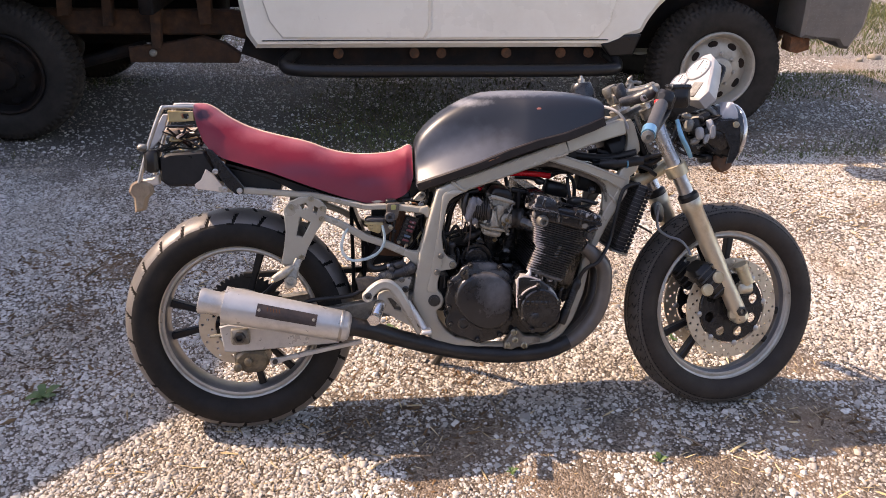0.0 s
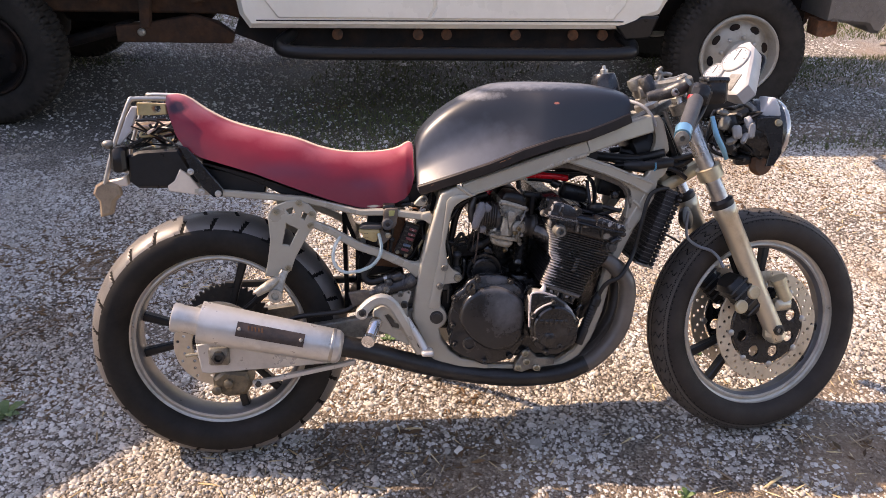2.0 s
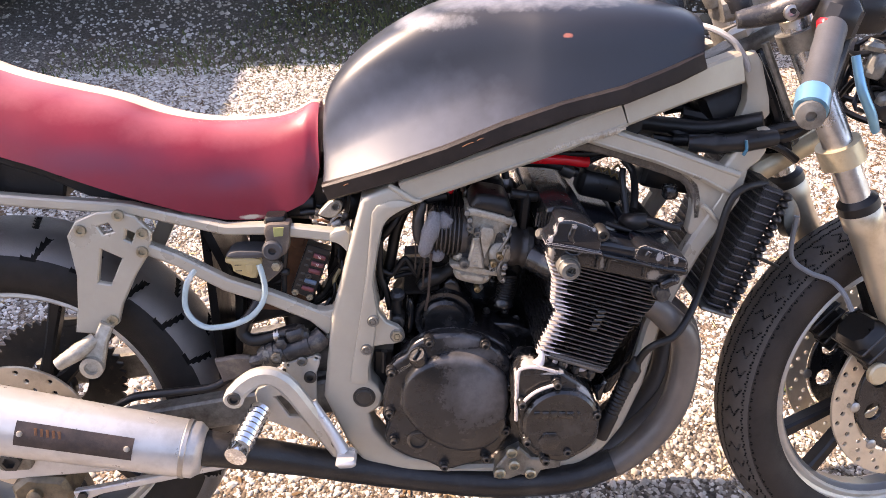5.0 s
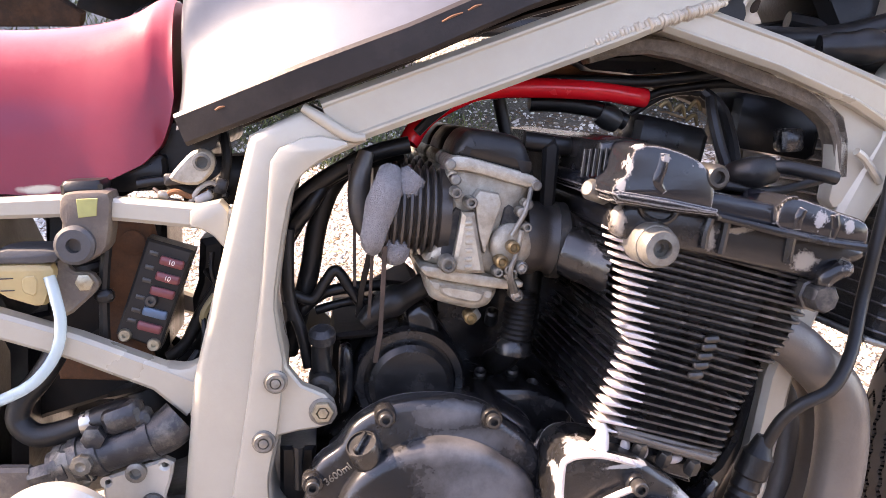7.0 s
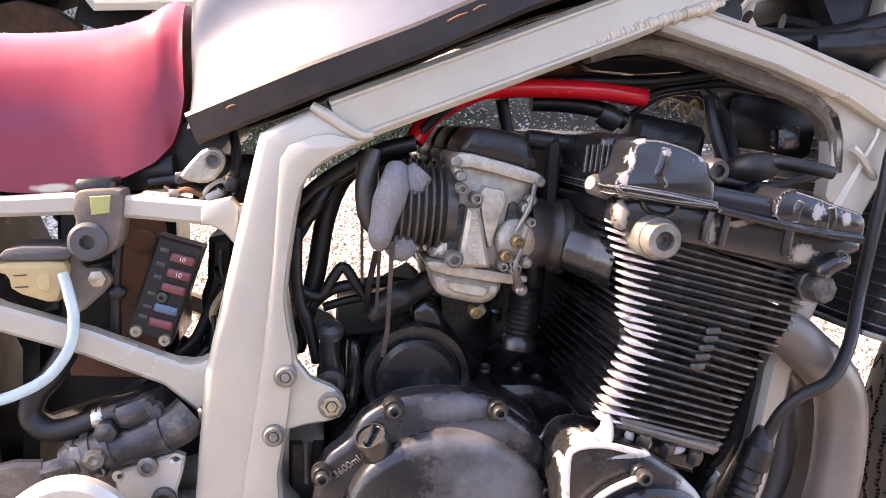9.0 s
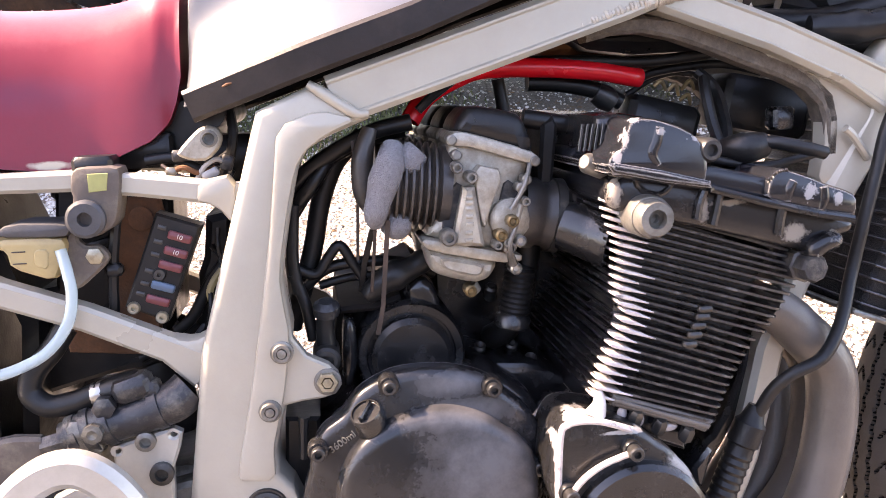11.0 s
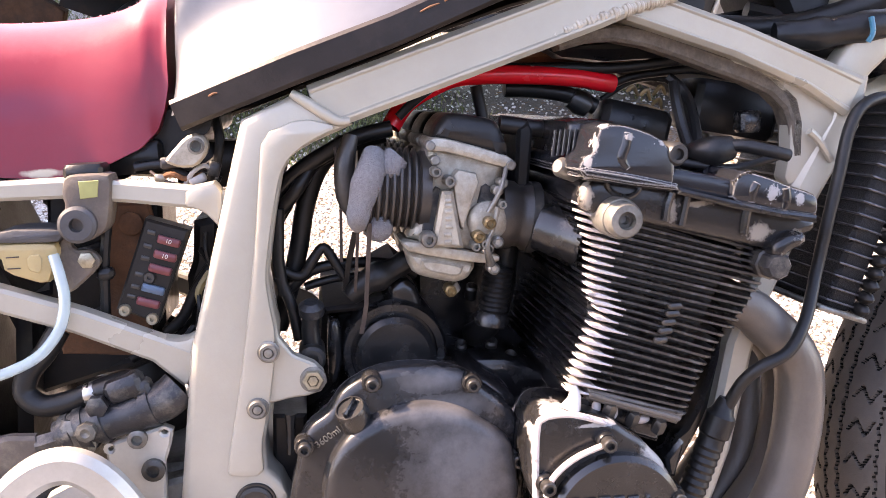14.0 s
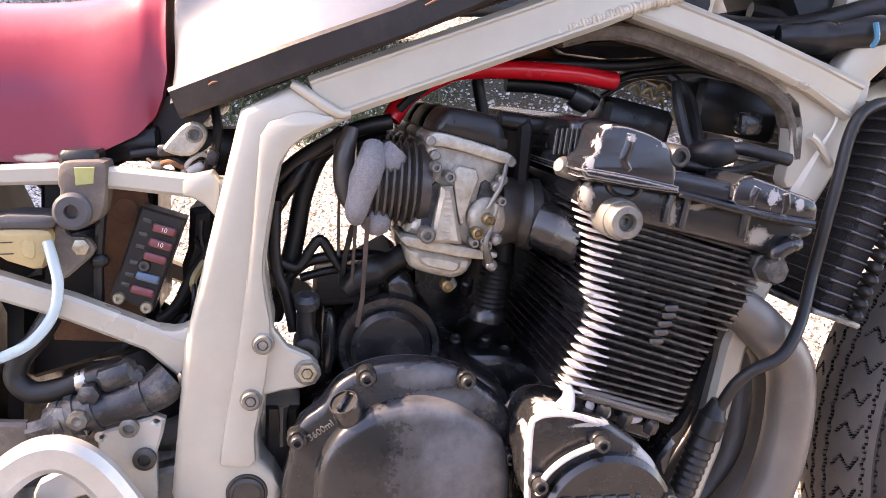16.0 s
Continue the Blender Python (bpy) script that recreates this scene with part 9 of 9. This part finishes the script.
# -- oil pipe, cooler --
part("oil_pipe", Shape().tube([(0.419, -0.11, 0.712), (0.392, -0.118, 0.712), (0.371, -0.124, 0.703), (0.36, -0.126, 0.683), (0.352, -0.128, 0.649), (0.341, -0.13, 0.604), (0.33, -0.133, 0.559), (0.306, -0.158, 0.525), (0.285, -0.168, 0.501), (0.259, -0.168, 0.489), (0.246, -0.162, 0.474), (0.237, -0.155, 0.451)], 0.0055, 12, 8), RUBBER, bike, "black oil cooler pipe")
fp, fq = Vector([(0.234, -0.152, 0.446)][0]), Vector([(0.198, -0.152, 0.352)][0])
L2 = (fq - fp).length
part("pipe_fitting", Shape().lathe([(0.007, -0.012), (0.010, 0.0), (0.0135, 0.004), (0.0135, 0.022), (0.0115, 0.024), (0.0115, 0.030)] + [v for i in range(8) for v in ((0.0125, 0.033 + i * 0.007), (0.0112, 0.036 + i * 0.007))] + [(0.0135, 0.090), (0.0135, L2 + 0.03)], aim(fp, fq - fp), 20), RUBBER, bike, "black knurled hose fitting")
oc = [Vector(p) for p in ([(0.429, -0.13, 0.709)][0], [(0.36, -0.13, 0.522)][0])]
for p in oc:
    p.y = 0.0
od = (oc[1] - oc[0]).normalized()
on = Vector((od.z, 0, -od.x))
if on.x < 0:
    on = -on
OM = Matrix((Vector((0, 1, 0)), on, od)).transposed().to_4x4()
OL = (oc[1] - oc[0]).length
cool = Shape().box((0.25, 0.030, OL), Matrix.Translation((oc[0] + oc[1]) / 2) @ OM, 0.004)
ck = part("oil_cooler", cool, COOLER_CORE, bike, "black finned oil cooler behind the front wheel")
part("cooler_flange", Shape().box((0.268, 0.052, 0.005), Matrix.Translation(oc[1] + od * 0.003) @ OM, 0.0015), ALU_DULL, ck, "pale lower flange of the cooler")
for i in range(17):
    m = Matrix.Translation(oc[0] + od * (OL * (i + 0.5) / 17)) @ OM
    part("cooler_fin", Shape().box((0.256, 0.036, 0.0020), m, 0.0007), COOLER_EDGE, ck)
    part("row_end", Shape().ball(m @ Vector((-0.128, 0.018, 0)), 0.0075, 6, (0.9, 1.6, 0.8)), RUBBER, ck)
part("horn", Shape().lathe([(0.01, 0), (0.03, 0.006), (0.032, 0.02), (0.02, 0.026), (0.0, 0.026)], aim((0.52, 0.05, 0.60), (0.6, -0.6, 0.2)), 20), DARK_STEEL, bike)
part("speedo_cable", Shape().tube([(0.495, -0.06, 0.643), (0.495, -0.06, 0.578), (0.526, -0.06, 0.549), (0.558, -0.07, 0.538), (0.572, -0.09, 0.524), (0.584, -0.1, 0.498)], 0.004, 8), HOSE_GREY, bike, "grey speedometer cable")
part("oil_line", Shape().tube([(0.402, -0.09, 0.596), (0.437, -0.08, 0.583), (0.477, -0.06, 0.559)], 0.003, 8), RUBBER, bike)

# -- electrics behind the frame upright --
fb = [[(-0.246, -0.104, 0.64), (-0.212, -0.104, 0.628), (-0.244, -0.104, 0.551), (-0.276, -0.104, 0.566)]][0]
quad = [(x, z) for x, _, z in fb]
fx = part("fuse_box", Shape().plate(quad, -0.106, -0.085, 0.002), BLACK_PLASTIC, bike, "black fuse box with red blade fuses")
ang = math.atan2(quad[1][1] - quad[0][1], quad[1][0] - quad[0][0])
for i, (q, mt) in enumerate(zip([(-0.229, 0.62), (-0.233, 0.608), (-0.238, 0.597), (-0.245, 0.581), (-0.25, 0.57)], (FUSE_RED, FUSE_RED, FUSE_RED, FUSE_BLUE, FUSE_RED))):
    f = part("fuse", Shape().box((0.0185, 0.005, 0.0066), Matrix.Translation((q[0], -0.107, q[1])) @ Matrix.Rotation(-ang, 4, "Y"), 0.0012), mt, fx)
    if i < 2:
        lettering("10", 0.0052, Matrix.Translation((q[0], -0.1098, q[1])) @ FACE @ Matrix.Rotation(ang, 4, "Z"), PRINT, f, "rating", "", 0.0002)
for q in [(-0.247, 0.591), (-0.269, 0.565), (-0.248, 0.556)]:
    part("box_screw", Shape().lathe([(0.0052, 0), (0.0052, 0.002), (0.0042, 0.0035), (0.0018, 0.0035), (0.0016, 0.001), (0.0, 0.001)], Matrix.Translation((q[0], -0.106, q[1])) @ SIDE, 14), ZINC if q[1] < 0.58 else DARK_STEEL, fx)
for i in range(6):
    q = [(-0.242, 0.628), (-0.246, 0.617), (-0.249, 0.607), (-0.255, 0.594), (-0.259, 0.584), (-0.263, 0.576)][i]
    part("box_mark", Shape().box((0.007, 0.001, 0.0035), Matrix.Translation((q[0], -0.1062, q[1])) @ Matrix.Rotation(-ang, 4, "Y"), 0.0003), DARK_STEEL, fx)
part("battery_case", Shape().plate([(-0.339, 0.661), (-0.243, 0.654), (-0.25, 0.535), (-0.278, 0.499), (-0.375, 0.474), (-0.374, 0.568), (-0.347, 0.572)], -0.040, 0.04, 0.004), BLACK_PLASTIC, bike, "black battery case behind the rusty plate")
part("loom_cover", Shape().plate([(-0.216, 0.628), (-0.192, 0.632), (-0.202, 0.518), (-0.245, 0.523), (-0.226, 0.541), (-0.226, 0.578), (-0.22, 0.593)], -0.052, 0.02, 0.006), BLACK_PLASTIC, bike, "black plastic loom cover")
for k in range(7):
    q = [(-0.203, -0.075, 0.621), (-0.21, -0.07, 0.606), (-0.203, -0.075, 0.586), (-0.213, -0.08, 0.572), (-0.209, -0.07, 0.555), (-0.22, -0.075, 0.539), (-0.199, -0.08, 0.602)][k]
    part("loom_wire", Shape().tube([q, (q[0] + 0.012 * math.sin(k * 2.1), q[1] - 0.006, q[2] - 0.018), (q[0] + 0.008 * math.cos(k), q[1] + 0.01, q[2] - 0.045)], 0.0022 + 0.0006 * (k % 3), 6, 5), (RUBBER, BLACK_PLASTIC, YELLOW_PLASTIC, RUBBER, RUST)[k % 5], bike)
part("vertical_cable", Shape().tube([(-0.273, -0.098, 0.66), (-0.278, -0.1, 0.632), (-0.283, -0.1, 0.599), (-0.287, -0.096, 0.555)], 0.0042, 8, 5), RUBBER, bike, "black cable behind the lug")
part("cable_clip", Shape().box((0.014, 0.012, 0.010), Matrix.Translation([(-0.282, -0.102, 0.596)][0]), 0.003), BLACK_PLASTIC, bike)
part("rusty_plate", Shape().plate([(-0.283, 0.65), (-0.248, 0.648), (-0.243, 0.617), (-0.257, 0.573), (-0.256, 0.514), (-0.332, 0.522), (-0.334, 0.542), (-0.297, 0.55), (-0.289, 0.599)], -0.072, -0.066, 0.002), RUST, bike, "rust-covered steel battery plate")
part("plate_screw", Shape().lathe([(0.010, 0), (0.010, 0.003), (0.006, 0.005), (0.0, 0.005)], aim([(-0.264, -0.073, 0.632)][0], OUT), 14), RUST, bike)
bk = part("rubber_mount", Shape().plate(rounded([(-0.301, 0.675), (-0.296, 0.679), (-0.267, 0.679), (-0.265, 0.672), (-0.268, 0.651), (-0.272, 0.634), (-0.286, 0.626), (-0.296, 0.626), (-0.305, 0.634), (-0.306, 0.645), (-0.301, 0.655), (-0.303, 0.662)], 1), -0.125, -0.098, 0.004, steps=2), MOSSY, bike, "greenish alloy lug with a rubber bushing")
part("faded_sticker", Shape().plate([(-0.289, 0.674), (-0.274, 0.674), (-0.276, 0.661), (-0.289, 0.660)], -0.1258, -0.124, 0.0004), STICKER, bk, "faded yellow-green sticker")
bc = (-0.2925, 0.6405)
part("bushing", Shape().lathe([(0.0145, -0.006), (0.0145, 0.006), (0.012, 0.008), (0.0055, 0.008), (0.005, 0.0), (0.0, 0.0)], Matrix.Translation((bc[0], -0.124, bc[1])) @ SIDE, 28), RUBBER_GREY, bk)
part("seat_lug", Shape().plate(rounded([(-0.227, 0.684), (-0.223, 0.690), (-0.209, 0.704), (-0.201, 0.7065), (-0.194, 0.704), (-0.191, 0.696), (-0.194, 0.688), (-0.203, 0.679), (-0.215, 0.679)], 1), -0.106, -0.094, 0.002, [circle((-0.201, 0.696), 0.0042, 14)]), ALU, bike, "pale beige seat lug with a bolt hole")
part("lug_ring", Shape().lathe([(0.0068, -0.004), (0.0068, 0.0012), (0.0048, 0.0016), (0.0044, -0.004)], Matrix.Translation((-0.201, -0.106, 0.696)) @ SIDE, 20), ALU_DULL, bike)
# Added black plate that keeps the gap below seat and tank dark.
part("seat_hook_plate", Shape().plate([(-0.265, 0.689), (-0.25, 0.719), (-0.207, 0.738), (-0.198, 0.726), (-0.206, 0.69), (-0.235, 0.679)], -0.062, 0.06, 0.004), BLACK_PLASTIC, bike, "black plate under the seat nose")
part("relay", Shape().box((0.045, 0.03, 0.028), Matrix.Translation([(-0.256, -0.06, 0.687)][0]), 0.003), BLACK_PLASTIC, bike)
part("regulator", Shape().box((0.06, 0.05, 0.04), Matrix.Translation([(-0.196, -0.03, 0.677)][0]), 0.004), BLACK_PLASTIC, bike)
part("seat_latch", Shape().box((0.03, 0.03, 0.014), Matrix.Translation([(-0.288, -0.1, 0.679)][0]), 0.003), BLACK_PLASTIC, bike)
rsv = part("fluid_reservoir", Shape().plate(rounded([(-0.363, 0.628), (-0.314, 0.627), (-0.310, 0.620), (-0.316, 0.606), (-0.322, 0.592), (-0.353, 0.604), (-0.355, 0.617), (-0.364, 0.620)], 1), -0.121, -0.085, 0.004, steps=2), YELLOW_PLASTIC, bike, "yellowed plastic brake fluid reservoir")
part("level_panel", Shape().plate(rounded([(-0.334, 0.618), (-0.323, 0.618), (-0.325, 0.602), (-0.335, 0.606)], 1), -0.1222, -0.119, 0.0008), YELLOW_PLASTIC, rsv)
for lz in (0.617, 0.608):
    part("level_mark", Shape().box((0.010, 0.001, 0.0009), Matrix.Translation((-0.345, -0.1216, lz)), 0.0003), BROWN_PLATE, rsv)
part("reservoir_cap", Shape().plate(rounded([(-0.364, 0.629), (-0.351, 0.639), (-0.307, 0.637), (-0.305, 0.632), (-0.310, 0.626)], 1), -0.123, -0.082, 0.003, steps=2), RUBBER_GREY, rsv, "grey-black reservoir cap")
part("reservoir_tab", Shape().plate(rounded([(-0.311, 0.633), (-0.305, 0.634), (-0.303, 0.618), (-0.288, 0.617), (-0.282, 0.608), (-0.286, 0.601), (-0.309, 0.582), (-0.320, 0.586)], 1), -0.113, -0.104, 0.002), MOSSY, rsv, "grimy tan reservoir bracket")
part("tab_bolt", Shape().lathe([(0.0068, 0), (0.0068, 0.004), (0.004, 0.005), (0.0, 0.005)], aim((-0.292, -0.113, 0.610), OUT), 6), ZINC, rsv)
part("clear_hose", Shape().tube([(-0.315, -0.121, 0.617), (-0.311, -0.124, 0.6), (-0.309, -0.126, 0.582), (-0.314, -0.128, 0.56), (-0.33, -0.128, 0.54), (-0.35, -0.128, 0.529), (-0.372, -0.128, 0.523), (-0.402, -0.126, 0.522), (-0.422, -0.124, 0.538), (-0.428, -0.122, 0.561), (-0.421, -0.12, 0.592), (-0.408, -0.115, 0.61)], 0.0044, 12, 8), CLEAR_HOSE, bike, "milky clear plastic hose in a loop")
part("grey_pipe", Shape().tube([(-0.324, -0.1, 0.551), (-0.335, -0.105, 0.534), (-0.348, -0.11, 0.519), (-0.352, -0.112, 0.503), (-0.339, -0.115, 0.492), (-0.318, -0.116, 0.494), (-0.298, -0.116, 0.501)], 0.0092, 14, 8), RUBBER, bike, "thick black rubber brake hose")
part("hose_clamp", Shape().lathe([(0.009, 0), (0.010, 0.003), (0.010, 0.010), (0.009, 0.012)], aim([(-0.305, -0.116, 0.498)][0], (1, 0, 0.25)), 16), STEEL, bike)
part("brake_switch", Shape().tube([(-0.299, -0.116, 0.5), (-0.283, -0.116, 0.502), (-0.27, -0.116, 0.504), (-0.258, -0.112, 0.505)], [0.009, 0.013, 0.013, 0.008], 12, 6, wobble=0.12), BLACK_PLASTIC, bike)
mc = part("master_cylinder", Shape().tube([(-0.326, -0.125, 0.468), (-0.308, -0.125, 0.474), (-0.277, -0.125, 0.48), (-0.244, -0.125, 0.49), (-0.23, -0.12, 0.499)], [0.013, 0.0155, 0.0145, 0.0165, 0.0165], 18, 6, wobble=0.08), GRIMY, bike, "grimy rear brake master cylinder")
part("banjo", Shape().box((0.028, 0.02, 0.03), Matrix.Translation([(-0.31, -0.13, 0.47)][0]), 0.005), ALU_DULL, mc)
part("push_rod", Shape().beam([(-0.388, -0.13, 0.451), (-0.357, -0.13, 0.459), (-0.339, -0.13, 0.463)], [0.020, 0.017, 0.011], 0.006, 0.003), MOSSY, mc, "tan rusted clevis")
part("rod_nut", Shape().tube([(-0.341, -0.13, 0.464), (-0.324, -0.13, 0.468)], [0.009, 0.009], 6), GRIMY, mc)
for q, r0 in zip([(-0.321, -0.125, 0.469), (-0.309, -0.125, 0.472), (-0.296, -0.125, 0.476), (-0.257, -0.125, 0.486)], (0.0165, 0.0185, 0.0175, 0.0175)):
    part("cylinder_collar", Shape().lathe([(0.012, 0.0), (r0, 0.001), (r0, 0.008), (0.012, 0.009)], aim(q, Vector((1, 0, 0.34))), 20), GRIMY, mc)
part("collar_bolt", Shape().lathe([(0.008, 0), (0.008, 0.006), (0.004, 0.007), (0.0, 0.005)], aim([(-0.299, -0.143, 0.478)][0], OUT), 8), ALU_DULL, mc)
part("switch_plug", Shape().box((0.030, 0.022, 0.018), Matrix.Translation([(-0.271, -0.125, 0.506)][0]) @ Matrix.Rotation(-0.3, 4, "Y"), 0.004), GRIMY, mc)
part("switch_plug", Shape().box((0.016, 0.018, 0.014), Matrix.Translation([(-0.258, -0.125, 0.503)][0]) @ Matrix.Rotation(-0.3, 4, "Y"), 0.003), GRIMY, mc)
part("banjo_bolt", Shape().lathe([(0.009, 0), (0.009, 0.008), (0.005, 0.010), (0.0, 0.010)], aim([(-0.292, -0.13, 0.494)][0], OUT), 6), GRIMY, mc)
br = part("footrest_plate", Shape().plate([(-0.29, 0.458), (-0.287, 0.46), (-0.243, 0.471), (-0.236, 0.467), (-0.239, 0.454), (-0.245, 0.438), (-0.248, 0.382), (-0.28, 0.385), (-0.285, 0.407), (-0.29, 0.439)], -0.131, -0.122, 0.002, [circle((-0.287, 0.456), 0.0028, 10), circle((-0.243, 0.466), 0.0028, 10)]), ALU_PALE, bike, "bare alloy footrest plate")
for c, r in (((-0.264, 0.463), 0.008), ((-0.254, 0.435), 0.0095)):
    part("plate_bolt", Shape().lathe([(r, 0), (r, 0.004), (r * 0.75, 0.005), (r * 0.55, 0.0055), (r * 0.5, 0.001), (0.0, 0.001)], Matrix.Translation((c[0], -0.131, c[1])) @ SIDE, 18), ALU_DULL if r < 0.009 else DARK_STEEL, br)
foot = part("footrest_bracket", Shape().beam(smooth([(-0.364, -0.172, 0.426), (-0.355, -0.172, 0.439), (-0.34, -0.172, 0.453), (-0.321, -0.172, 0.463), (-0.301, -0.172, 0.462), (-0.281, -0.17, 0.444), (-0.263, -0.167, 0.41), (-0.24, -0.162, 0.365), (-0.214, -0.155, 0.316)]), 0.0138, 0.010, 0.006), ALU_PALE, bike, "thick curved alloy rider footrest bracket")
q = (-0.361, 0.429)
part("bracket_end", Shape().lathe([(0.0150, -0.010), (0.0150, 0.008), (0.0125, 0.0105), (0.0, 0.0105)], Matrix.Translation((q[0], -0.172, q[1])) @ SIDE, 24), ALU_PALE, foot)
for c in ((-0.359, 0.433), (-0.216, 0.341)):
    part("bracket_bolt", Shape().lathe([(0.0095, 0), (0.0095, 0.005), (0.006, 0.006), (0.005, 0.002), (0.0, 0.002)], Matrix.Translation((c[0], -0.182 if c[0] < -0.3 else -0.166, c[1])) @ SIDE, 16), DARK_STEEL, foot)
part("heel_plate", Shape().plate(rounded([(-0.335, 0.43), (-0.309, 0.442), (-0.284, 0.428), (-0.263, 0.384), (-0.24, 0.331), (-0.265, 0.345), (-0.295, 0.364), (-0.32, 0.375), (-0.333, 0.396)], 1), -0.156, -0.148, 0.002, [[(-0.306, 0.416), (-0.296, 0.418), (-0.268, 0.387), (-0.269, 0.379), (-0.287, 0.382)]]), ALU_PALE, foot, "alloy heel plate with a cut-out slot")
pb, pt2 = Vector([(-0.326, -0.165, 0.403)][0]), Vector([(-0.347, -0.255, 0.386)][0])
part("rider_peg", Shape().lathe([(0.013, 0)] + [v for i in range(8) for v in ((0.0165, 0.004 + i * 0.010), (0.0145, 0.010 + i * 0.010))] + [(0.017, 0.086), (0.016, 0.098), (0.0, 0.100)], aim(pb, pt2 - pb), 20), CHROME, bike, "ribbed polished rider footpeg")
part("brake_pedal", Shape().tube([(-0.252, -0.16, 0.407), (-0.224, -0.17, 0.363), (-0.207, -0.18, 0.331)], [0.009, 0.008, 0.010], 10).box((0.03, 0.04, 0.012), Matrix.Translation([(-0.202, -0.19, 0.328)][0]), 0.004), POLISHED, bike)
part("linkage_arm", Shape().plate([(-0.379, 0.376), (-0.36, 0.418), (-0.332, 0.422), (-0.288, 0.389), (-0.256, 0.364)], -0.095, -0.06, 0.004), GRIMY, bike, "grimy suspension linkage behind the footrest")
for q in [(-0.354, -0.097, 0.382), (-0.329, -0.097, 0.391), (-0.28, -0.097, 0.377)]:
    part("linkage_bolt", Shape().lathe([(0.011, 0), (0.011, 0.008), (0.007, 0.010), (0.0, 0.010)], aim(q, OUT), 6), STEEL, bike)
# Added dark plate that closes the pale gap between frame and clutch cover.
part("case_side", Shape().plate([(-0.157, 0.462), (-0.128, 0.46), (-0.134, 0.357), (-0.163, 0.36)], -0.104, 0.0, 0.003), BLACK_PLASTIC, engine)
part("side_stand", Shape().tube([(-0.05, 0.12, 0.26), (-0.10, 0.22, 0.15), (-0.14, 0.275, 0.06), (-0.17, 0.29, 0.062)], [0.012, 0.011, 0.011, 0.014], 12), DARK_STEEL, bike, "dark steel side stand")
